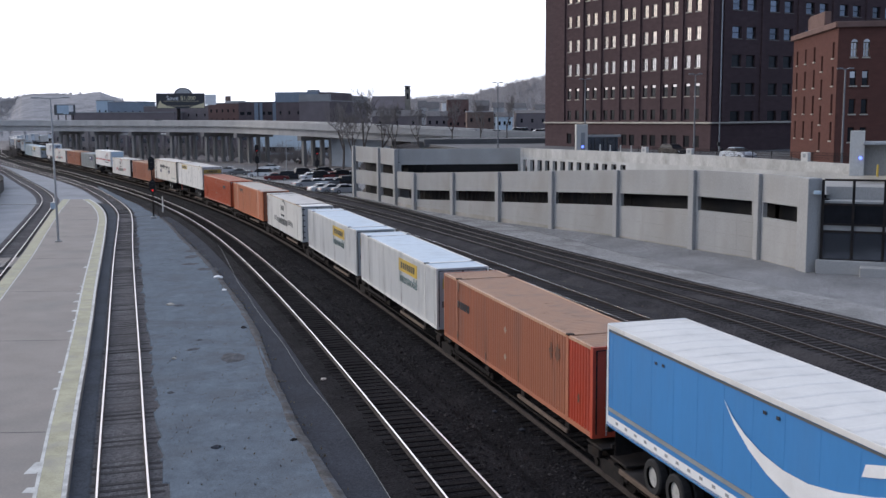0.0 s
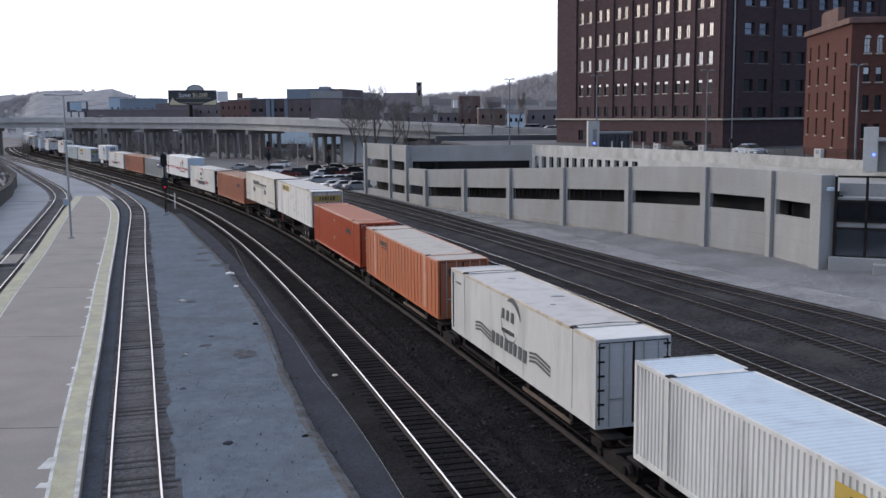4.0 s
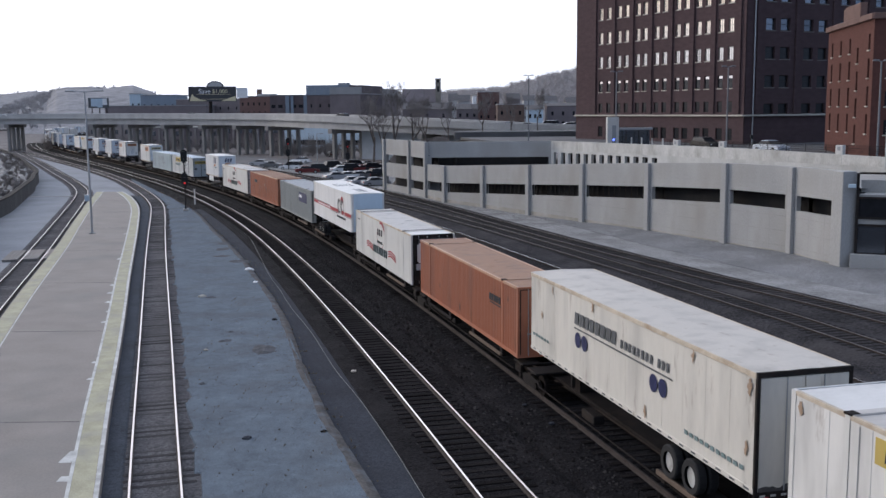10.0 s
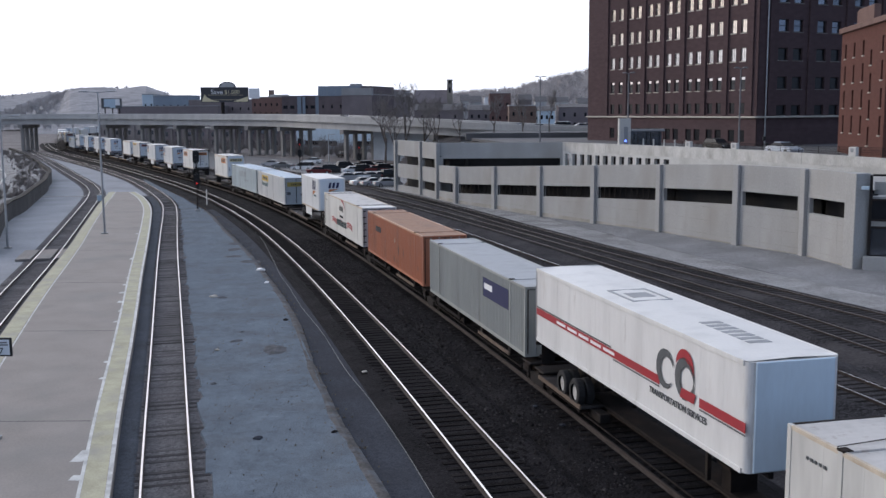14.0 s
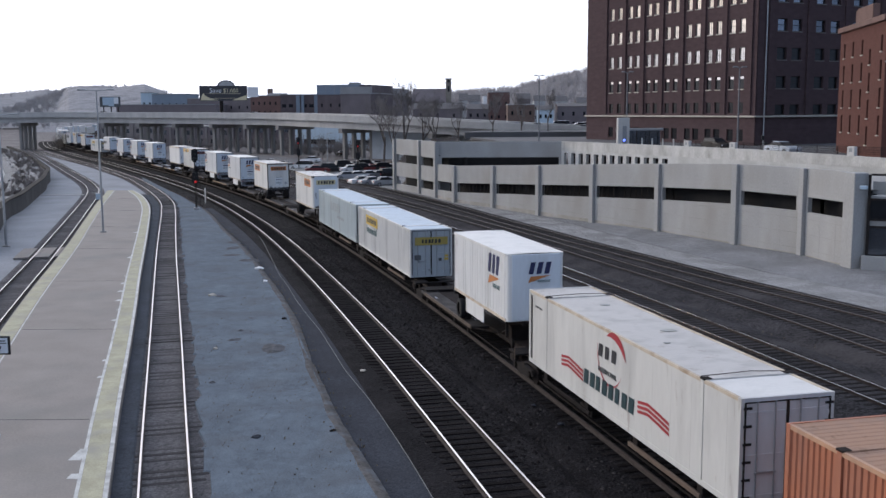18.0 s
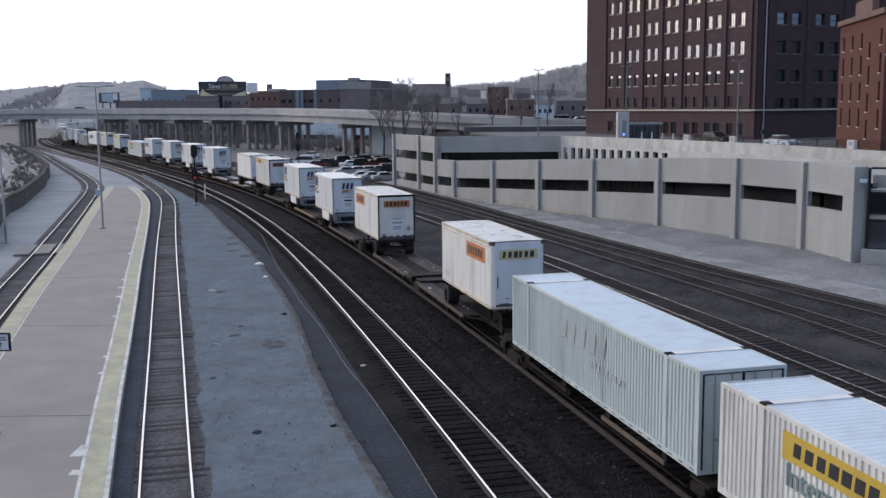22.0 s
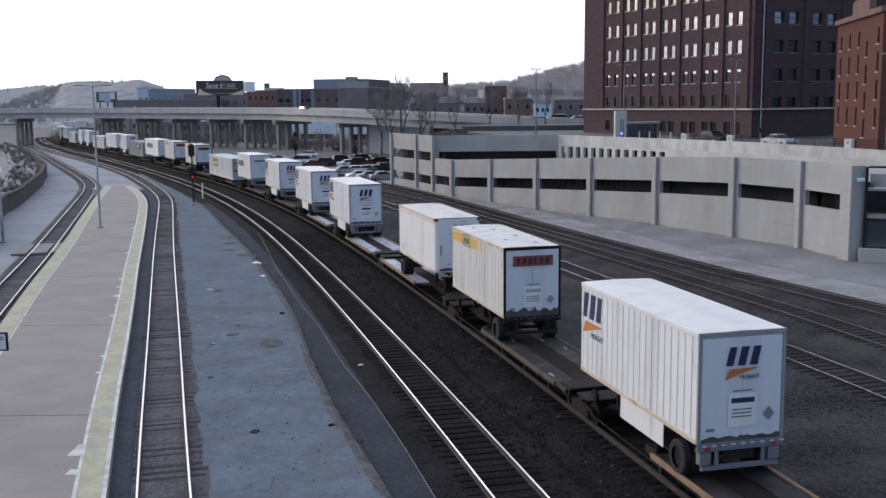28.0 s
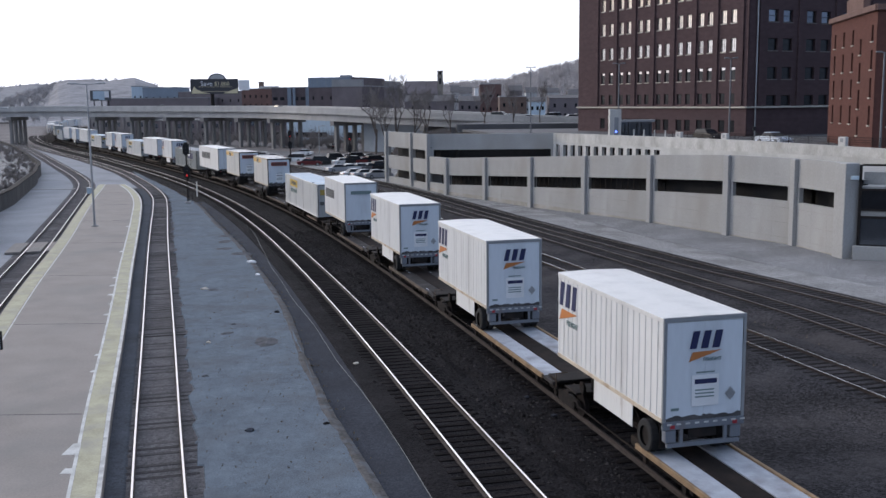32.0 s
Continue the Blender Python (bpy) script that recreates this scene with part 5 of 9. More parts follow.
def build_loads():
    """Loads in train order with their place along the train at 0 s."""
    out = []

    def add(s, ob, lift=0.0):
        out.append((s, ob, lift))

    blue = trailer("bright blue road trailer with a white curved mark", BLUE, ROOFBRIGHT, L=16.15, z=1.81, h=3.1, rear="far", ribs=False, front_face=BLUE, axles=2, skirt=False, frame_mat=WHITE)
    # the curve sweeps down from a fine tip and up again forwards
    curve = [(1.62, 4.33, 0.02), (1.2, 3.95, 0.16), (0.6, 3.6, 0.3), (-0.1, 3.33, 0.42), (-0.9, 3.17, 0.5), (-1.8, 3.15, 0.55), (-2.8, 3.32, 0.56), (-3.8, 3.62, 0.5), (-4.8, 4.05, 0.36)]
    part("curved_mark", sheet([[(-W2 - 0.012, y - 0.25 * w, z - w / 2), (-W2 - 0.012, y + 0.25 * w, z + w / 2)] for y, z, w in curve]), WHITE, blue, "white curved mark on the side")
    part("curved_mark", sheet([[(-W2 - 0.012, y, z - 0.14), (-W2 - 0.012, y - 0.1, z + 0.14)] for y, z in ((-3.3, 4.28), (-3.9, 4.45), (-4.6, 4.75))]), WHITE, blue, "white curved mark on the side")
    side_plate("lower_band", blue, STEEL, [(-8.0, 8.0, 2.30, 2.42)], "bright polished lower band")
    side_plate("lower_rail", blue, WHITE, [(-8.0, 8.0, 1.86, 2.16)], "cream slotted lower rail")
    for k in range(26):
        side_plate("rail_slot", blue, GREY, [(-7.7 + k * 0.6, -7.55 + k * 0.6, 2.02, 2.1)], "", -W2 - 0.016)
    side_plate("upper_rail", blue, DARKGREYV, [(-8.0, 8.0, 4.70, 4.76)], "dark line under the top rail")
    for k in range(20):
        part("roof_bow", sheet([[(-W2 + 0.05, y, 4.90 + d), (0, y, 4.937 + d), (W2 - 0.05, y, 4.90 + d)] for y, d in ((-7.75 + k * 0.8, 0.0), (-7.68 + k * 0.8, 0.014), (-7.52 + k * 0.8, 0.014), (-7.45 + k * 0.8, 0.0))]), ROOFBRIGHT, blue)
    side_plate("marker", blue, BLACKVINYL, [(5.0, 5.12, 4.38, 4.46), (4.6, 4.72, 4.4, 4.48), (-0.1, 0.02, 4.45, 4.53), (-0.6, -0.48, 4.46, 4.54)], "tiny dark marks")
    add(2.1, blue, 0.12)
    o1 = container("rust-orange container with a red end and a dark mark", ORANGE, ROOFORANGE, end_part=REDEND, rail=FADERAIL)
    part("mark", blocks_between(6.0, 4.3, 2.85, 0.32, 5, 0.9), BLACKVINYL, o1, "small dark plain blocks")
    for z in (3.06, 2.0):
        side_blot(o1, -0.15, z, 0.15, PLACARDTAN, "weathered tan placard", 4)
    for y, z, q in ((-5.3, 3.3, 0.4), (-4.7, 3.24, 0.3), (5.9, 3.75, 0.3), (6.0, 1.6, 0.25), (-7.0, 2.2, 0.2), (2.2, 1.5, 0.22)):
        side_blot(o1, y, z, q, RUSTBLOT, "brown rust stain")
    add(19.3, o1)
    add(36.7, yellow_plate_box("white ribbed container with a yellow sign panel", y0=-1.1, y1=-4.7))
    add(54.3, yellow_plate_box("white ribbed container with a yellow sign panel", y0=-1.1, y1=-4.7))
    add(73.2, speed_line_box("white smooth container with faded dark speed lines", faded=True))
    o2 = container("bright orange container with a pale roof", ORANGE_BRIGHT, ROOFTAN, ribs=False, pitch=99, rib=0.0, rail=PALERAIL, end=ORANGE_DARK)
    part("mark", blocks_between(4.15, 2.45, 3.42, 0.26, 5, 0.92), BLACKVINYL, o2, "small dark plain blocks")
    side_plate("mark", o2, BLACKVINYL, [(2.45, 3.9, 3.28, 3.35)], "dark line under the mark")
    for y in (-5.7, 5.6):
        part("post_panel", soft_box(-W2 - 0.012, -W2 + 0.02, y - 0.2, y + 0.2, 1.36, 3.98, 0.008), PALERAIL, o2, "pale panel at the lifting post")
    for k in range(24):
        y = -7.6 + 0.66 * k
        if not 5.2 < abs(y) < 6.3:
            part("side_rib", soft_box(-W2 - 0.026, -W2 + 0.01, y - 0.025, y + 0.025, 1.36, 3.98, 0.006), ORANGEPALE, o2, "pale upright rib")
    end_plate("mark", o2, BLACKVINYL, [(-0.75, -0.4, 3.4, 3.66), (-0.36, -0.1, 3.4, 3.66), (-0.06, 0.2, 3.4, 3.66), (0.24, 0.45, 3.4, 3.66), (-0.75, 0.7, 3.3, 3.35)], "dark plain bar on the doors", -16.15 / 2 - 0.06)
    add(91.7, o2)
    r1 = container("red-orange container with a faded roof", REDORANGE, ROOFPINK, rail=PALERAIL)
    part("mark", blocks_between(-3.95, -5.5, 3.1, 0.28, 5, 0.92), BLACKVINYL, r1, "small dark plain blocks")
    side_plate("mark", r1, BLACKVINYL, [(-5.5, -3.95, 3.0, 3.05)], "dark line under the mark")
    for k in range(22):
        side_plate("reflective_tape", r1, WHITEPAINT, [(-7.9 + k * 0.72, -7.62 + k * 0.72, 1.24, 1.29)], "", -W2 - 0.012)
    yd = -16.15 / 2 - 0.06
    end_plate("mark", r1, BLACKVINYL, [(-0.9, -0.45, 3.55, 3.8), (-0.35, 0.1, 3.55, 3.8), (0.2, 0.7, 3.55, 3.8)], "dark plain bars on the doors", yd)
    end_plate("corner_mark", r1, WHITEPAINT, [(-1.15, -0.9, 3.93, 3.97), (-1.15, -1.11, 3.75, 3.93), (0.9, 1.15, 3.93, 3.97), (1.11, 1.15, 3.75, 3.93)], "white corner tape", yd)
    for zz in (3.1, 2.3):
        bm = bmesh.new()
        r = [[bm.verts.new((-0.72 + 0.24 * p, yd + d, zz + 0.24 * q)) for p, q in ((-1, 0), (0, -1), (1, 0), (0, 1))] for d in (-0.005, 0.005)]
        bm.faces.new(r[0]), bm.faces.new(r[1][::-1])
        part("placard", bm, GREYFADE, r1, "faded grey diamond placard")
    side_plate("mark", r1, PLACARDTAN, [(-0.08, 0.16, 3.4, 3.62), (-0.08, 0.16, 2.14, 2.36), (-0.02, 0.03, 3.8, 4.0)], "two small tan placards")
    add(109.9, r1)
    jt = container("white panelled container on a road chassis, yellow sign panels", OFFWHITE, ROOFGREYISH, z=1.9, h=2.95, ribs=False, end=PALEEND, rail=TANRAIL, cap=ROOFBRIGHT, far_cap=ROOFBRIGHT)
    side_plate("sign_panel", jt, FADEYELLOW, [(1.7, 5.2, 4.12, 4.66)], "yellow sign panel on the side")
    part("mark", blocks_between(4.9, 2.0, 4.22, 0.34, 6, 0.8), BLACKVINYL, jt, "dark plain blocks on the panel")
    yd = -16.15 / 2 - 0.06
    end_plate("sign_panel", jt, DIMYELLOW, [(-1.12, 1.12, 4.0, 4.5)], "yellow sign panel on the doors", yd)
    part("mark", skewed(end_blocks(-0.66, 0.66, 4.1, 0.3, 6), "end", yd - 0.008, 0.1), BLACKVINYL, jt, "dark plain blocks on the panel")
    door_plates(jt, yd, 1.9, WORN)
    part("chassis", boxes((-0.5, -0.36, -7.9, 7.6, 1.6, 1.9), (0.36, 0.5, -7.9, 7.6, 1.6, 1.9)), BLACKSTEEL, jt, "black road chassis")
    for y in (-5.2, -6.45):
        wheel_pair(jt, y, 1.23)
        part("axle", tubes(((-1.1, y, 1.23), (1.1, y, 1.23), 0.07), n=8), BLACKSTEEL, jt)
    for k in (-0.65, 0.65):
        part("landing_leg", boxes((k - 0.06, k + 0.06, 4.6, 4.72, 0.95, 1.9)), BLACKSTEEL, jt)
    for k in (-0.95, 0.95):
        part("red_post", boxes((k - 0.05, k + 0.05, 7.6, 7.7, 0.95, 1.9)), REDEND, jt, "red upright post")
    side_plate("placard", jt, GREY, [(0.4, 0.65, 3.7, 3.95), (-0.6, -0.35, 2.6, 2.85), (-3.2, -3.0, 4.3, 4.36), (-6.9, -6.5, 4.2, 4.28), (-6.9, -6.5, 4.05, 4.12), (1.5, 1.62, 3.5, 3.62), (1.5, 1.62, 2.7, 2.82), (-1.2, -1.08, 3.3, 3.42), (-2.5, -2.38, 3.1, 3.22), (-4.0, -3.88, 3.2, 3.32), (-4.0, -3.88, 2.4, 2.52), (-1.4, -1.15, 4.3, 4.36), (-2.2, -1.9, 2.5, 2.56), (-5.2, -5.0, 2.15, 2.25)], "small grey placards")
    side_plate("side_seam", jt, GREYROOF, [(y - 0.012, y + 0.012, 2.1, 4.7) for y in (-7.0, -5.0, -3.7, -2.5, -1.3, -0.1, 1.1, 2.3, 3.5, 4.7, 5.7)], "grey panel seam")
    for y, z, q in ((-7.85, 4.5, 0.3), (-7.5, 4.62, 0.2), (-7.9, 3.9, 0.25), (-5.9, 4.55, 0.2), (-3.3, 4.6, 0.16), (-7.7, 2.3, 0.3), (-6.6, 2.15, 0.2), (7.7, 4.5, 0.2), (5.3, 2.2, 0.2), (0.9, 4.58, 0.14)):
        side_blot(jt, y, z, q, TANBLOT, "thin brown rust stain")
    add(127.1, jt, 0.13)
    al = trailer("dingy white road trailer with dark lettering blocks", DINGY, DINGYROOF, L=16.15, z=1.85, h=2.98, ribs=False, axles=2, skirt=False, rail=TANRAIL, frame_mat=BLACKSTEEL)
    part("mark", blocks_between(3.35, -0.2, 3.72, 0.42, 8, 0.9), DARKGREYV, al, "large dark plain blocks")
    part("mark", blocks_between(-0.4, -2.75, 3.72, 0.27, 8, 0.62), DARKGREYV, al, "small dark plain blocks")
    part("mark", blocks_between(-2.95, -3.75, 3.72, 0.27, 3, 0.6), DARKGREYV, al, "small dark plain blocks")
    side_plate("underline", al, DARKGREYV, [(-3.85, 3.4, 3.55, 3.6)], "dark line under the mark")
    for y in (3.06, 2.48, -2.7, -3.28):
        bm = bmesh.new()
        ring = [bm.verts.new((-W2 - 0.012, y + 0.26 * math.cos(k * math.tau / 16), 3.2 + 0.27 * math.sin(k * math.tau / 16))) for k in range(16)]
        bm.faces.new(ring)
        part("disc", bm, NAVY, al, "dark blue disc")
    side_plate("notice", al, TEALVINYL, [(5.9 + 0.3 * k, 6.1 + 0.3 * k, 2.45, 2.55) for k in range(6)] + [(-7.6 + 0.28 * k, -7.42 + 0.28 * k, 2.3, 2.42) for k in range(11)], "unreadable small lines")
    for k in range(24):
        side_plate("reflective_tape", al, DARKGREYV, [(-7.9 + k * 0.66, -7.65 + k * 0.66, 1.9, 1.95)], "", -W2 - 0.016)
    for y, z, q in ((-7.8, 4.4, 0.25), (-5.0, 4.5, 0.18), (1.8, 4.55, 0.2), (5.5, 4.5, 0.16), (-7.7, 2.9, 0.2), (-2.2, 2.2, 0.2), (6.6, 3.4, 0.16)):
        side_blot(al, y, z, q, TANBLOT, "thin brown rust stain")
    add(144.7, al, 0.13)
    o3 = container("weathered orange container with a small dark mark", ORANGE, ROOFORANGE, rail=FADERAIL)
    part("mark", blocks_between(-4.35, -5.95, 2.98, 0.3, 5, 0.92), BLACKVINYL, o3, "small dark plain blocks")
    side_plate("mark", o3, BLACKVINYL, [(-5.95, -4.4, 2.86, 2.91)], "dark line under the mark")
    for y, z, q in ((0.3, 1.75, 0.22), (4.0, 2.2, 0.16), (-6.9, 3.4, 0.18)):
        side_blot(o3, y, z, q, RUSTBLOT, "brown rust stain")
    add(162.25, o3)
    cold = speed_line_box("white smooth container with red speed lines and a grey cooling unit", end=BLACKSTEEL)
    y = -8.075
    unit = part("cooling_unit", soft_box(-1.12, 1.12, y - 0.14, y, 1.42, 3.9, 0.05), BLACKSTEEL, cold, "black cooling unit on the end wall")
    part("cover", soft_box(-0.98, 1.02, y - 0.2, y - 0.1, 2.46, 3.6, 0.08, 2), ROOFWHITE, unit, "pale grey unit cover")
    part("cover", soft_box(-1.05, 1.05, y - 0.19, y - 0.1, 2.05, 2.42, 0.04), GREYROOF, unit, "grey lower cover")
    part("vent", boxes(*[(-0.9, 0.95, y - 0.17, y - 0.13, 3.66 + k * 0.07, 3.69 + k * 0.07) for k in range(3)]), GREY, unit, "louvred vent")
    part("fuel_tank", soft_box(-0.6, 0.6, y - 0.17, y - 0.1, 1.5, 1.95, 0.06, 2), GREY, unit, "dull grey tank")
    part("label_plate", boxes((0.2, 0.62, y - 0.206, y - 0.199, 3.3, 3.48)), DARKGREYV, unit, "small dark plate")
    add(180.6, cold)
    go = trailer("white road trailer with red stripes and a pale blue nose", TRUCKWHITE, ROOFBRIGHT, L=15.7, z=2.19, h=2.88, rear="far", ribs=False, front_face=NOSEBLUE, axles=2, skirt=False)
    side_plate("stripe", go, REDVINYL, [(-7.8, -5.45, 3.26, 3.52), (-3.05, 7.8, 3.26, 3.52)], "red stripe")
    side_plate("stripe", go, DARKGREYV, [(0.5, 7.8, 3.54, 3.59), (-7.8, -5.45, 3.18, 3.22), (-3.05, 0.3, 3.18, 3.22)], "thin dark stripe")
    side_plate("notice", go, WHITE, [(4.6 - k * 1.1, 5.5 - k * 1.1, 3.34, 3.44) for k in range(5)], "white unreadable lettering in the stripe", -W2 - 0.016)
    arc_mark(go, -3.45, 3.81, 0.48, 20, 320, DARKGREYV, 0.3, "dark round mark")
    arc_mark(go, -4.65, 3.81, 0.48, 0, 360, DARKGREYV, 0.34, "dark round mark")
    arc_mark(go, -4.55, 3.98, 0.52, 0, 160, REDVINYL, 0.3, "red curved mark")
    part("red_mark", skewed([(4.35, 0.8, 3.26, 0.28)], "side", -W2 - 0.016, 0.4), REDVINYL, go, "red slanted block")
    flat_text("TRANSPORTATION SERVICES", 0.265, -2.4, 2.88, DARKGREYV, go, label="grey words on the side")
    for x0, x1, y0, y1 in ((-0.7, 0.7, 0.2, 0.28), (-0.7, 0.7, 2.2, 2.28), (-0.7, -0.62, 0.28, 2.2), (0.62, 0.7, 0.28, 2.2), (-0.4, 0.4, 0.8, 1.6)):
        part("roof_mark", boxes((x0, x1, y0, y1, 5.07, 5.098)), GREY, go, "grey mark on the roof")
    for k in range(7):
        part("roof_mark", boxes((-0.25, 0.4, -3.6 - k * 0.42, -3.32 - k * 0.42, 5.07, 5.098)), GREY, go, "grey mark on the roof")
    add(198.3, go)
    gr = container("grey ribbed container with a dark square mark", GREYGREEN, GREYROOF)
    side_plate("sign_panel", gr, NAVY, [(-5.9, -2.15, 2.72, 3.6)], "dark blue sign panel")
    side_plate("mark", gr, WHITE, [(-3.6, -2.4, 3.1, 3.36)], "pale bar on the panel", -W2 - 0.018)
    add(215.6, gr)
    o4 = container("weathered orange container with a faded roof", ORANGE, ROOFORANGE, rail=FADERAIL)
    part("mark", blocks_between(5.2, 3.45, 2.95, 0.38, 5, 0.95), BLACKVINYL, o4, "small dark plain blocks")
    side_blot(o4, -0.76, 2.95, 0.17, PLACARDTAN, "weathered tan placard", 4)
    for y, z, q in ((-1.8, 2.5, 0.34), (-3.1, 2.45, 0.3), (-0.5, 1.75, 0.26), (-1.1, 1.7, 0.2), (2.0, 2.6, 0.14), (-6.8, 2.0, 0.2)):
        side_blot(o4, y, z, q, RUSTBLOT, "brown rust stain")
    add(233.35, o4)
    add(251.5, speed_line_box("white smooth container with red speed lines"))
    add(266.7, marked_pup("short white trailer, nose first, with blue and orange marks", rear="far"), 0.08)
    add(289.0, yellow_plate_box("white ribbed container with a yellow sign panel"))
    sw = container("pale green-white ribbed container with a large grey mark", MINTWHITE, ROOFBLUE)
    part("mark", blocks_between(2.35, -2.1, 2.8, 0.7, 5, 0.6, -W2 - 0.01, 0.2), GREYFADE, sw, "large faded grey blocks")
    part("mark", blocks_between(-0.4, -3.4, 2.3, 0.22, 9, 0.8, -W2 - 0.01), GREYFADE, sw, "small faded grey blocks")
    for k in range(24):
        side_plate("reflective_tape", sw, DARKGREYV, [(-7.9 + k * 0.66, -7.65 + k * 0.66, 1.24, 1.28)], "", -W2 - 0.012)
    add(306.3, sw)
    add(321.8, yellow_pup("short dusty white trailer, nose first, with orange sign panels", rear="far"), 0.2)
    add(347.0, yellow_pup("short dusty white trailer with orange sign panels", frame_mat=BLACKSTEEL), 0.2)
    first = marked_pup("short white ribbed trailer with a blue and orange mark")
    add(364.6, first, 0.2)
    add(381.15, copy_thing(first, Matrix()), 0.2)
    y3 = yellow_pup("short dusty white trailer with a red sign panel on its doors", frame_mat=BLACKSTEEL, worn=True)
    add(398.25, y3, 0.2)
    add(410.15, marked_pup("short white trailer, nose first, with a blue mark on its nose", rear="far", side_mark=False), 0.06)
    for s in (435.2, 452.3, 469.6):
        add(s, copy_thing(first, Matrix()), 0.2)
    rw = trailer("short white trailer with dark lettering blocks on its side", TRUCKWHITE, ROOFBRIGHT, rear_face=PALEDOOR, frame_mat=GREY, skirt=False)
    part("mark", letters_row(3.6, 3.3, 0.7, 6, 0.5, 0.12), DARKGREYV, rw, "large dark plain blocks")
    end_plate("sign_panel", rw, TEALVINYL, [(-0.8, 0.8, 4.0, 4.25)], "dark bar on the doors", -8.53 / 2 - 0.06)
    add(487.3, rw, 0.2)
    jb = yellow_plate_box("white container with a yellow sign panel")
    add(503.4, jb)
    add(525.6, copy_thing(y3, Matrix()), 0.2)
    add(543.3, copy_thing(y3, Matrix()), 0.2)
    rw2 = trailer("long white trailer with dark lettering blocks on its side", TRUCKWHITE, ROOFBRIGHT, L=13.7, rear_face=PALEDOOR, frame_mat=GREY, skirt=False, axles=2, ribs=False)
    part("mark", letters_row(4.6, 3.2, 0.9, 7, 0.7, 0.16), DARKGREYV, rw2, "large dark plain blocks")
    add(560.2, rw2, 0.13)
    add(577.7, copy_thing(gr, Matrix()))
    add(592.8, copy_thing(first, Matrix()), 0.2)
    plain = trailer("plain white road trailer with a grey door frame", TRUCKWHITE, ROOFBRIGHT, L=13.7, rear_face=PALEDOOR, frame_mat=GREY, skirt=False, axles=2)
    add(608.4, plain, 0.13)
    for s, ob in ((626, jb), (644, first), (656, first), (674, jb), (692, plain), (709, first), (725, plain), (743, jb), (761, rw), (779, first), (797, plain), (815, jb), (833, first), (851, plain), (869, rw), (887, jb), (905, plain), (923, first)):
        add(s, copy_thing(ob, Matrix()), 0.0 if ob is jb else 0.15)
    return out


EDGETAN = material("dusty brown edge rail", (0.085, 0.064, 0.05), 0.8, vary=0.4, dirt=(0.04, 0.03, 0.026), dirt_amount=0.6, dirt_scale=1.5)
DECKDARK = material("scuffed dark deck plate", (0.02, 0.018, 0.0185), 0.8, 0.1, vary=0.4, scale=1.2, dirt=(0.075, 0.07, 0.072), dirt_amount=0.7, dirt_scale=0.9, bump=0.2)


def bogie(parent, y):
    """A two-axle truck with side frames, wheels and axles."""
    for k in (-1, 1):
        x = k * 1.0
        bm = bmesh.new()
        pts = [(-1.25, 0.42), (-1.05, 0.62), (-0.45, 0.66), (0.45, 0.66), (1.05, 0.62), (1.25, 0.42), (0.95, 0.36), (0.6, 0.22), (-0.6, 0.22), (-0.95, 0.36)]
        r = [[bm.verts.new((x + d, y + p, q)) for p, q in pts] for d in (-0.06, 0.06)]
        bm.faces.new(r[0]), bm.faces.new(r[1][::-1])
        for j in range(len(pts)):
            bm.faces.new((r[0][j], r[0][(j + 1) % len(pts)], r[1][(j + 1) % len(pts)], r[1][j]))
        bmesh.ops.recalc_face_normals(bm, faces=bm.faces[:])
        part("truck_frame", bm, BLACKSTEEL, parent, "cast steel truck side frame")
        for q in (-0.88, 0.88):
            part("rail_wheel", tubes(((k * 0.72, y + q, 0.42), (k * 0.84, y + q, 0.42), 0.42, 0.42), ((k * 0.68, y + q, 0.42), (k * 0.72, y + q, 0.42), 0.445), n=20), BROWNSTEEL, parent, "rusty rail wheel")
            part("bearing_cap", tubes(((k * 1.05, y + q, 0.42), (k * 1.13, y + q, 0.42), 0.13), n=10), BROWNSTEEL, parent)
    for q in (-0.88, 0.88):
        part("axle", tubes(((-0.85, y + q, 0.42), (0.85, y + q, 0.42), 0.08), n=8), BLACKSTEEL, parent)
    part("bolster", boxes((-1.05, 1.05, y - 0.2, y + 0.2, 0.4, 0.72)), BLACKSTEEL, parent)


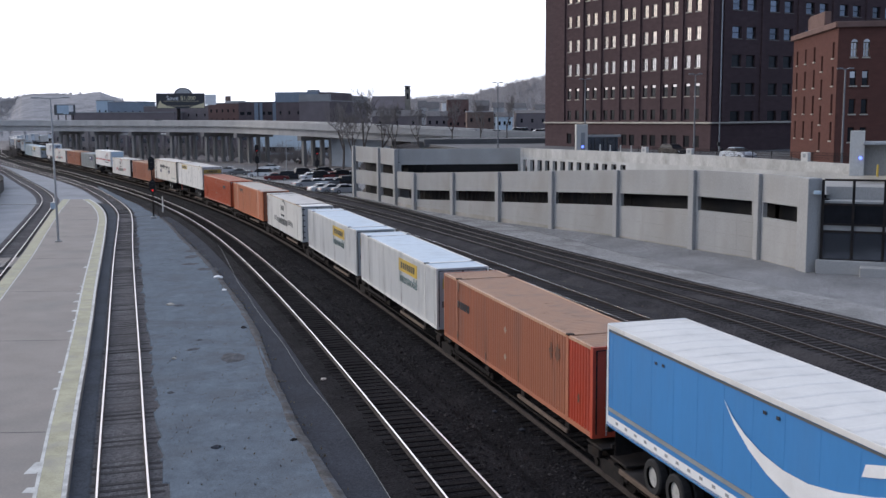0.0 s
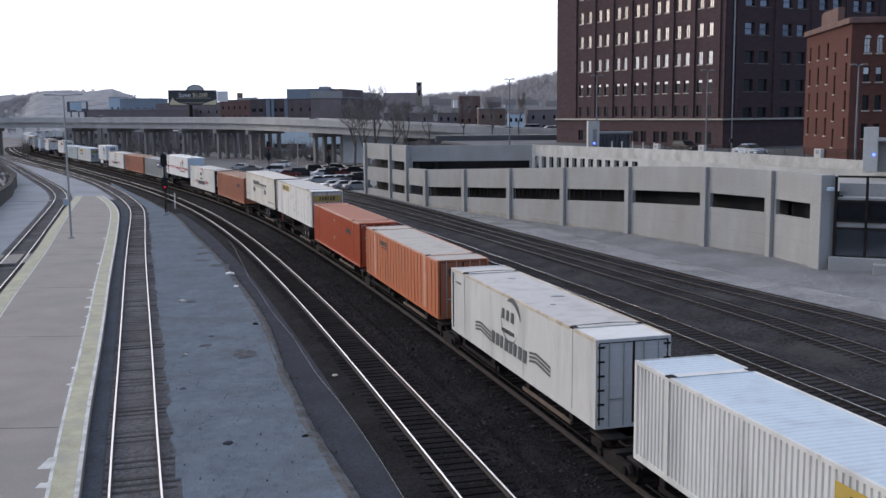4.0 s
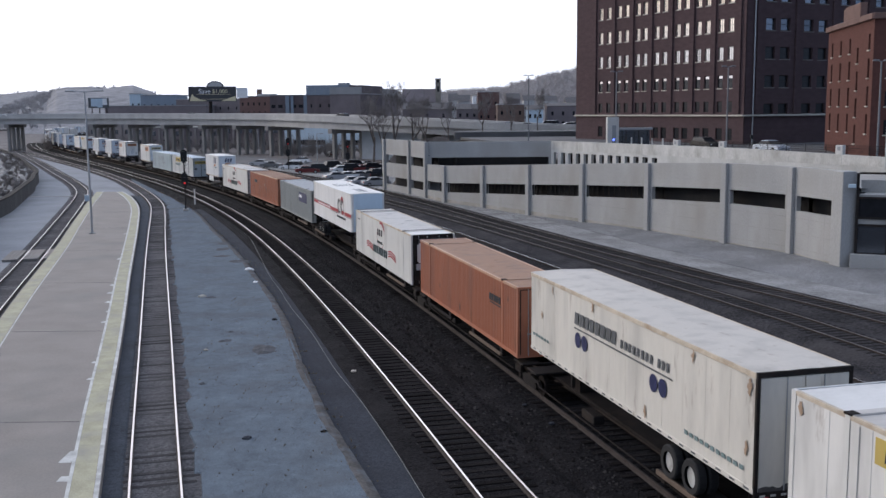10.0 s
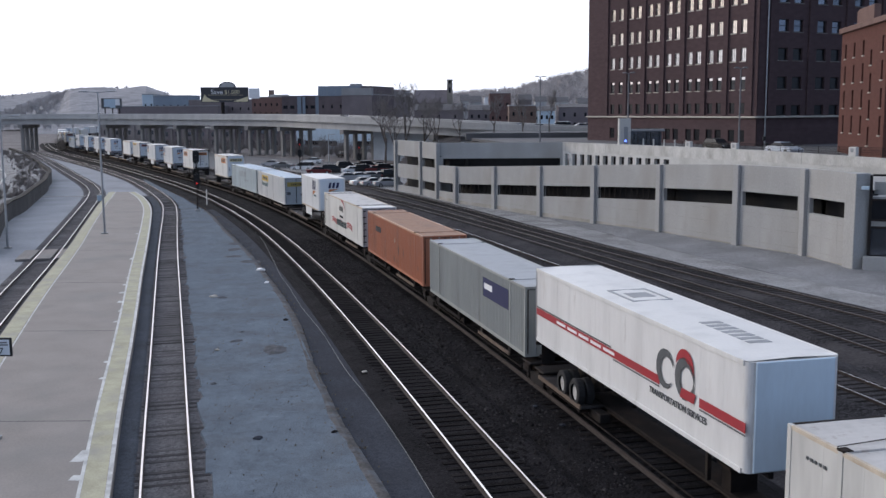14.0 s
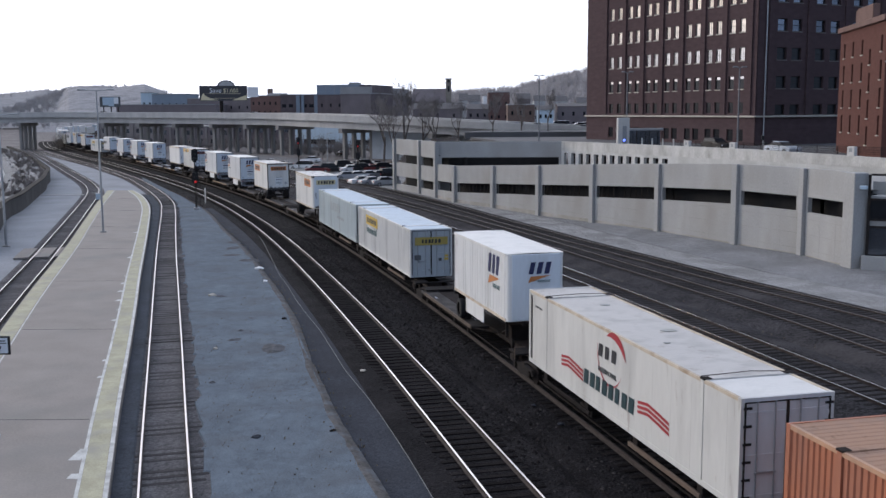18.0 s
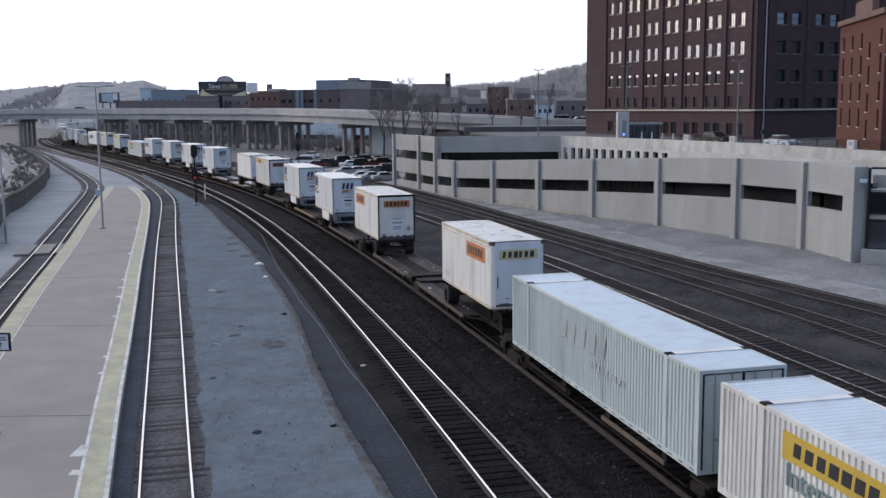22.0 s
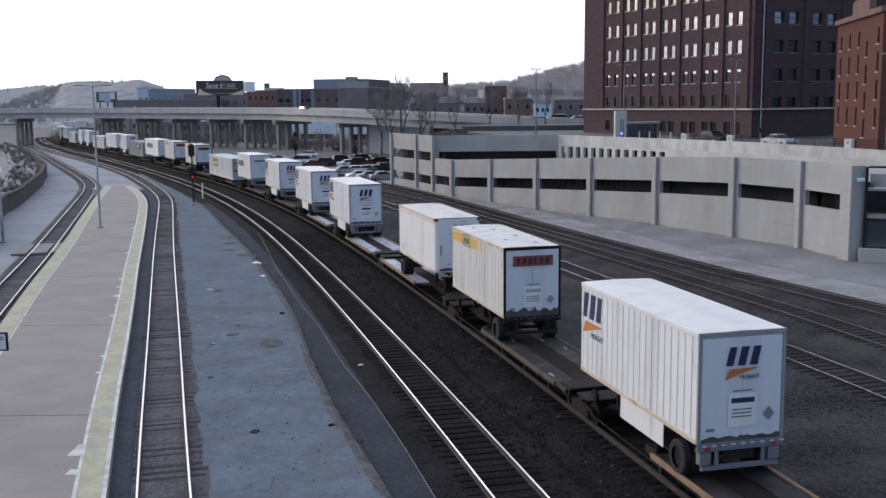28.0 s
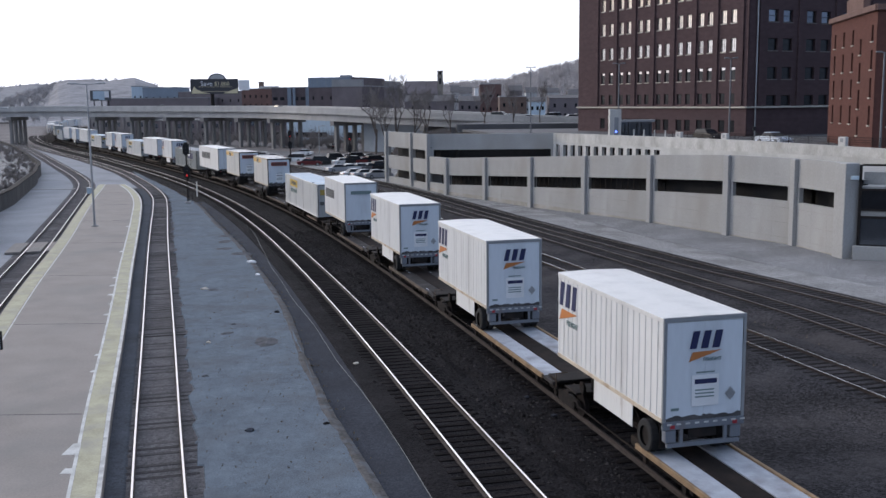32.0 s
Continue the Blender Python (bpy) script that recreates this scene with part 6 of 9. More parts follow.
def spine_car(label, kind):
    """One platform of an articulated flat car, its truck at the near end."""
    c = thing("flat_car", Matrix(), label, "railway wagon", "cars of the train")
    part("spine", soft_box(-0.42, 0.42, -8.5, 8.5, 0.72, 1.0 if kind == "box" else 0.86, 0.03), BROWNSTEEL, c, "dirty brown centre beam")
    if kind == "far":
        part("runway", soft_box(-1.35, 1.35, -8.2, 8.2, 0.6, 0.72, 0.02), DECKDARK, c, "trailer runway")
        part("saddle", soft_box(-0.5, 0.5, -8.0, 8.0, 0.72, 1.18, 0.02), BROWNSTEEL, c, "raised container saddle")
        for k in (-1, 1):
            part("truck_frame", soft_box(k - 0.1, k + 0.1, -10.1, -7.7, 0.2, 0.66, 0.05), BLACKSTEEL, c)
            for q in (-0.88, 0.88):
                part("rail_wheel", tubes(((k * 0.7, -8.9 + q, 0.42), (k * 0.84, -8.9 + q, 0.42), 0.42), n=16), BROWNSTEEL, c)
        return c
    bogie(c, -8.9)
    for x, y, z, w, d, h, mt in ((-0.9, -7.5, 0.45, 0.35, 0.5, 0.3, BLACKSTEEL), (0.75, -7.4, 0.5, 0.4, 0.4, 0.25, BLACKSTEEL), (-1.15, -8.1, 0.62, 0.12, 0.5, 0.28, BROWNSTEEL), (0.2, -9.9, 0.7, 0.5, 0.3, 0.25, BROWNSTEEL), (-0.7, 3.0, 0.42, 0.4, 1.1, 0.32, BLACKSTEEL), (0.7, -2.0, 0.42, 0.35, 0.9, 0.3, BLACKSTEEL)):
        part("brake_gear", soft_box(x - w / 2, x + w / 2, y - d / 2, y + d / 2, z, z + h, 0.03), mt, c, "grimy brake gear")
    part("brake_pipe", tubes(((-1.1, -7.2, 0.5), (-1.1, 7.4, 0.5), 0.03), ((-0.4, -9.4, 0.75), (-0.7, -8.4, 0.5), 0.035), ((0.3, -9.9, 0.6), (0.5, -8.6, 0.45), 0.035), n=6), BROWNSTEEL, c, "rusty brake pipe")
    for y in (-8.0, 8.0):
        part("end_platform", soft_box(-1.2, 1.2, y - 0.55, y + 0.55, 0.92, 1.0, 0.02), BLACKSTEEL, c)
    if kind == "box":
        for y in (-6.1, -2.0, 2.0, 6.1):
            part("cross_arm", soft_box(-1.3, 1.3, y - 0.16, y + 0.16, 0.86, 1.16, 0.02), BROWNSTEEL, c)
        for x in (-1.32, 1.32):
            part("side_sill", soft_box(x - 0.04, x + 0.04, -6.2, -1.6, 0.80, 0.94, 0.01), SILLSTEEL, c, "dusty tan side sill")
            part("side_sill", soft_box(x - 0.04, x + 0.04, 1.6, 6.2, 0.80, 0.94, 0.01), BROWNSTEEL, c)
    elif kind.startswith("spine"):
        sg = 1 if kind == "spine_far" else -1
        y0, y1 = sorted((sg * 3.2, sg * 7.6))
        for k in (-1, 1):
            x0, x1 = sorted((0.45 * k, 1.3 * k))
            part("wheel_platform", soft_box(x0, x1, y0, y1, 0.76, 0.86, 0.01), DECKDARK, c, "plate under the trailer wheels")
            part("platform_edge", soft_box(1.33 * k - 0.04, 1.33 * k + 0.04, y0, y1, 0.76, 0.91, 0.01), SILLSTEEL, c, "worn tan platform edge")
        for y in (y0 + 0.3, y1 - 0.3):
            part("cross_arm", soft_box(-1.3, 1.3, y - 0.12, y + 0.12, 0.58, 0.755, 0.02), BROWNSTEEL, c)
        part("hitch", boxes((-0.4, 0.4, -sg * 5.2 - 0.25, -sg * 5.2 + 0.25, 0.86, 1.5), (-0.5, 0.5, -sg * 5.2 - 0.35, -sg * 5.2 + 0.35, 1.5, 1.58)), BROWNSTEEL, c, "trailer hitch stand")
    else:
        sg = 1 if kind.endswith("_far") else -1      # the end that carries the trailer's wheels
        edge = EDGETAN if kind.startswith("dark") else SIDERAIL
        for k in (-1, 1):
            x0, x1 = sorted((0.45 * k, 1.3 * k))
            for a, b in ((-2.2, 2.596), (2.6, 7.2)):
                ya, yb = sorted((sg * a, sg * b))
                part("runway", soft_box(x0, x1, ya, yb, 0.76, 0.86, 0.01), DECKPAINT if kind.startswith("bright") else DECKDARK, c, "wheel runway plate")
                part("runway_edge", soft_box(1.33 * k - 0.05, 1.33 * k + 0.05, ya, yb, 0.76, 0.93, 0.012), edge, c, "worn runway edge rail")
            if kind.startswith("dark"):
                rnd = random.Random(5 + k)
                for q in range(3):
                    y = sg * rnd.uniform(-1.8, 6.6)
                    x = k * rnd.uniform(0.6, 1.15)
                    part("scuff", boxes((x - 0.035, x + 0.035, y - rnd.uniform(0.1, 0.5), y + 0.1, 0.861, 0.866)), DECKPAINT, c, "pale worn streak on the deck")
            ya, yb = sorted((sg * 7.204, sg * 8.2))
            part("end_plate", soft_box(x0, x1, ya, yb, 0.74, 0.88, 0.01), DECKDARK, c, "dark plate at the wagon end")
            for y in (-1.6, 0.9, 3.8, 6.6):
                part("bracket", boxes((1.3 * k - 0.05, 1.3 * k + 0.05, sg * y - 0.1, sg * y + 0.1, 0.50, 0.76)), BROWNSTEEL, c)
            part("brace", tubes(((1.25 * k, -sg * 2.1, 0.8), (0.42 * k, -sg * 3.6, 0.82), 0.06), n=6), BROWNSTEEL, c, "slanted deck brace")
        for y in (1.2, 5.2):
            part("cross_arm", soft_box(-1.3, 1.3, sg * y - 0.12, sg * y + 0.12, 0.58, 0.755, 0.02), BROWNSTEEL, c)
        yh = -sg * 5.2
        part("hitch", boxes((-0.4, 0.4, yh - 0.25, yh + 0.25, 0.86, 1.5), (-0.5, 0.5, yh - 0.35, yh + 0.35, 1.5, 1.58)), BROWNSTEEL, c, "trailer hitch stand")
        part("hitch_arm", tubes(((-0.3, yh + sg * 1.3, 0.88), (-0.2, yh, 1.45), 0.07), ((0.3, yh + sg * 1.3, 0.88), (0.2, yh, 1.45), 0.07), n=6), BROWNSTEEL, c, "rusty hitch brace")
        part("brake_wheel", tubes(((-1.05, -sg * 7.3, 1.25), (-0.98, -sg * 7.3, 1.25), 0.2), n=14), BROWNSTEEL, c, "rusty hand brake wheel")
        part("brake_stand", boxes((-1.02, -0.9, -sg * 7.3 - 0.06, -sg * 7.3 + 0.06, 0.95, 1.25)), BROWNSTEEL, c)
        part("end_grab", tubes(((-1.25, -8.4, 0.75), (-1.25, -8.4, 1.25), 0.02), ((-1.25, -8.4, 1.25), (-0.8, -8.4, 1.25), 0.02), n=6), SILLSTEEL, c, "rusty grab iron")
    return c


def build_cars():
    kinds = {k: spine_car(lab, k) for k, lab in (("box", "brown spine wagon under a container"), ("dark", "dirty brown wagon with trailer runways"), ("dark_far", "dirty brown wagon with trailer runways"), ("bright", "wagon with pale runways and orange edges"), ("bright_far", "wagon with pale runways and orange edges"), ("far", "dirty brown wagon far back in the train"), ("orange", "wagon with dark runways and orange edges"), ("spine_near", "narrow brown spine wagon under a long trailer"), ("spine_far", "narrow brown spine wagon under a long trailer"))}
    plan = [(1.6, "spine_far"), (19.3, "box"), (36.8, "box"), (54.5, "box"), (73.2, "box"), (91.8, "box"), (109.7, "box"), (127.1, "spine_near"), (144.8, "spine_near"), (162.4, "box"), (180.3, "box"), (198.1, "spine_far"), (215.7, "box"), (233.6, "box"), (251.5, "box"), (270.0, "dark_far"), (288.6, "box"), (306.3, "box"), (324.1, "dark_far"), (342.0, "dark"), (359.8, "dark"), (377.3, "orange"), (394.9, "dark"), (412.5, "bright_far"), (430.3, "bright"), (448.0, "bright"), (465.8, "dark"), (483.6, "dark"), (501.6, "box"), (519.6, "dark"), (537.5, "dark"), (555.5, "dark"), (573.6, "box"), (591.6, "dark"), (609.6, "dark")]
    plan += [(627.6 + 18 * k, "far") for k in range(18)]
    out, used = [], set()
    for s, k in plan:
        if k in used:
            out.append((s, copy_thing(kinds[k], Matrix())))
        else:
            used.add(k)
            out.append((s, kinds[k]))
    return out


# ---- parking garage beside the tracks ----
# foot of its wall from far to near; ramp parapet rises towards the near end
GARAGE_TOP = [7.06, 7.06, 7.06, 4.3, 4.72, 5.2, 5.72, 6.2, 6.66, 6.68, 6.7]


PARAPET = material("stained pale parapet panel", (0.47, 0.46, 0.435), 0.9, vary=0.22, scale=0.9, bump=0.2, fine=9, dirt=(0.27, 0.255, 0.225), dirt_amount=0.8, dirt_scale=0.7, stretch=(1, 1, 0.5), per_object=0.09)
STAIN = material("damp-stained concrete", (0.30, 0.285, 0.25), 0.92, vary=0.3, scale=0.8, bump=0.2, fine=12, dirt=(0.385, 0.378, 0.366), dirt_amount=0.9, dirt_scale=0.5)


def garage():
    g = thing("parking_garage", Matrix(), "grey precast concrete parking garage with long slot openings", "parking garage")
    pts = [(-7.1, 149.2), (-3.3, 140.5), (-1.0, 134.0), (1.35, 127.2), (5.8, 119.7), (10.35, 111.2), (14.95, 102.4), (19.7, 93.6), (24.0, 83.8), (27.25, 77.2), (28.5, 71.0)]
    tops = GARAGE_TOP
    for k in range(len(pts) - 1):
        a, b = pts[k], pts[k + 1]
        m, w = facing(a, b, -0.35)
        ta, tb = (tops[k], tops[k + 1]) if k != 2 else (4.15, 4.3)
        if k < 2:
            ta = tb = 7.06
        holes = []
        e = 0.55 if w > 5 else 0.4
        if k < 2:
            holes = [(e, w - e, 4.05, 5.25), (e, w - e, 0.95, 2.1)]
        else:
            mid = (ta + tb) / 2 + 0.35
            holes = [(e, w - e * (1.0 if k < 8 else 1.4), mid - 3.3, mid - 2.15)]
        bm = facade(w, max(ta, tb) + 0.35, holes, 0.35, back=True)
        for v in bm.verts:            # the parapet and its slot follow the ramp
            if k >= 2 and v.co.z > 0.01:
                f = v.co.x / w
                v.co.z += (ta + (tb - ta) * f) - (max(ta, tb) if v.co.z > mid else (ta + tb) / 2)
        wall = part("wall_panel", bm, CONCRETE, g, m=m)
        part("pilaster", soft_box(-0.32, 0.32, -0.32, 0.0, 0.0, (tops[k] if k != 2 else 7.06) + 0.33, 0.03), CONCRETE, wall, m=pose(0.0, 0, 0))
        z = 0.9
        while z < (0.5 if k < 2 else (ta + tb) / 2 - 3.2):
            part("joint_line", boxes((0.35, w - 0.35, -0.006, 0.004, z, z + 0.03)), CONCRETE_DARK, wall, "narrow panel joint")
            z += 1.15
        if k in (3, 4, 5, 6):
            tagged(part("grille", boxes(*[(x, x + 0.05, 0.12, 0.2, mid - 3.35 + (tb - ta) * (x / w - 0.5), mid - 2.1 + (tb - ta) * (x / w - 0.5)) for x in np.arange(e, w - e, 0.85)]), BLACKSTEEL, wall, "dark upright bars in the slot"), kind="stuff")
        if k >= 2:
            for f in (0.36, 0.68):
                part("joint_line", boxes((w * f, w * f + 0.025, -0.006, 0.004, 0.1, mid - 3.45)), CONCRETE_DARK, wall, "narrow panel joint")
            part("base_stain", boxes((0.35, w - 0.35, -0.005, 0.004, 0.0, 0.5)), STAIN, wall, "stained foot of the wall")
        # black sheets behind the slots, painted as the unlit bay
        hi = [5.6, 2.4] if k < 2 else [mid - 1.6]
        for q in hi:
            part("inner_backing", boxes((0.0, w, 1.7, 1.8, q - 2.6, q), (0.0, w, 0.36, 1.8, q, q + 0.1)), DARK, wall, "black sheet painted as the unlit inside")
    m, w = facing(pts[-2], pts[-1], -0.35)
    part("corner_pier", soft_box(-0.8, 0.5, -0.3, 0.8, 0.0, 7.05, 0.04), CONCRETE, g, m=m @ pose(w, 0, 0))
    # decks inside, dark through the slots
    inner = [(p[0] + 0.5, p[1] + 0.25) for p in pts]
    back = [(31.5, 103), (26.0, 113), (19.0, 126), (15.0, 134.5), (-1.0, 139), (-4, 147)]
    part("ground_deck", slab(inner[2:] + [(36.0, 84.0)] + back[:4], -0.3, -0.1), CONCRETE_DARK, g)
    ramp = sheet([[(pts[k][0] + 0.3, pts[k][1] + 0.15, tops[k] - 1.25 if k > 2 else 3.0), (pts[k][0] + 13.0, pts[k][1] + 6.4, tops[k] - 1.25 if k > 2 else 3.0)] for k in range(2, len(pts))])
    part("ramp_deck", ramp, CONCRETE_DARK, g, "sloping parking deck")
    # added black sheet: the deck's inner shade is in its colour
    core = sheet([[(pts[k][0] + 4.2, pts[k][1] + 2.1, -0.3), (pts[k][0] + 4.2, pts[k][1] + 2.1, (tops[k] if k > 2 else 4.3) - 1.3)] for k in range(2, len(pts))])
    part("inner_backing", core, DARK, g, "black sheet standing for unlit depth")
    part("inner_backing", boxes((0.6, 16.6, 4.2, 4.4, 0, 6.6)), DARK, g, m=facing(pts[0], pts[2], -0.3)[0])
    part("top_deck", slab([(-6.3, 149.1), (-2.7, 140.8), (-0.5, 134.3), (2.4, 137.6), (15.0, 135.0), (14.0, 143.0), (-2, 153)], 5.7, 6.0), CONCRETE_DARK, g)
    # closed head of the ramp with its long dark opening
    m, w = facing((-1.1, 134.2), (15.6, 133.6), 0)
    part("head_wall", facade(w, 7.06, [(0.8, w - 0.6, 3.7, 5.0)], 0.35, True), CONCRETE, g, "grey wall with one long dark opening", m=m)
    # black backing paints the long opening dark
    part("inner_backing", boxes((0.5, w - 0.3, 2.2, 2.3, 2.5, 6.2)), DARK, g, m=m)
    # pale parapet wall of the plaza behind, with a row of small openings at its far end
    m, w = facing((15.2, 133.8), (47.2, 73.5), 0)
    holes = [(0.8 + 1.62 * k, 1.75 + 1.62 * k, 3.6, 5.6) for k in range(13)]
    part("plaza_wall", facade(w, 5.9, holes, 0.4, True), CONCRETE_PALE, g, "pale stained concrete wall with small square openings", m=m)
    # same black backing behind the small openings
    part("inner_backing", boxes((0, 23, 1.6, 1.7, 2.5, 6.3)), DARK, g, m=m)
    sink = lambda x: float(np.interp(x / w, [0, 0.3, 0.5, 0.68, 0.9, 1], [7.05, 7.08, 7.05, 6.84, 6.62, 6.55]))
    xs = np.linspace(0, w, 23)
    for a, b in zip(xs, xs[1:]):
        bm = boxes((a + 0.012, b - 0.012, -0.03, 0.43, 5.9, 7.0))
        for v in bm.verts:
            if v.co.z > 6.5:
                v.co.z = sink(v.co.x)
        part("parapet_panel", bm, PARAPET, g, m=m)
    # glazed stair hall at the near end
    m, w = facing((29.3, 70.3), (37.5, 66.4), 0)
    for x in (0.0, 2.0, 4.0, 6.0, 8.0):
        part("mullion", boxes((x - 0.09, x + 0.09, 0.0, 0.2, 1.0, 6.6)), BLACKSTEEL, g, "dark steel frame post", m=m)
    for z in (1.0, 3.0, 3.5, 4.9, 6.6):
        part("transom", boxes((0.09, w, 0.02, 0.18, z - 0.07, z + 0.07)), BLACKSTEEL, g, "dark steel frame bar", m=m)
    part("pane", boxes((0.1, w, 0.09, 0.11, 1.0, 3.0)), GLASSHALL, g, "grey-blue glass", m=m)
    part("pane", boxes((0.1, w, 0.09, 0.11, 3.5, 4.9)), GLASSDARK, g, "dark glass", m=m)
    part("inner_backing", boxes((0.1, w, 2.2, 2.3, -0.2, 6.0)), CONCRETE, g, m=m)
    part("slab_edge", boxes((0.1, w, 0.4, 2.2, 4.9, 5.1)), CONCRETE, g, m=m)
    part("slab_edge", boxes((0.1, w, 0.19, 2.2, 3.0, 3.5)), CONCRETE, g, m=m)
    part("hall_base", soft_box(-0.3, w, -0.5, 0.0, -0.35, 1.0, 0.03), CONCRETE, g, m=m)
    part("hall_base", soft_box(2.6, w, -1.6, -0.5, -0.35, 0.75, 0.05), CONCRETE, g, "low concrete block", m=m)
    part("corner_lamp", soft_box(-0.6, -0.1, -0.5, -0.1, 5.6, 5.85, 0.03), PALEBLUE, g, "small pale wall lamp", m=m)
    return g


garage()
# plaza and street level behind the garage, six metres up
tagged(part("plaza", slab([(16.2, 134.0), (47.8, 73.9), (140, 90), (140, 196), (5, 196), (14.5, 143.5)], 5.6, 6.0), ASPHALT), "raised asphalt street behind the parapet", "plaza", kind="structure")
tagged(part("upper_street", slab([(4, 196.1), (140, 196.1), (140, 240), (20, 240), (4, 200)], 5.6, 6.95), ASPHALT), "asphalt street a step above the plaza", "street", kind="structure")

# ---- brick buildings ----
def window(parent, m, w, h, glass, sill=True, rungs=1, frame_mat=None, deep=0.36, sill_mat=STONE):
    xs = [0.06, w / 2 - 0.025, w / 2 + 0.025, w - 0.06] if glass is GLASS else [0.06, w - 0.06]
    zs = [0.07] + [h * k / (rungs + 1) + d for k in range(1, rungs + 1) for d in (-0.03, 0.03)] + [h - 0.07]
    lights = [(xs[a], xs[a + 1], zs[b], zs[b + 1]) for a in range(0, len(xs), 2) for b in range(0, len(zs), 2)]
    f = part("window", facade(w, h, lights, 0.06), frame_mat or (STONE if glass is GLASS else BLACKSTEEL), parent, m=m)
    part("pane", boxes((0.03, w - 0.03, 0.03, 0.045, 0.03, h - 0.03)), glass, f)
    if sill:
        part("sill", boxes((-0.08, w + 0.08, -deep - 0.04, 0.0, -0.14, 0.0)), sill_mat, f)
    return f


def brown_block():
    b = thing("brick_warehouse", Matrix(), "tall brown brick warehouse with pairs of bright windows", "brick building")
    z0, floors, fh = 6.0, 10, 3.78
    m, w = facing((25.0, 180.4), (43.5, 144.1), z0)
    pair = [(7.2, 9.4), (12.15, 14.1), (17.0, 18.8), (21.7, 23.6), (26.6, 28.5), (31.2, 33.1), (35.9, 37.9)]
    holes = []
    for k in range(floors):
        for c0, c1 in pair:
            for c in (c0, c1):
                za, zb = ((0.5, 2.2), (4.5, 6.05))[k] if k < 2 else (7.9 + 3.97 * (k - 2), 9.75 + 3.97 * (k - 2))
                wide = 0.62 if k else 0.75
                holes.append((c - wide, c + wide - 0.18, za, zb))
    wall = part("wall", facade(w, floors * fh + 2.5, holes, 0.4), BRICK_BROWN, b, m=m)
    for i, (x0, x1, za, zb) in enumerate(holes):
        k = i // 14
        # bright glass on upper rows only: the mirrored sky is set by row
        f = window(wall, pose(x0, 0.15, za), x1 - x0, zb - za, GLASS if k >= 3 else GLASSDARK, k > 1, deep=0.2)
        # bright strip painted in as sky mirrored above the opposite roofs
        if k == 2:
            part("upper_pane", boxes((0.03, x1 - x0 - 0.03, 0.02, 0.028, 1.4, zb - za - 0.08)), GLASS, f, "bright strip set in as mirrored sky")
    for x in (5.6, 10.8, 15.6, 20.3, 25.1, 29.9, 34.5, 39.6):
        part("pilaster", boxes((x - 0.35, x + 0.35, -0.25, 0, 4.3, floors * fh + 2)), BRICK_BROWN, wall)
    part("string_course", soft_box(-0.15, w + 0.15, -0.35, 0, 3.9, 4.15, 0.03), STONE, wall, "pale stone string course")
    m2, w2 = facing((43.5, 144.1), (43.5 + 0.892 * 46, 144.1 + 0.4545 * 46), z0)
    cols = [(4.6, 7.4), (11.95, 14.85), (19.3, 22.2), (26.6, 29.5), (34.0, 36.9)]
    holes = [(c - 0.92, c + 0.92, 3.98 * k + (0.25 if k == 1 else 0.0), 3.98 * k + 1.7) for k in range(1, floors) for pr in cols for c in pr]
    wall2 = part("wall", facade(w2, floors * fh + 2.5, holes, 0.4), BRICK_BROWN, b, m=m2)
    for i, (x0, x1, za, zb) in enumerate(holes):
        # glass choice by height paints in which rows mirror the sky
        window(wall2, pose(x0, 0.32, za), x1 - x0, zb - za, GLASSBLUE if za > 15 else GLASSDARK, sill_mat=SHADESILL)
    for x in (2.3, 9.7, 17.05, 24.4, 31.8):
        part("pilaster", boxes((x - 0.4, x + 0.4, -0.25, 0, 4.3, floors * fh + 2)), BRICK_BROWN, wall2)
    part("string_course", soft_box(-0.15, w2, -0.35, 0, 3.9, 4.15, 0.03), STONE, wall2, "pale stone string course")
    part("downpipe", tubes(((1.5, -0.2, 0), (1.5, -0.2, 42), 0.1), n=8), STEEL, wall2)
    # added black filler: darkness of the rooms put into its colour
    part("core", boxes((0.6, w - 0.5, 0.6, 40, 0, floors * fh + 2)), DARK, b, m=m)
    part("roof", boxes((0, w, 0, 44, floors * fh + 2.0, floors * fh + 2.3)), BRICK_BROWN, b, m=m)
    return b


BRICKCAP = material("worn brown brick", (0.15, 0.095, 0.082), 0.9, vary=0.25, scale=0.9, bump=0.4, fine=14, dirt=(0.11, 0.07, 0.062), dirt_amount=0.6, dirt_scale=0.3)


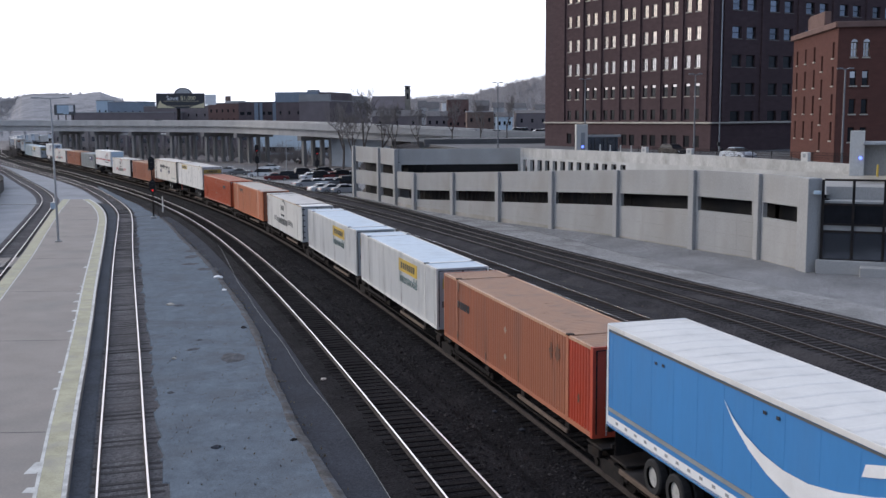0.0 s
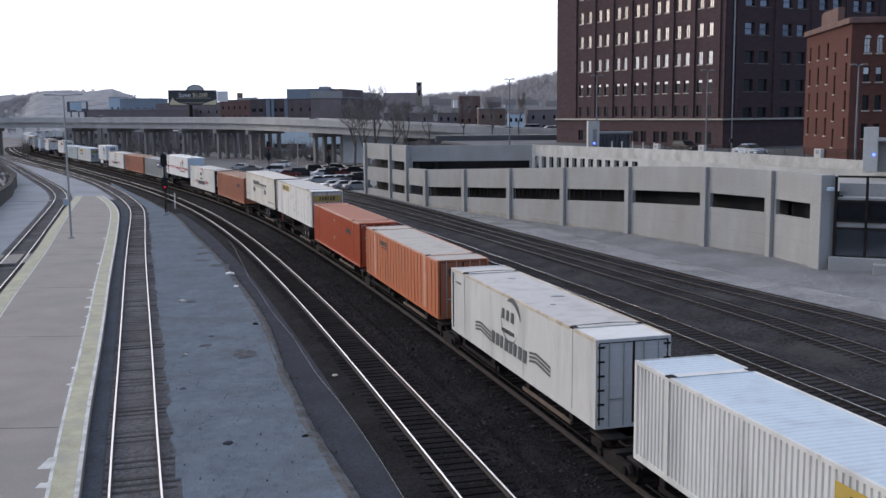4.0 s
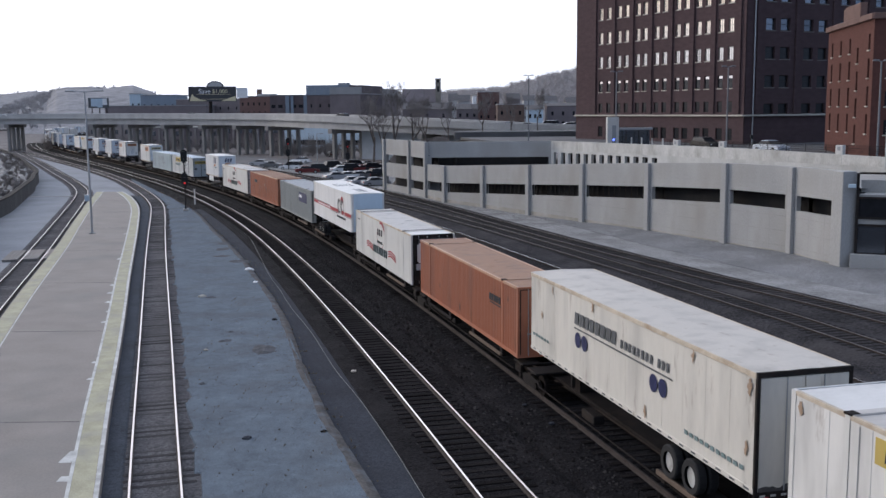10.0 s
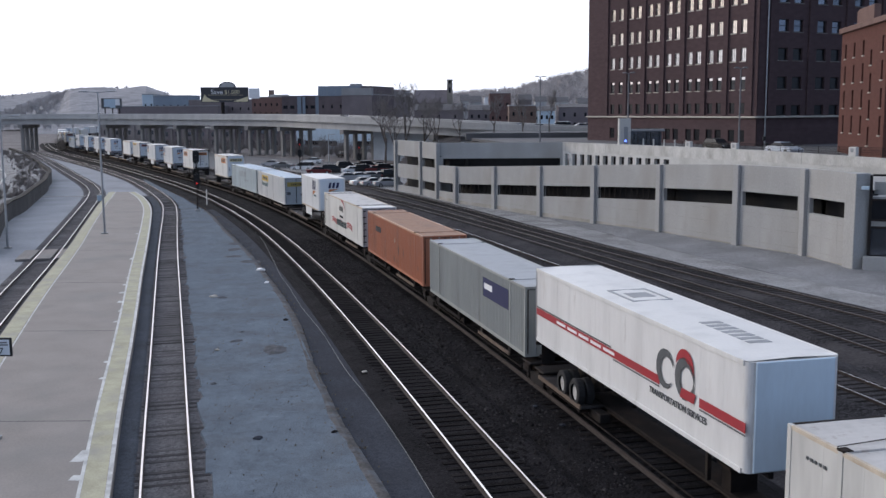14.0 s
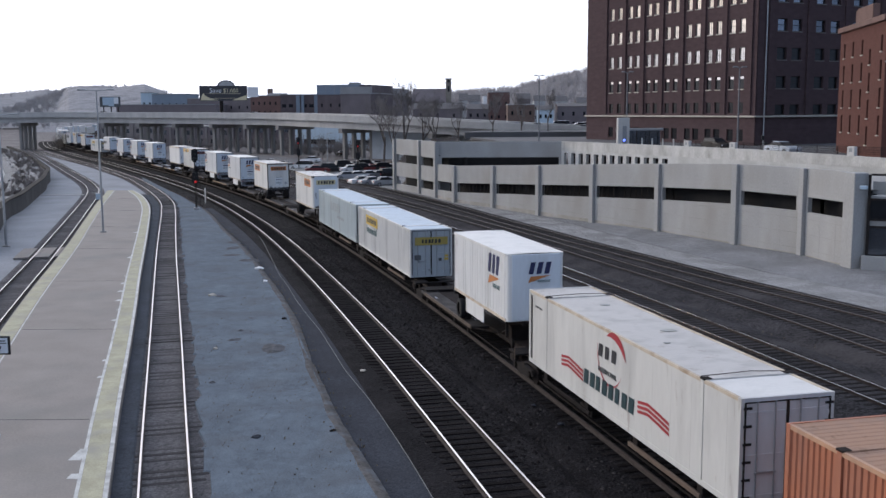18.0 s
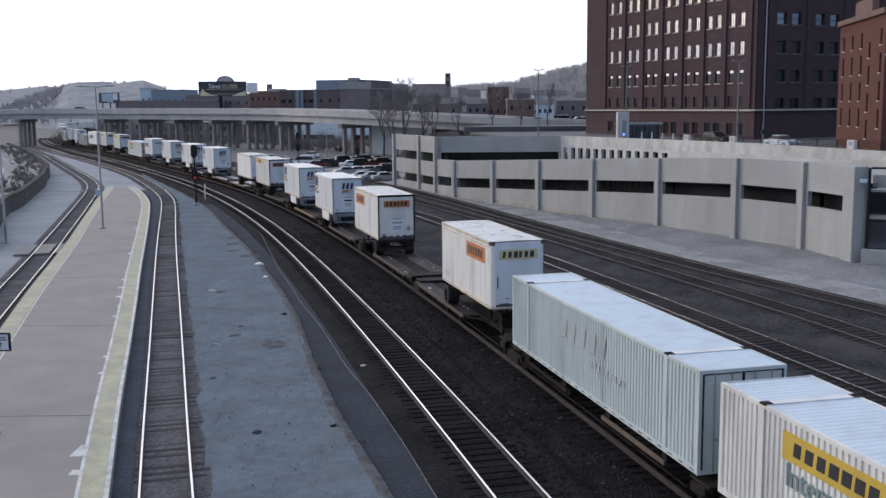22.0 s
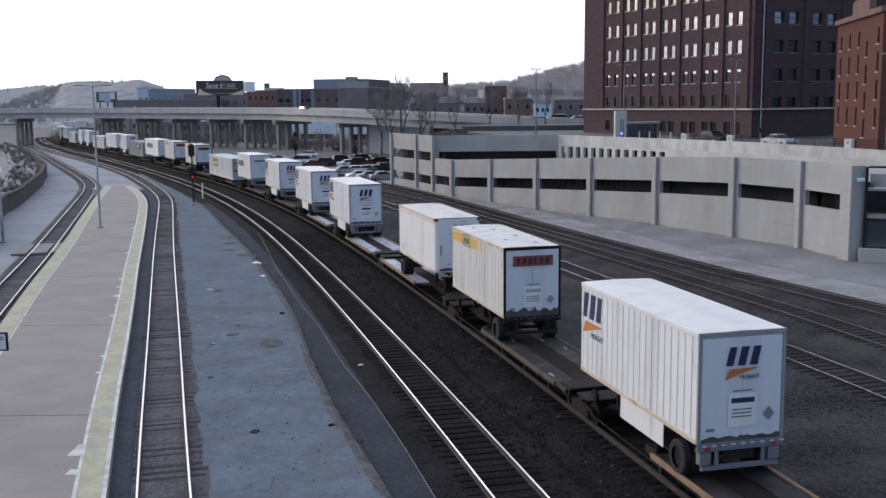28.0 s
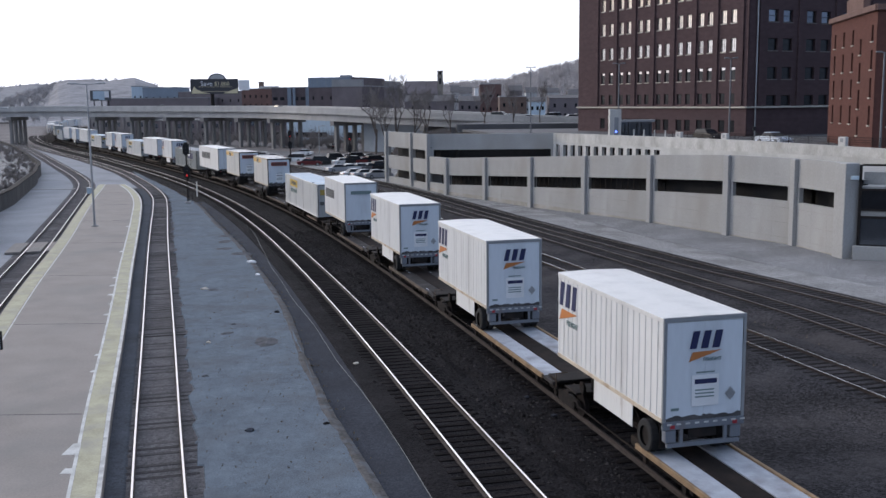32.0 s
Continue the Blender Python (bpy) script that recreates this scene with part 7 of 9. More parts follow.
def red_block():
    b = thing("brick_house", Matrix(), "red brick corner building with narrow arched windows", "brick building")
    z0, h = 6.0, 13.85
    m, w = facing((46.9, 122.8), (44.1, 103.6), z0)
    holes = []
    for k in range(4):
        for c in (2.1, 6.1, 10.1, 13.4, 17.8):
            drop = 1.17 if c == 13.4 else 0.0
            holes.append((c - 0.36, c + 0.36, 2.4 + 2.82 * k - drop, 4.35 + 2.82 * k - drop - (0.35 if k == 3 else 0.0)))
    wall = part("wall", facade(w, h, holes, 0.35), BRICK_RED, b, m=m)
    for x0, x1, za, zb in holes:
        window(wall, pose(x0, 0.28, za), x1 - x0, zb - za, GLASSDARK)
    part("cornice", soft_box(-0.2, w + 0.2, -0.35, 0.3, h - 0.05, h + 0.55, 0.05), BRICKCAP, wall, "worn brick cornice")
    for x0, x1, up in ((7.55, 8.2, 1.9), (8.2, 14.5, 2.05)):
        part("parapet_step", soft_box(x0, x1, -0.2, 0.5, h + 0.55, h + up, 0.04), BRICKCAP, wall, "worn stepped parapet")
    m2, w2 = facing((44.1, 103.6), (62.0, 101.0), z0)
    holes = [(c - 0.32, c + 0.32, 2.3 + 2.85 * k, 3.8 + 2.85 * k) for k in range(4) for c in (1.6, 2.8, 6.0, 7.2, 10.4, 11.6, 14.8, 16.0)]
    wall2 = part("wall", facade(w2, h, holes, 0.35), BRICK_RED, b, m=m2)
    for x0, x1, za, zb in holes:
        # mirrored sky put in by material: bright glass high up, strips below
        f = window(wall2, pose(x0, 0.28, za), x1 - x0, zb - za, GLASS if za > 10 else GLASSDARK)
        if za > 10:
            r = (x1 - x0) / 2
            part("arch_head", sheet([[(r + q * r * math.cos(b), y, zb - za + q * r * 0.9 * math.sin(b)) for q in (0.0, 1.0)] for b in np.linspace(0, math.pi, 9) for y in (-0.285,)]), GLASS, f, "rounded window head")
        elif za > 7:
            part("upper_pane", boxes((0.03, x1 - x0 - 0.03, 0.02, 0.028, 0.78, zb - za - 0.08)), GLASS, f, "bright strip set in as mirrored sky")
    part("cornice", soft_box(-0.2, w2, -0.35, 0.3, h - 0.05, h + 0.55, 0.05), BRICKCAP, wall2, "worn brick cornice")
    part("roof", boxes((0.3, w - 0.3, 0.3, 18, h - 0.4, h - 0.2)), BRICK_RED, b, m=m)
    # unseen black filler, painted as the dark rooms
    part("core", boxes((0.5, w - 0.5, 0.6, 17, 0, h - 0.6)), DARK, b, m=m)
    return b


brown_block()
red_block()


# ---- road viaduct ----
# Deck grey is raised a little to carry distance haze.
DECKGREY = material("grey bridge concrete lifted for haze", (0.41, 0.402, 0.39), 0.92, vary=0.2, scale=0.4, bump=0.2, fine=8, dirt=(0.30, 0.29, 0.28), dirt_amount=0.7, dirt_scale=0.25, stretch=(1, 1, 0.4))
GIRDERPALE = material("pale girder concrete", (0.53, 0.52, 0.505), 0.9, vary=0.15, scale=0.4, bump=0.2, fine=10, dirt=(0.33, 0.315, 0.30), dirt_amount=0.7, dirt_scale=0.3, stretch=(1, 1, 0.4))
PIERGREY = material("dark grey pier concrete", (0.225, 0.215, 0.205), 0.92, vary=0.25, scale=0.4, bump=0.2, fine=8, dirt=(0.15, 0.142, 0.135), dirt_amount=0.6, dirt_scale=0.3, stretch=(1, 1, 0.4))
BLUEWALL = material("pale blue-grey abutment concrete", (0.40, 0.44, 0.48), 0.92, vary=0.18, scale=0.5, bump=0.2, fine=8, dirt=(0.30, 0.32, 0.34), dirt_amount=0.6, dirt_scale=0.2)
VIADUCT = spline([(70, 205), (30, 214), (6, 226), (-22, 250), (-44, 277), (-78, 302), (-112, 318), (-160, 322), (-260, 316), (-420, 300)], 6.0)


def viaduct():
    v = thing("road_viaduct", Matrix(), "long concrete road viaduct on column bents", "viaduct")
    n = normals(VIADUCT)
    rise = lambda p: float(np.interp(p[0], [-120, -44, -22, 6, 30, 70], [10.6, 10.1, 9.6, 8.4, 7.2, 6.6]))
    # slab, girder and barriers; to the right of the way lies the near side
    def run(o_z):
        return sheet([[(*(p + q * o), rise(p) + z) for o, z in o_z] for p, q in zip(VIADUCT, n)])
    part("deck", run([(-5.8, -1.0), (-5.8, -0.6), (5.8, -0.6), (5.8, -1.0), (-5.8, -1.0)]), DECKGREY, v)
    part("girder", run([(4.6, -2.6), (4.6, -1.0), (5.0, -1.0), (5.0, -2.6), (4.6, -2.6)]), GIRDERPALE, v, "pale fascia girder")
    part("girder", run([(-0.4, -2.6), (-0.4, -1.0), (0.4, -1.0), (0.4, -2.6), (-0.4, -2.6)]), DECKGREY, v)
    part("girder", run([(-5.0, -2.6), (-5.0, -1.0), (-4.6, -1.0), (-4.6, -2.6), (-5.0, -2.6)]), DECKGREY, v)
    for o in (-5.7, 5.4):
        part("barrier", run([(o, -1.0), (o, 0.45), (o + 0.3, 0.45), (o + 0.3, -1.0), (o, -1.0)]), DECKGREY, v, "grey concrete traffic barrier")
        part("barrier_cap", run([(o - 0.03, 0.45), (o - 0.03, 0.55), (o + 0.33, 0.55), (o + 0.33, 0.45), (o - 0.03, 0.45)]), GIRDERPALE, v, "pale barrier cap")
    run_l = np.concatenate([[0], np.cumsum(np.linalg.norm(np.diff(VIADUCT, axis=0), axis=1))])
    start = float(np.interp(6, VIADUCT[::-1, 0], run_l[::-1]))
    for d in [start + q for q in (7, 35, 65, 80, 94.5, 110, 125, 139.5)] + [start + q for q in range(155, 420, 15)]:
        x, y = float(np.interp(d, run_l, VIADUCT[:, 0])), float(np.interp(d, run_l, VIADUCT[:, 1]))
        nx, ny = float(np.interp(d, run_l, n[:, 0])), float(np.interp(d, run_l, n[:, 1]))
        if min(math.hypot(x - p[0], y - p[1]) for p in TRAIN_LINE) < 9:
            continue
        z = rise((x, y)) - 2.6
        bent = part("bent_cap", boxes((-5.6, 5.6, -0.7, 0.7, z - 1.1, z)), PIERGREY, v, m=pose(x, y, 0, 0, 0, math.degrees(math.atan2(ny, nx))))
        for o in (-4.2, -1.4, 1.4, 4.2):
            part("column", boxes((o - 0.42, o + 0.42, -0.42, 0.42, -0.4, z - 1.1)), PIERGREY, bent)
    m, w = facing((-17.5, 246.8), (8.0, 225.0), -0.4)
    part("abutment", boxes((0, w, 0.4, 1.2, 0, 6.6)), BLUEWALL, v, "pale blue-grey abutment wall", m=m)
    part("abutment_coping", boxes((0, w, 0.2, 1.4, 6.6, 6.9)), DECKGREY, v, m=m)
    return v


viaduct()
tagged(part("street", slab([(-16, 165), (-6.5, 150.5), (-9, 190), (-25, 236), (-60, 285), (-75, 300), (-98, 290), (-70, 250), (-42, 206)], -0.41, -0.36), ASPHALT), "asphalt parking lot and street under the viaduct", "street", kind="structure")


# ---- distance ----
def ridge(points, label):
    """points: (x, y, z) along the skyline, from left to right."""
    p2 = spline([(p[0], p[1]) for p in points], 6.0)
    zs = np.interp(p2[:, 0], [p[0] for p in points], [p[2] for p in points])
    rows = []
    for k, ((x, y), z) in enumerate(zip(p2, zs)):
        bump = 1.6 * noise.noise((k * 0.35, 0, 3)) + 1.0 * noise.noise((k * 1.3, 7, 3))
        rows.append([(x * f, y * f, h) for f, h in ((0.70, -1.0), (0.72, 2.0), (0.80, 2 + (z - 2) * 0.35), (0.9, 2 + (z - 2) * 0.75), (0.97, z * 0.97 + bump * 0.5), (1.0, z + bump), (1.08, z * 0.6), (1.2, 0))])
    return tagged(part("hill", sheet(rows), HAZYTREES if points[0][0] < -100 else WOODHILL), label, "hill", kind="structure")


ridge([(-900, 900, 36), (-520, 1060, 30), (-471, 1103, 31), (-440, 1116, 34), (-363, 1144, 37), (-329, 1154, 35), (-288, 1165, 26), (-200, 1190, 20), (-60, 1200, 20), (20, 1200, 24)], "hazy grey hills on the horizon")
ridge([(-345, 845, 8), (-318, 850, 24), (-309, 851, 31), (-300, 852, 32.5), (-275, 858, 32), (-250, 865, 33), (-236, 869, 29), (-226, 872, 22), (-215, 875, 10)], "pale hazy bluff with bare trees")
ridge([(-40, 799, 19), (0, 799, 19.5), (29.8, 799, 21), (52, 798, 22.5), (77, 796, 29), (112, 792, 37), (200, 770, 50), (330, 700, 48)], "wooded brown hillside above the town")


# Far cladding and shingles, lightened in colour to stand for haze.
FARBLUE = material("blue cladding paled for haze", (0.20, 0.245, 0.30), 0.9, vary=0.2, scale=0.2, bump=0.1, dirt=(0.15, 0.17, 0.2), dirt_amount=0.6, dirt_scale=0.1)
DARKROOF = material("dark shingles paled for haze", (0.13, 0.122, 0.122), 0.9, vary=0.3, scale=1.0, bump=0.3)
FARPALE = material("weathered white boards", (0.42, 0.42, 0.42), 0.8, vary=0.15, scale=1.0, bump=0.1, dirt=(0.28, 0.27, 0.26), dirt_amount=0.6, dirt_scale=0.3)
# Haze seen between the viaduct columns is painted into this brick.
FARWALL = material("tan brick paled for haze", (0.24, 0.218, 0.215), 0.95, vary=0.25, scale=0.3, bump=0.2, dirt=(0.17, 0.152, 0.15), dirt_amount=0.6, dirt_scale=0.2)
TANSTONE = material("dusty tan tower stone", (0.225, 0.205, 0.175), 0.9, vary=0.2, scale=0.5, bump=0.2)
# These two bricks are lifted in colour for distance haze.
OFFICEBRICK = material("dark maroon brick", (0.10, 0.082, 0.088), 0.9, vary=0.25, scale=0.3, bump=0.2, dirt=(0.13, 0.108, 0.112), dirt_amount=0.6, dirt_scale=0.15)
RUSTBRICK = material("rust-red brick greyed for haze", (0.15, 0.092, 0.082), 0.9, vary=0.3, scale=0.4, bump=0.2, dirt=(0.09, 0.06, 0.058), dirt_amount=0.6, dirt_scale=0.2)
TANBRICK = material("tan shop brick", (0.15, 0.108, 0.092), 0.9, vary=0.25, scale=0.8, bump=0.3, dirt=(0.11, 0.08, 0.07), dirt_amount=0.5)


def block_house(name, m, w, d, h, mat, roofmat, label, cols=3, rows=2, gable=0.0, win=0.9, glass=None):
    b = thing(name, m, label, "building")
    holes = [((i + 0.5) * w / cols - win / 2, (i + 0.5) * w / cols + win / 2, 1.0 + k * (h - 0.8) / rows, 1.0 + k * (h - 0.8) / rows + min(1.5, (h - 0.8) / rows * 0.6)) for i in range(cols) for k in range(rows)]
    part("wall", facade(w, h, holes, 0.3), mat, b)
    part("wall", boxes((0, w, 0.3, d, 0, h)), mat, b)
    for x0, x1, z0, z1 in holes:
        part("window", boxes((x0, x1, 0.2, 0.29, z0, z1)), glass or GLASSDARK, b)
    if gable:
        bm = bmesh.new()
        r = [[bm.verts.new(p) for p in ((x, -0.3, h), (x, d / 2, h + gable), (x, d + 0.3, h))] for x in (-0.3, w + 0.3)]
        bm.faces.new(r[0]), bm.faces.new(r[1][::-1])
        for a, c in ((0, 1), (1, 2), (2, 0)):
            bm.faces.new((r[0][a], r[1][a], r[1][c], r[0][c]))
        part("roof", bm, roofmat, b)
    else:
        part("roof", boxes((-0.2, w + 0.2, -0.2, d + 0.2, h, h + 0.4)), roofmat, b)
    return b


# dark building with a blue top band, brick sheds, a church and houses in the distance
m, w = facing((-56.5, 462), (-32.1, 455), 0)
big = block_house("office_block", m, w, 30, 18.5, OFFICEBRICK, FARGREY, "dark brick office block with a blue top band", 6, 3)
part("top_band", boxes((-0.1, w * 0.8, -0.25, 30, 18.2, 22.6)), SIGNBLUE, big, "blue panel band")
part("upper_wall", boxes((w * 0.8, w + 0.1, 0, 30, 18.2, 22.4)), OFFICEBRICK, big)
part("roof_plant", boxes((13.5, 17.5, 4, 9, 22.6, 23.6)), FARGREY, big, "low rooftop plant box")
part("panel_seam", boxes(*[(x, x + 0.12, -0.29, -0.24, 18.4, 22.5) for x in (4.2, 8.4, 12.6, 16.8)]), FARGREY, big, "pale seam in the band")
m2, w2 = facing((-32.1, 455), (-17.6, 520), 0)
wing = block_house("office_wing", m2, w2, 14, 18.4, FARBRICK, FARGREY, "brick side wing of the office block, greyed for haze", 12, 3)
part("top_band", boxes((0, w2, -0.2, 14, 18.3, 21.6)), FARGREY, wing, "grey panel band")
ring = part("ring_sign", sheet([[(21.9 + r * math.cos(a), -0.1, 14.0 + r * math.sin(a)) for r in (0.85, 1.3)] for a in np.linspace(0.5, math.tau, 20)]), WHITE, big, "white ring-shaped sign")
m, w = facing((-93.5, 500), (-71, 494), 0)
shed = block_house("brick_shed", m, w, 18, 18.3, RUSTBRICK, FARGREY, "rust-red brick mill building with a white roof edge", 8, 4)
part("chimney", boxes((7.6, 9.6, 3, 5, 18.7, 21.9)), TANBRICK, shed)
part("roof_edge", boxes((9.6, 19.0, -0.35, 1.0, 18.7, 19.6)), FARPALE, shed, "white roof edge")
hall = block_house("pavilion", pose(-75.5, 478, 0), 19, 12, 18.4, OFFICEBRICK, FARGREY, "dark office front between blue-grey piers", 6, 3, win=2.0)
for x0, x1 in ((7.2, 9.0), (9.6, 10.9), (15.6, 17.2), (17.7, 18.9)):
    part("pier", boxes((x0, x1, -0.5, 0, 0, 18.3)), FARBLUE, hall, "blue-grey concrete pier")
# dark warehouses and a scrub bank seen between the viaduct columns
for a, b, h, n, skin in (((-118, 352), (-97, 346), 7.6, 5, FARWALL), ((-96, 346), (-70, 338), 6.4, 6, FARBRICK), ((-69, 336), (-45, 330), 8.2, 6, OFFICEBRICK)):
    m, w = facing(a, b, -0.4)
    low = block_house("warehouse", m, w, 12, h, skin, CONCRETE_DARK, "low brown brick warehouse behind the viaduct", n, 2, win=1.8, glass=GLASSHALL)
    for k in range(n + 1):
        part("pilaster", boxes((k * w / n - 0.35, k * w / n + 0.35, -0.3, 0, 0, h - 0.3)), FARWALL, low)
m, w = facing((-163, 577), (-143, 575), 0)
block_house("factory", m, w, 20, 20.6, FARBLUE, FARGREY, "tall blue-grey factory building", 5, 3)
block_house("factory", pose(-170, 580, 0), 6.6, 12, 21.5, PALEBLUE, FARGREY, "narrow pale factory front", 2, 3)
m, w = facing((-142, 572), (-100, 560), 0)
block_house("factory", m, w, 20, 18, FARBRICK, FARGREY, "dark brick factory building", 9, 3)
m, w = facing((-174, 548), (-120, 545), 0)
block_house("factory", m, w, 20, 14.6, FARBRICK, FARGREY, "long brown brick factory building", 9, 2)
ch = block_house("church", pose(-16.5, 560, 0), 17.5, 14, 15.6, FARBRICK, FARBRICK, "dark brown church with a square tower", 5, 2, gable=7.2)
tower = part("tower", boxes((17.7, 20.7, 2, 5, 0, 25.6), (17.4, 21.0, 1.7, 5.3, 25.6, 26.0), (17.8, 18.6, 2.1, 4.9, 26.0, 27.6), (19.8, 20.6, 2.1, 4.9, 26.0, 27.6), (17.5, 20.9, 1.8, 5.2, 27.6, 28.2)), TANSTONE, ch, "tan stone bell tower")
# dark block stands for the unlit inside of the belfry
part("belfry", boxes((18.6, 19.8, 2.8, 4.2, 26.0, 27.6)), GLASSDARK, tower, "dark block painted as the belfry's unlit opening")
part("window", boxes((18.7, 19.7, 1.9, 1.99, 21.0, 24.0)), GLASSDARK, tower)
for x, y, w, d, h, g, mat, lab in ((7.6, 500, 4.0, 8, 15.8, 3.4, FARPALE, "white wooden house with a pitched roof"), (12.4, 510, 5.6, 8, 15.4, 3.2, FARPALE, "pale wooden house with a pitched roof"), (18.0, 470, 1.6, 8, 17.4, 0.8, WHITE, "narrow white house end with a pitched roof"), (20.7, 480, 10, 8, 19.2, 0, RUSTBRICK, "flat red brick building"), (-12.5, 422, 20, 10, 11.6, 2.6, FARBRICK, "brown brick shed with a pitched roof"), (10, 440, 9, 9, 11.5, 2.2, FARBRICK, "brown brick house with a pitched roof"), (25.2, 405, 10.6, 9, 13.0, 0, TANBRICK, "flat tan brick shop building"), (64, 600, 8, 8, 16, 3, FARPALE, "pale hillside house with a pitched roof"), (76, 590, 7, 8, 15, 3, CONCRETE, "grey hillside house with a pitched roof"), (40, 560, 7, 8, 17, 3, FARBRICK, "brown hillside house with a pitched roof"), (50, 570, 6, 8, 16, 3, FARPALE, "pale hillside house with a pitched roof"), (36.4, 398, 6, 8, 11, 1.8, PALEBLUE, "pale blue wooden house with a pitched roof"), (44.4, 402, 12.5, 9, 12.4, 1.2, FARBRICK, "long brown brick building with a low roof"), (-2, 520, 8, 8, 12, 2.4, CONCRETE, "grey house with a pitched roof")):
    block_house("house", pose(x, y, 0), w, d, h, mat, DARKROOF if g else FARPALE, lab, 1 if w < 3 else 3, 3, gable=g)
m, w = facing((-46, 318), (-14, 300), 0)
block_house("warehouse", m, w, 15, 8.5, PALEBLUE, CONCRETE_DARK, "pale blue warehouse beyond the viaduct", 2, 1, win=12.0)

# billboard on one tall post
CREAMVINYL = paint("cream poster lettering", (0.62, 0.55, 0.36), 0.1)
bb = thing("billboard", pose(-96.6, 408.8, 0, 0, 0, 12.2), "black billboard with pale lettering on one tall post", "billboard")
part("panel", soft_box(0, 18.6, 0, 0.6, 15.3, 21.2, 0.05), POSTERGREY, bb, "black poster panel")
part("side_panel", boxes((18.7, 23.0, 0.1, 0.5, 16.7, 20.7)), WHITE, bb, "small white side panel")
part("post", tubes(((8.4, 1.2, -0.4), (8.4, 1.2, 17), 0.7), n=12), BLACKSTEEL, bb)
bm = bmesh.new()
ring = [bm.verts.new((10.4 + 3.3 * math.cos(a), 0.2, 21.1 + 2.2 * math.sin(a))) for a in np.linspace(0, math.pi, 17)]
bm.faces.new(ring)
part("arch", bm, FARPALE, bb, "rounded grey top of the poster")
part("arch_rim", sheet([[(10.4 + r * 3.3 * math.cos(a), 0.18, 21.1 + r * 2.2 * math.sin(a)) for r in (0.88, 1.03)] for a in np.linspace(0, math.pi, 25)]), POSTERGREY, bb, "dark rim of the rounded top")
for pts in (((0.4, 15.5), (7.5, 15.5), (4.6, 16.1), (2.2, 17.3), (1.5, 18.4), (0.8, 17.0)), ((12.5, 15.5), (18.3, 15.5), (18.3, 17.5), (16.4, 16.9))):
    bm = bmesh.new()
    bm.faces.new([bm.verts.new((x, -0.02, z)) for x, z in pts])
    part("poster_corner", bm, CREAMVINYL, bb, "cream corner of the poster")
for x0, x1, z in ((3.0, 16.2, 18.05), (4.4, 15.0, 16.2)):
    part("poster_line", boxes((x0, x1, -0.02, -0.005, z, z + 0.12)), CREAMVINYL, bb, "thin cream line")


def words(text, size, m, mat, parent, label=""):
    cu = bpy.data.curves.new("lettering", "FONT")
    cu.body, cu.size, cu.extrude = text, size, 0.01
    cu.materials.append(mat)
    o = new("lettering", cu)
    o.parent, o.matrix_basis = parent, m
    if label:
        o["label"] = label
    return o


words("Save", 2.6, pose(3.9, -0.03, 18.5, 90), WHITE, bb, "white word on the poster")
words("$1,000", 2.15, pose(9.2, -0.03, 18.6, 90), CREAMVINYL, bb, "cream sum on the poster")


# small far billboard beside the line
sb = thing("billboard", pose(-142.4, 428, 0, 0, 0, 16), "small pale blue and white billboard on posts", "billboard")
part("panel", soft_box(-0.2, 8.0, 0, 0.4, 13.2, 17.4, 0.05), DARKGREYV, sb, "dark frame")
part("poster", boxes((0.9, 3.2, -0.03, -0.005, 13.9, 17.1), (3.2, 5.4, -0.03, -0.005, 13.5, 17.1)), PALEBLUE, sb, "pale poster")
part("poster", boxes((5.4, 7.2, -0.03, -0.005, 14.5, 17.1)), WHITE, sb, "white poster edge")
for x in (1.2, 4.2, 7.0):
    part("post", tubes(((x, 0.6, -0.4), (x, 0.6, 15), 0.22), n=8), BLACKSTEEL, sb)


# ---- yard beside the platform ----
tagged(part("paved_yard", sheet([[(float(np.interp(y, TRACK_0[:, 1], TRACK_0[:, 0])) - o, y, -0.21) for o in (22, 12, 5, 1.35)] for y in np.arange(5, 300, 6.0)]), PAVED), "flat blue-grey paved yard beside the track", "yard", kind="structure")
inner = [(w + n * 1.5) for w, n in zip(TRACK_0, normals(TRACK_0)) if 141.5 < w[1] < 285]
outer = [(w - n * 1.4) for w, n in zip(TRACK_1, normals(TRACK_1)) if 141.5 < w[1] < 285]
k = min(len(inner), len(outer))
tagged(part("paved_yard", sheet([[(*a, -0.2), (*((a + b) / 2), -0.18), (*b, -0.2)] for a, b in ((inner[int(i * (len(inner) - 1) / 40)], outer[int(i * (len(outer) - 1) / 40)]) for i in range(41))]), PAVED), "flat grey ground between two tracks", "yard", kind="structure")
tagged(part("concrete_sill", boxes((-58.5, -49.8, 140.6, 141.3, -0.25, -0.14)), CONCRETE, None), "thin concrete strip across the yard", "sill", kind="structure")

# dark curved retaining wall with pale rubble behind it
WALL = spline([(-37, 82), (-46.6, 107.4), (-49.5, 118.8), (-53.4, 131.9), (-59.4, 151.7), (-62.5, 160), (-66.5, 172), (-73, 187), (-99.5, 244), (-124, 292)], 3.0)
wall = tagged(part("retaining_wall", ribbon(WALL, [(-0.3, -0.4), (-0.3, 1.6), (0.25, 1.6), (0.25, -0.4)]), WALLDARK), "low dark stained concrete retaining wall, curved", "retaining wall", kind="structure")
part("coping", ribbon(WALL, [(-0.36, 1.6), (-0.36, 1.72), (0.31, 1.72), (0.31, 1.6), (-0.36, 1.6)]), BLACKSTEEL, wall)
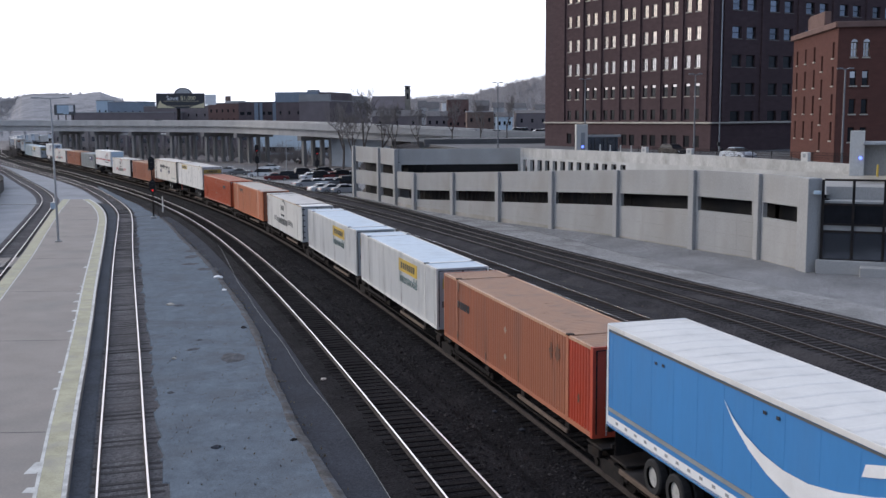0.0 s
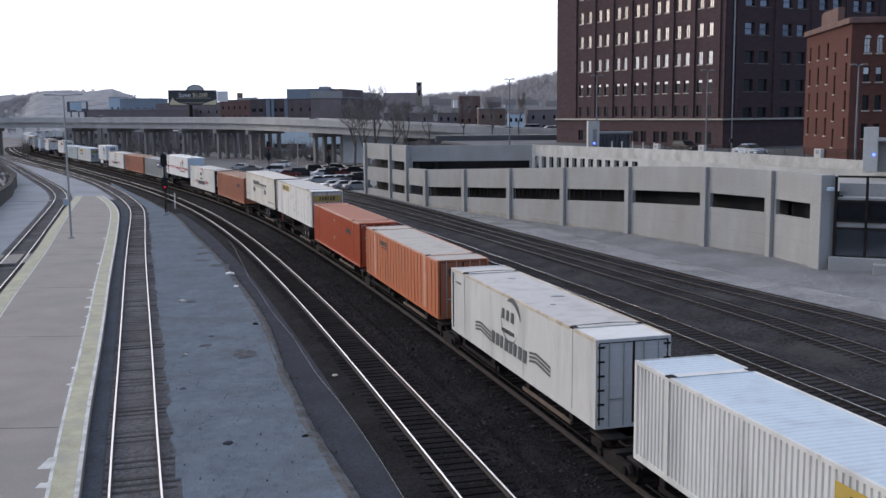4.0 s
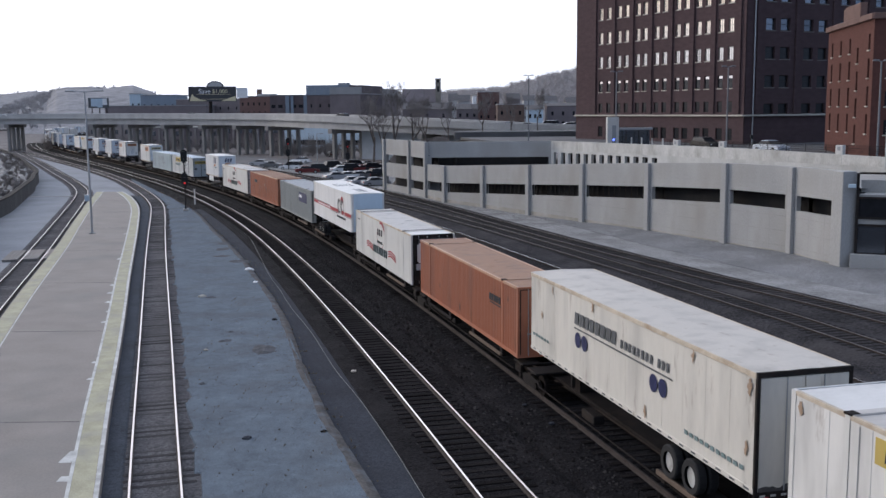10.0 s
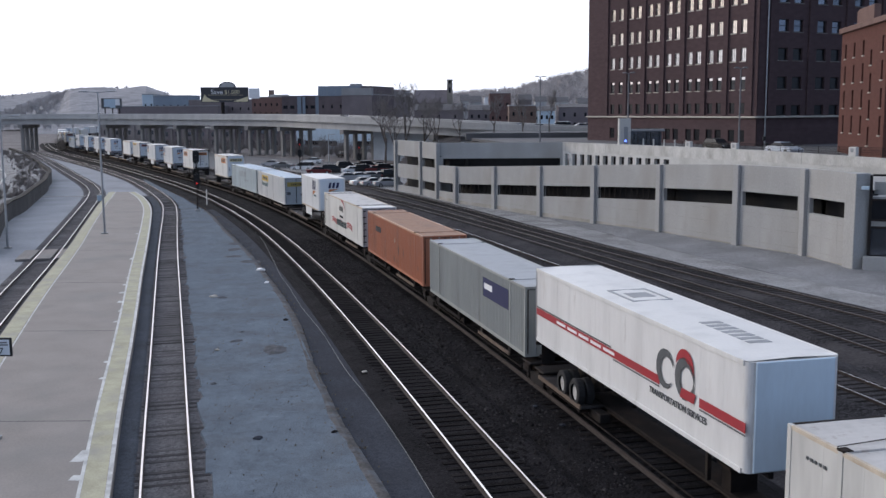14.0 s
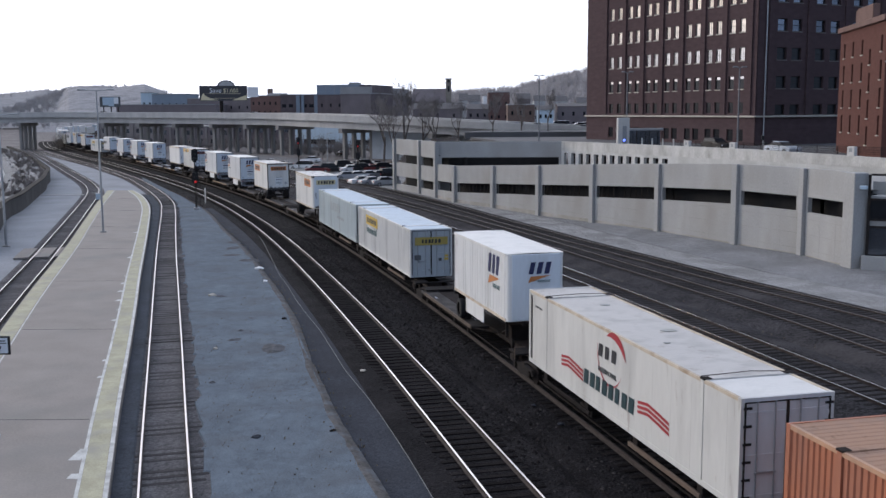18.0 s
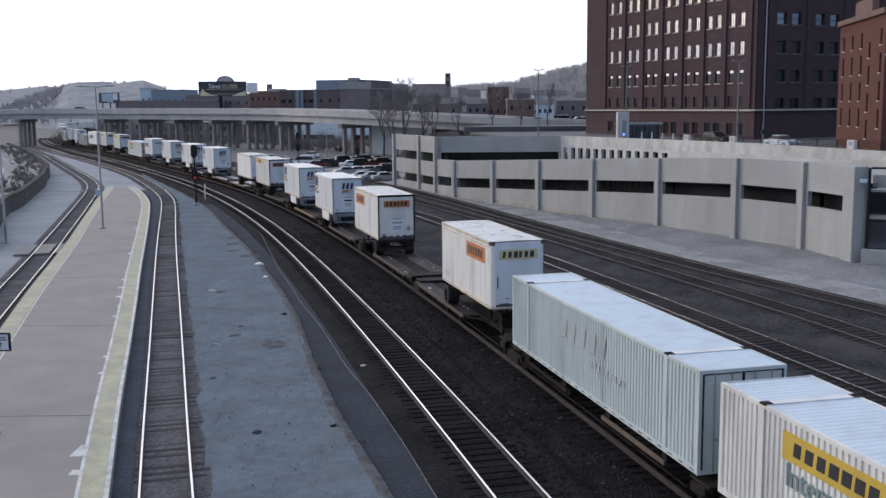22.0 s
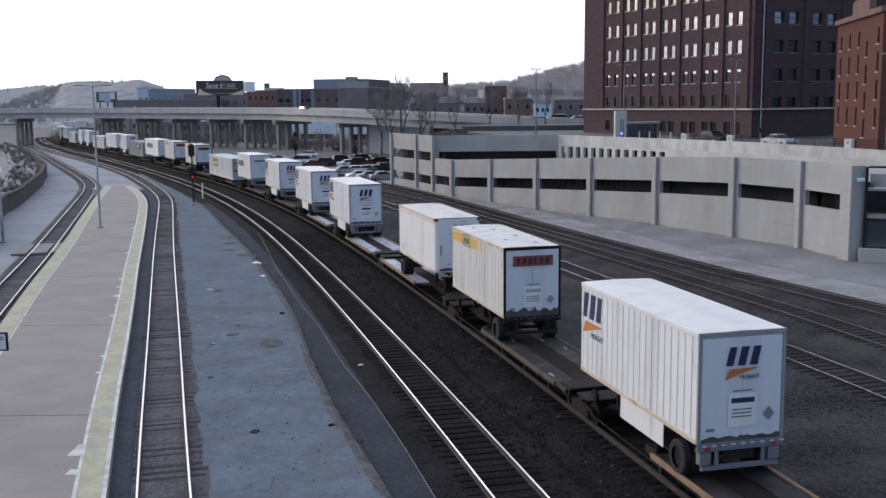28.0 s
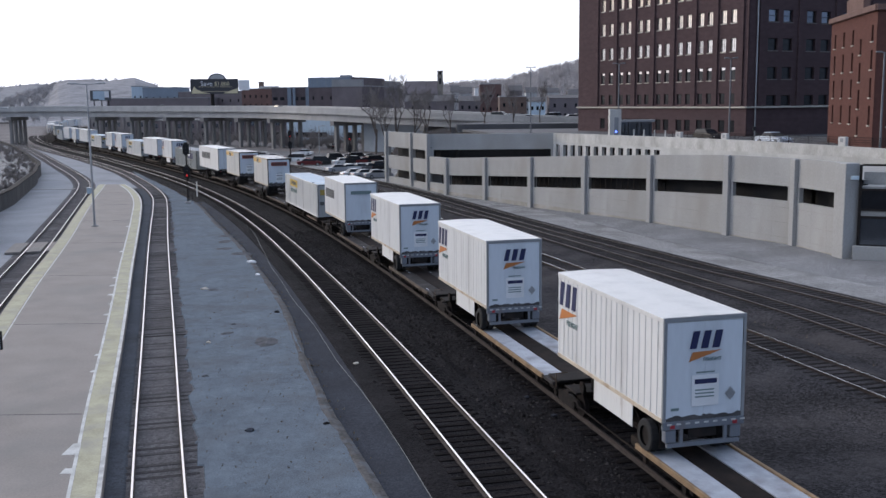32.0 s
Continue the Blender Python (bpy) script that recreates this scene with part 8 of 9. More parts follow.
tagged(part("rubble_bank", sheet([[(*(w - n * o), z + 0.25 * noise.noise((i * 0.7, o, 2))) for o, z in ((0.4, 1.2), (2.0, 1.3), (4.0, 0.8), (7.0, 0.2), (40.0, -0.1))] for i, (w, n) in enumerate(zip(WALL, normals(WALL)))]), ROADGRIT), "pale rubble and road behind the wall", "bank", kind="structure")
rubble = bmesh.new()
rnd = random.Random(9)
NW = normals(WALL)
for _ in range(240):
    i = rnd.randrange(18, len(WALL) - 14)
    p = WALL[i] - NW[i] * rnd.uniform(0.8, 5.5)
    s = rnd.uniform(0.05, 0.2)
    m = Matrix.Translation((p[0], p[1], rnd.uniform(0.95, 1.35))) @ Euler((rnd.random(), rnd.random(), rnd.random() * 6)).to_matrix().to_4x4()
    box(rubble, -s, s, -s * 0.7, s * 0.7, -s * 0.4, s * 0.4, m)
tagged(part("rubble", rubble, ROADGRIT), "scattered pale broken concrete", "rubble", kind="stuff")
LEFT_LINE = spline([(-48, 100), (-58.8, 132.4), (-64.7, 146.9), (-73, 168), (-81, 188), (-100, 226), (-135, 290)], 3.0)
for o in (0.0, 3.2):
    tagged(part("kerb", ribbon(LEFT_LINE - np.array([o, 0]), [(-0.12, 0.1), (-0.12, 0.32), (0.12, 0.32), (0.12, 0.1)]), CONCRETE_PALE), "pale kerb of a curved road", "kerb", kind="structure")

# timber crossing over the platform track
cross = thing("track_crossing", pose(-32.2, 81.6, 0, 0, 0, 14.5), "worn timber crossing panels between the rails", "track crossing")
for x0, x1 in ((-2.0, -0.86), (-0.62, 0.62), (0.86, 2.2)):
    for k in range(4):
        w = (x1 - x0) / 4
        part("plank", soft_box(x0 + k * w, x0 + (k + 1) * w - 0.02, -2.8, 2.8, -0.17, -0.01, 0.01), PLATFORM, cross)

cab = thing("switch_cabinet", pose(-44.2, 130.5, -0.21), "small pale blue-grey steel cabinet beside the track", "cabinet")
part("body", soft_box(-0.32, 0.32, -0.28, 0.28, 0.25, 1.0, 0.03), PALEBLUE, cab)
part("lid", soft_box(-0.36, 0.36, -0.32, 0.32, 1.0, 1.06, 0.02), STEEL, cab)
part("pedestal", boxes((-0.1, 0.1, -0.1, 0.1, 0, 0.25)), BLACKSTEEL, cab)


LAMPSTEEL = material("dull grey lamp steel", (0.17, 0.175, 0.185), 0.6, 0.3, vary=0.15)


def lamp_post(m, height, label, arms=2, arm=1.3, base=0.0, head=0.4):
    p = thing("street_lamp", m, label, "lamp post")
    part("pole", tubes(((0, 0, base), (0, 0, base + height), 0.11, 0.07), n=10), LAMPSTEEL if head < 0.4 else STEEL, p)
    part("base_plate", soft_box(-0.25, 0.25, -0.25, 0.25, base, base + 0.12, 0.03), CONCRETE, p)
    for k in range(arms):
        s = 1 if k == 0 else -1
        a = part("arm", tubes(((0, 0, base + height - 0.05), (s * arm, 0, base + height + 0.05), 0.05), n=6), LAMPSTEEL if head < 0.4 else STEEL, p)
        part("lamp_head", soft_box(s * arm - head, s * arm + head, -0.18, 0.18, base + height - 0.02, base + height + 0.12, 0.04), LAMPSTEEL if head < 0.4 else STEEL, a, "flat grey lamp head")
    return p


lamp_post(pose(-31.4, 93.4, 0.2), 12.9, "tall grey lamp post on the platform")
lamp_post(pose(-37.5, 86.7, -0.21), 11.2, "tall grey lamp post in the yard")
lamp_post(pose(22.9, 129.0, 6.0), 9.7, "grey twin lamp post behind the parapet", 2, 0.5, head=0.26)
lamp_post(pose(32.4, 113.4, 6.0), 9.6, "grey twin lamp post behind the parapet", 2, 0.5, head=0.26)
lamp_post(pose(13.8, 149.4, 6.0), 10.0, "grey twin lamp post behind the parapet", 2, 0.5, head=0.26)
lamp_post(pose(39.8, 91.7, 6.0), 9.15, "grey twin lamp post behind the parapet", 2, 0.5, head=0.26)

lamp_post(pose(-25.7, 226.3, -0.36), 6.6, "thin grey street lamp by the parking lot", 1, 1.0)
lamp_post(pose(-48.1, 282.7, -0.38), 7.0, "thin grey street lamp under the viaduct", 1, 1.0)

# track number sign on the platform
sign = thing("platform_sign", pose(-15.35, 33.6, 0.2), "blue-framed white track number sign on a post", "sign")
part("post", tubes(((0, 0, 0), (0, 0, 3.6), 0.06), n=10), STEEL, sign)
part("foot", soft_box(-0.15, 0.15, -0.15, 0.15, 0, 0.1, 0.02), STEEL, sign)
board = part("board", soft_box(0.02, 0.74, -0.04, 0.04, 2.88, 3.52, 0.02), BLACK, sign, "dark framed board")
part("face", boxes((0.1, 0.67, -0.052, -0.042, 2.94, 3.46)), PALEDOOR, board, "pale face of the board")
part("header", boxes((0.14, 0.63, -0.06, -0.053, 3.26, 3.30), (0.18, 0.6, -0.06, -0.053, 3.34, 3.38)), DARKGREYV, board, "unreadable lines")
words("7", 0.30, pose(0.32, -0.062, 2.98, 90), BLACK, board, "black track number")


def signal(m, height, label, heads=2, lit=1, gap=1.9):
    s = thing("rail_signal", m, label, "rail signal")
    part("mast", tubes(((0, 0, 0), (0, 0, height), 0.09, 0.08), n=10), BLACKSTEEL, s)
    part("foot", soft_box(-0.3, 0.3, -0.3, 0.3, 0, 0.25, 0.03), CONCRETE, s)
    for k in range(heads):
        z = height - 0.7 - gap * k
        h = part("signal_head", soft_box(-0.36, 0.36, -0.28, -0.1, z - 0.75, z + 0.75, 0.15, 2), BLACK, s, "black signal backboard")
        for j in range(3):
            part("visor", tubes(((0, -0.28, z + 0.45 - 0.45 * j), (0, -0.55, z + 0.45 - 0.45 * j), 0.16), n=12), BLACK, h)
        if lit == k + 1:
            part("lens", tubes(((0, -0.56, z - 0.45), (0, -0.58, z - 0.45), 0.11), n=12), REDLAMP, h, "lit red lens")
    part("ladder", boxes((0.16, 0.2, 0.1, 0.14, 0.2, height), (0.5, 0.54, 0.1, 0.14, 0.2, height), *[(0.2, 0.5, 0.11, 0.13, 0.5 + 0.4 * j, 0.53 + 0.4 * j) for j in range(int(height / 0.4) - 1)]), BLACKSTEEL, s)
    return s


signal(pose(-28.8, 118.3, -0.15, 0, 0, 14), 7.0, "black two-headed rail signal on a mast", 2, 2, 2.6)
signal(pose(-28.8, 203.0, -0.4, 0, 0, 8), 6.4, "black two-headed rail signal with a red light", 2, 1, 2.2)
signal(pose(-15.9, 189.3, -0.4, 0, 0, 8), 6.2, "black two-headed rail signal with a red light", 2, 1, 2.2)
post = thing("marker_post", pose(-29.8, 127.2, -0.2), "short white marker post beside the track", "marker post")
part("post", tubes(((0, 0, 0), (0, 0, 1.9), 0.08), n=8), WHITEPAINT, post)

# loose cable along the ballast edge, debris on the gravel
wire_way = spline([(5.2, 5), (-0.3, 28.6), (-1.7, 34.4), (-3.0, 39.3), (-4.4, 44.0), (-5.4, 47.9), (-6.5, 52.2), (-8.5, 59.1), (-10.2, 65.7), (-11.6, 70.8), (-13.1, 77.2), (-14.5, 83.0), (-16.3, 90.5), (-18.3, 97.5)], 0.8)
bm = bmesh.new()
for a, b in zip(wire_way, wire_way[1:]):
    tube(bm, (*a, -0.20), (*b, -0.20), 0.011, n=5, caps=False)
tagged(part("cable", bm, LAMPSTEEL), "thin pale cable lying along the ballast edge", "cable")
for x, y, s, mat, lab in ((-13.4, 73.0, 0.32, WHITE, "crumpled white litter on the gravel"), (-6.6, 34.5, 0.17, SHOULDER, "dark lump of stone on the gravel"), (-12.0, 67.5, 0.16, WHITE, "scrap of white litter on the ballast"), (-14.4, 62.3, 0.25, STONE, "pale lump of stone on the gravel"), (-11.0, 48.0, 0.12, STONE, "small pale stone on the gravel"), (-3.6, 43.6, 0.13, STONE, "pale stone at the ballast edge"), (-8.8, 55, 0.15, BALLAST, "dark stone on the gravel"), (-4.0, 35.2, 0.12, BALLAST, "dark stone on the gravel"), (3.4, 38.2, 0.1, SHOULDER, "grey stone on the ballast"), (4.2, 35.8, 0.12, SHOULDER, "grey stone on the ballast")):
    bm = bmesh.new()
    bmesh.ops.create_icosphere(bm, subdivisions=2, radius=s)
    for v in bm.verts:
        v.co *= 1 + 0.5 * noise.noise(v.co * 6 + Vector((x, y, 0)))
        v.co.z *= 0.45
    tagged(part("litter" if mat is WHITE else "stone", bm, mat, None, "", pose(x, y, -0.12)), lab, "litter" if mat is WHITE else "stone")


# dark dirt and dead weeds washed over the gravel
for x, y, w, d, a in ((-15.1, 77.3, 0.9, 0.9, 20), (-17.6, 84.5, 0.7, 1.3, -10), (-16.8, 80.2, 0.8, 0.7, 30), (-18.3, 88.0, 0.6, 1.0, 10), (-13.8, 62.0, 0.4, 0.35, 0), (-10.5, 49.9, 0.45, 0.3, 40), (-8.3, 48.0, 0.7, 1.3, 15), (-9.8, 41.8, 0.2, 0.2, -20), (-10.6, 52.0, 0.25, 0.2, 70)):
    bm = bmesh.new()
    bmesh.ops.create_grid(bm, x_segments=10, y_segments=8, size=1.0)
    for v in list(bm.verts):
        r = math.hypot(v.co.x, v.co.y)
        v.co.z = 0.05 * max(0.0, 1 - r) + 0.05 * noise.noise(v.co * 3 + Vector((x, y, 0))) - 0.045 * r * r
        v.co.x, v.co.y = v.co.x * w * (1 + 0.3 * noise.noise((y, v.co.y * 2, x))), v.co.y * d
    tagged(part("dirt_patch", bm, DIRT, None, "", pose(x, y, -0.125, 0, 0, a)), "dark dirt and dead weeds on the gravel", "dirt", kind="stuff")


# ---- plaza things ----
def pylon(m, label, w, h, lamp=True):
    p = thing("help_pylon", m, label, "pylon")
    part("body", soft_box(-w / 2, w / 2, -0.3, 0.3, 0, h, 0.03), CONCRETE_PALE, p)
    part("panel", boxes((-0.1 * w, 0.25 * w, -0.33, -0.3, h * 0.2, h * 0.75)), GREY, p, "dark sign panel")
    if lamp:
        part("lamp", tubes(((0.05, -0.34, h * 0.32), (0.05, -0.42, h * 0.32), 0.14), n=10), BLUELAMP, p, "blue lamp")
    return p


pylon(pose(22.4, 128.6, 6.0, 0, 0, 10), "pale concrete pylon with a blue lamp", 1.5, 4.1)
kiosk = thing("stair_kiosk", pose(37.2, 84.2, 6.0, 0, 0, -24), "pale concrete stair kiosk with a dark doorway", "kiosk")
part("pier", soft_box(0, 1.15, 0, 1.2, 0, 3.75, 0.03), CONCRETE_PALE, kiosk)
part("pier", soft_box(3.4, 4.4, 0, 1.2, 0, 3.0, 0.03), CONCRETE_PALE, kiosk)
part("back_wall", boxes((1.15, 3.4, 1.0, 1.2, 0, 2.9)), CONCRETE_DARK, kiosk)
part("canopy", soft_box(1.0, 5.0, -0.5, 1.3, 2.6, 2.85, 0.03), STEEL, kiosk)
part("lamp", tubes(((0.85, -0.02, 1.5), (0.85, -0.12, 1.5), 0.12), n=10), BLUELAMP, kiosk, "blue lamp")
for x in (2.2, 3.1):
    b = thing("bollard", kiosk.matrix_basis @ pose(x, -0.6, 0), "yellow steel bollard beside the kiosk", "bollard", "bollards")
    part("post", tubes(((0, 0, 0), (0, 0, 1.0), 0.09), n=10), SIGNYELLOW, b)
# parapet railing with concrete posts
rm, rw = facing((15.6, 133.0), (46.9, 74.2), 6.9)
fence = thing("railing", rm @ pose(0, 0.7, 0), "thin grey steel railing above the parapet", "railing")
for k in range(int(rw / 2.4)):
    if k > 8:
        part("post", boxes((k * 2.4 - 0.025, k * 2.4 + 0.025, -0.025, 0.025, -1.1, 0.75)), BLACKSTEEL, fence)
for z in (0.1, 0.3, 0.5, 0.75):
    part("rail", boxes((21, rw, -0.015, 0.015, z - 0.015, z + 0.015)), BLACKSTEEL, fence)
part("infill", boxes(*[(x, x + 0.014, -0.007, 0.007, 0.1, 0.75) for x in np.arange(24, rw, 0.12)]), BLACKSTEEL, fence, "fine dark upright wires")
for x, y in ((26.75, 112.7), (30.05, 106.5), (37.1, 93.25)):
    b = thing("concrete_post", pose(x, y, 6.0, 0, 0, -62), "squat pale concrete post on the parapet", "post", "parapet posts")
    part("body", soft_box(-0.42, 0.42, -0.22, 0.22, 0, 1.68, 0.05), CONCRETE_PALE, b)
    part("sign", boxes((-0.17, 0.17, -0.24, -0.22, 1.2, 1.55)), GREY, b, "small dark plate")
for k in range(5):
    b = thing("bollard", pose(24.6 + k * 0.9, 127.5 - k * 1.8, 6.0), "pale bollard on the plaza", "bollard", "bollards")
    part("post", tubes(((0, 0, 0), (0, 0, 1.6), 0.09), n=10), WHITEPAINT, b)


shelter = thing("bus_shelter", pose(24.0, 138.0, 6.0), "dark bus shelter with a flat roof on the plaza", "bus shelter")
part("roof", soft_box(-0.1, 5.3, -0.8, 0.9, 2.3, 2.6, 0.04), GREY, shelter)
part("back_panel", boxes((0.0, 5.2, 0.7, 0.76, 0.3, 2.3)), GLASSHALL, shelter, "grey glass back")
for x in (0.05, 1.75, 3.45, 5.15):
    part("post", boxes((x - 0.05, x + 0.05, -0.7, -0.6, 0, 2.3)), BLACKSTEEL, shelter)
walk_sign = thing("crossing_signal", pose(37.2, 119.5, 6.0), "small black crossing signal on a post", "traffic signal")
part("post", tubes(((0, 0, 0), (0, 0, 1.9), 0.06), n=8), LAMPSTEEL, walk_sign)
part("head", soft_box(-0.3, 0.02, -0.2, 0.1, 1.5, 2.0, 0.04), BLACK, walk_sign)
part("head", soft_box(0.05, 0.4, -0.2, 0.1, 0.8, 1.25, 0.04), BLACK, walk_sign)


# ---- vehicles ----
CARPAINT = {k: material(k + " car paint", c, 0.4, 0.1, vary=0.05, spec=0.35, bump=0.0) for k, c in {"black": (0.015, 0.015, 0.017), "white": (0.65, 0.66, 0.67), "silver": (0.35, 0.36, 0.38), "blue-grey": (0.16, 0.20, 0.27), "pale blue": (0.50, 0.56, 0.64), "dark red": (0.13, 0.02, 0.02), "grey": (0.12, 0.125, 0.13)}.items()}
TAIL = material("red lamp lens", (0.35, 0.02, 0.02), 0.3, vary=0.05)


def car(colour, m, kind="sedan"):
    h, L = {"sedan": (1.42, 4.6), "suv": (1.75, 4.7), "hatch": (1.5, 4.5)}[kind]
    style = {"sedan": "saloon car", "suv": "sport utility car", "hatch": "hatchback car"}[kind]
    c = thing("car", m, f"{colour} {style} on asphalt, dark windows", "car", "parked cars")
    paintm = CARPAINT[colour]
    prof = [(-L / 2, 0.35), (-L / 2 - 0.05, 0.62), (-L / 2 + 0.05, 0.9), (-L / 2 + (0.9 if kind == "sedan" else 0.15), 0.98), (L / 2 - 1.25, 0.95), (L / 2 - 0.15, 0.78), (L / 2, 0.55), (L / 2 - 0.05, 0.32), (L / 2 - 0.6, 0.25), (-L / 2 + 0.6, 0.25)]
    bm = bmesh.new()
    rings = [[bm.verts.new((x * (0.97 if z > 0.8 else 1), y, z)) for y, z in prof] for x in (-0.88, -0.8, 0.8, 0.88)]
    for a, b in zip(rings, rings[1:]):
        for k in range(len(prof)):
            bm.faces.new((a[k], a[(k + 1) % len(prof)], b[(k + 1) % len(prof)], b[k]))
    bm.faces.new(rings[0][::-1]), bm.faces.new(rings[-1])
    bmesh.ops.recalc_face_normals(bm, faces=bm.faces[:])
    part("body", bm, paintm, c)
    y0, y1 = (-L / 2 + 0.75, L / 2 - 1.2) if kind == "sedan" else (-L / 2 + 0.1, L / 2 - 1.2)
    t0, t1 = (y0 + 0.6, y1 - 0.9) if kind == "sedan" else (y0 + 0.3, y1 - 0.8)
    lo, hi = [Vector((x * 0.8, y, 0.94)) for x, y in ((-1, y0), (1, y0), (1, y1), (-1, y1))], [Vector((x * 0.64, y, h - 0.05)) for x, y in ((-1, t0), (1, t0), (1, t1), (-1, t1))]
    for k, nm in enumerate(("rear_window", "side_window", "windscreen", "side_window")):
        part(nm, sheet([(lo[k], lo[(k + 1) % 4]), (hi[k], hi[(k + 1) % 4])]), GLASSDARK, c)
    part("roof", soft_box(-0.66, 0.66, t0 - 0.03, t1 + 0.03, h - 0.07, h, 0.03), paintm, c)
    for x in (-0.8, 0.8):
        for y in (-L / 2 + 0.85, L / 2 - 0.9):
            w = part("wheel", tubes(((x - 0.1, y, 0.32), (x + 0.1, y, 0.32), 0.32), n=14), RUBBER, c)
            part("rim", tubes(((x - 0.11, y, 0.32), (x + 0.11, y, 0.32), 0.2), n=10), STEEL, w)
        part("tail_lamp", boxes((min(x * 0.75, x), max(x * 0.75, x), -L / 2 - 0.06, -L / 2, 0.68, 0.84)), TAIL, c)
        part("head_lamp", boxes((min(x * 0.7, x), max(x * 0.7, x), L / 2 - 0.12, L / 2 - 0.02, 0.58, 0.72)), WHITE, c)
    return c


for x, y, a, col, kind in ((-16.2, 172.0, -64, "silver", "sedan"), (-14.4, 173.0, -64, "white", "sedan"), (-12.6, 174.0, -63, "silver", "sedan"), (-10.8, 174.6, -64, "grey", "sedan"), (-9.0, 175.2, -62, "black", "suv"),
                           (-12.6, 159.8, -62, "white", "sedan"), (-10.9, 158.2, -63, "silver", "sedan"), (-9.0, 157.4, -62, "silver", "sedan"),
                           (-19.6, 204.5, -64, "black", "suv"), (-17.6, 206.0, -63, "black", "sedan"), (-15.6, 207.4, -64, "grey", "suv"), (-13.4, 208.4, -62, "black", "sedan"), (-17.2, 192.4, -64, "white", "sedan"), (-15.2, 193.3, -63, "black", "suv"), (-13.2, 194.0, -64, "dark red", "sedan"), (-11.2, 195.0, -63, "black", "suv"), (-9.6, 196.0, -63, "silver", "sedan"),
                           (-21.1, 193.2, -80, "black", "suv"), (-23.6, 191.4, -80, "dark red", "sedan"), (-29.8, 229.8, 80, "white", "sedan"), (-28.4, 204.0, 75, "white", "suv"), (-37.1, 219.0, 70, "silver", "sedan"), (-33.6, 211.7, 70, "grey", "sedan"), (-26.2, 262.1, 20, "black", "sedan")):
    car(col, pose(x, y, -0.36, 0, 0, a), kind)
car("black", pose(34.4, 129.4, 6.0, 0, 0, 198), "hatch")
car("pale blue", pose(38.6, 117.0, 6.0, 0, 0, 199))
for k, (x, y, col) in enumerate(((20, 222, "white"), (24.5, 224, "black"), (29, 222, "silver"), (33.5, 225, "white"), (16, 226, "blue-grey"), (26, 231, "white"), (32, 234, "grey"), (37, 230, "white"))):
    car(col, pose(x, y, 6.95, 0, 0, 80 + 7 * k), "suv" if k % 2 else "sedan")
TRAFFIC = []
for d, col, kind in ((-455, "white", "sedan"), (-405, "silver", "sedan"), (-330, "white", "suv"), (-258, "grey", "sedan"), (-196, "white", "sedan"), (-90, "silver", "sedan"), (-22, "white", "suv"), (70, "black", "sedan"), (160, "white", "sedan")):
    TRAFFIC.append((d, tagged(car(col, Matrix(), kind), f"{col} car driving along the viaduct", "car", "cars on the viaduct")))


# ---- bare trees ----
def bare_tree(m, height, seed, label="bare winter tree with many fine twigs"):
    t = thing("tree", m, label, "tree", "bare trees")
    rnd = random.Random(seed)
    trunk, crown = bmesh.new(), bmesh.new()

    def grow(p, way, length, r, level):
        q = p + way * length
        tube(trunk if level < 2 else crown, p, q, r, r * 0.62, n=7 if level < 2 else 4, caps=False)
        if level == 5 or r < 0.008:
            return
        for _ in range(3 if level < 3 else 4):
            turn = Euler((rnd.uniform(-0.75, 0.75), rnd.uniform(-0.75, 0.75), rnd.uniform(-3, 3))).to_matrix()
            nw = (turn @ way + Vector((0, 0, 0.25))).normalized()
            grow(p + way * length * rnd.uniform(0.65, 1.0), nw, length * rnd.uniform(0.6, 0.82), r * 0.58, level + 1)

    grow(Vector((0, 0, -0.2)), Vector((rnd.uniform(-0.06, 0.06), 0, 1)).normalized(), height * 0.3, height * 0.0145, 0)
    part("trunk", trunk, BARK, t)
    part("crown", crown, TWIGS, t, "fine bare twigs")
    return t


for k, (x, y, z, h) in enumerate(((-13.0, 222, -0.4, 15.0), (-8.0, 213, 0.0, 16.0), (-4.5, 219, 1.2, 13), (-10.5, 217, -0.3, 13), (-1.5, 206, 2.6, 11), (9.5, 200, 5.4, 9), (15.5, 205, 5.6, 8.5), (3, 210, 4.0, 9), (20.5, 202, 6.6, 8))):
    bare_tree(pose(x, y, z, 0, 0, 40 * k), h * 1.35, 20 + k)
tagged(part("embankment", sheet([[(-6.5, 151, -0.4), (-4.5, 153, 1.5), (3, 157, 5.7), (14, 160, 5.95)], [(-8.5, 185, -0.4), (-5, 187, 0.9), (2, 190, 5.2), (14, 192, 5.95)], [(-11, 208, -0.4), (-7, 209, 0.5), (1, 211, 4.4), (14, 213, 5.95)], [(-14, 228, -0.4), (-9, 226, 0.3), (1, 223, 3.2), (14, 221, 5.95)]]), HILL), "brown winter grass slope below the street", "embankment", kind="structure")

# Twig colours raised well above bark to stand for haze.
WOODTWIGS = material("hillside twigs lifted for haze", (0.38, 0.36, 0.36), 1.0, vary=0.3, scale=0.05, bump=0.0)
HAZETWIGS = material("far twigs paled for haze", (0.38, 0.37, 0.375), 1.0, vary=0.25, scale=0.1, bump=0.0)
# woods on the hills, one mass of bare trees
wv, wf = [], []


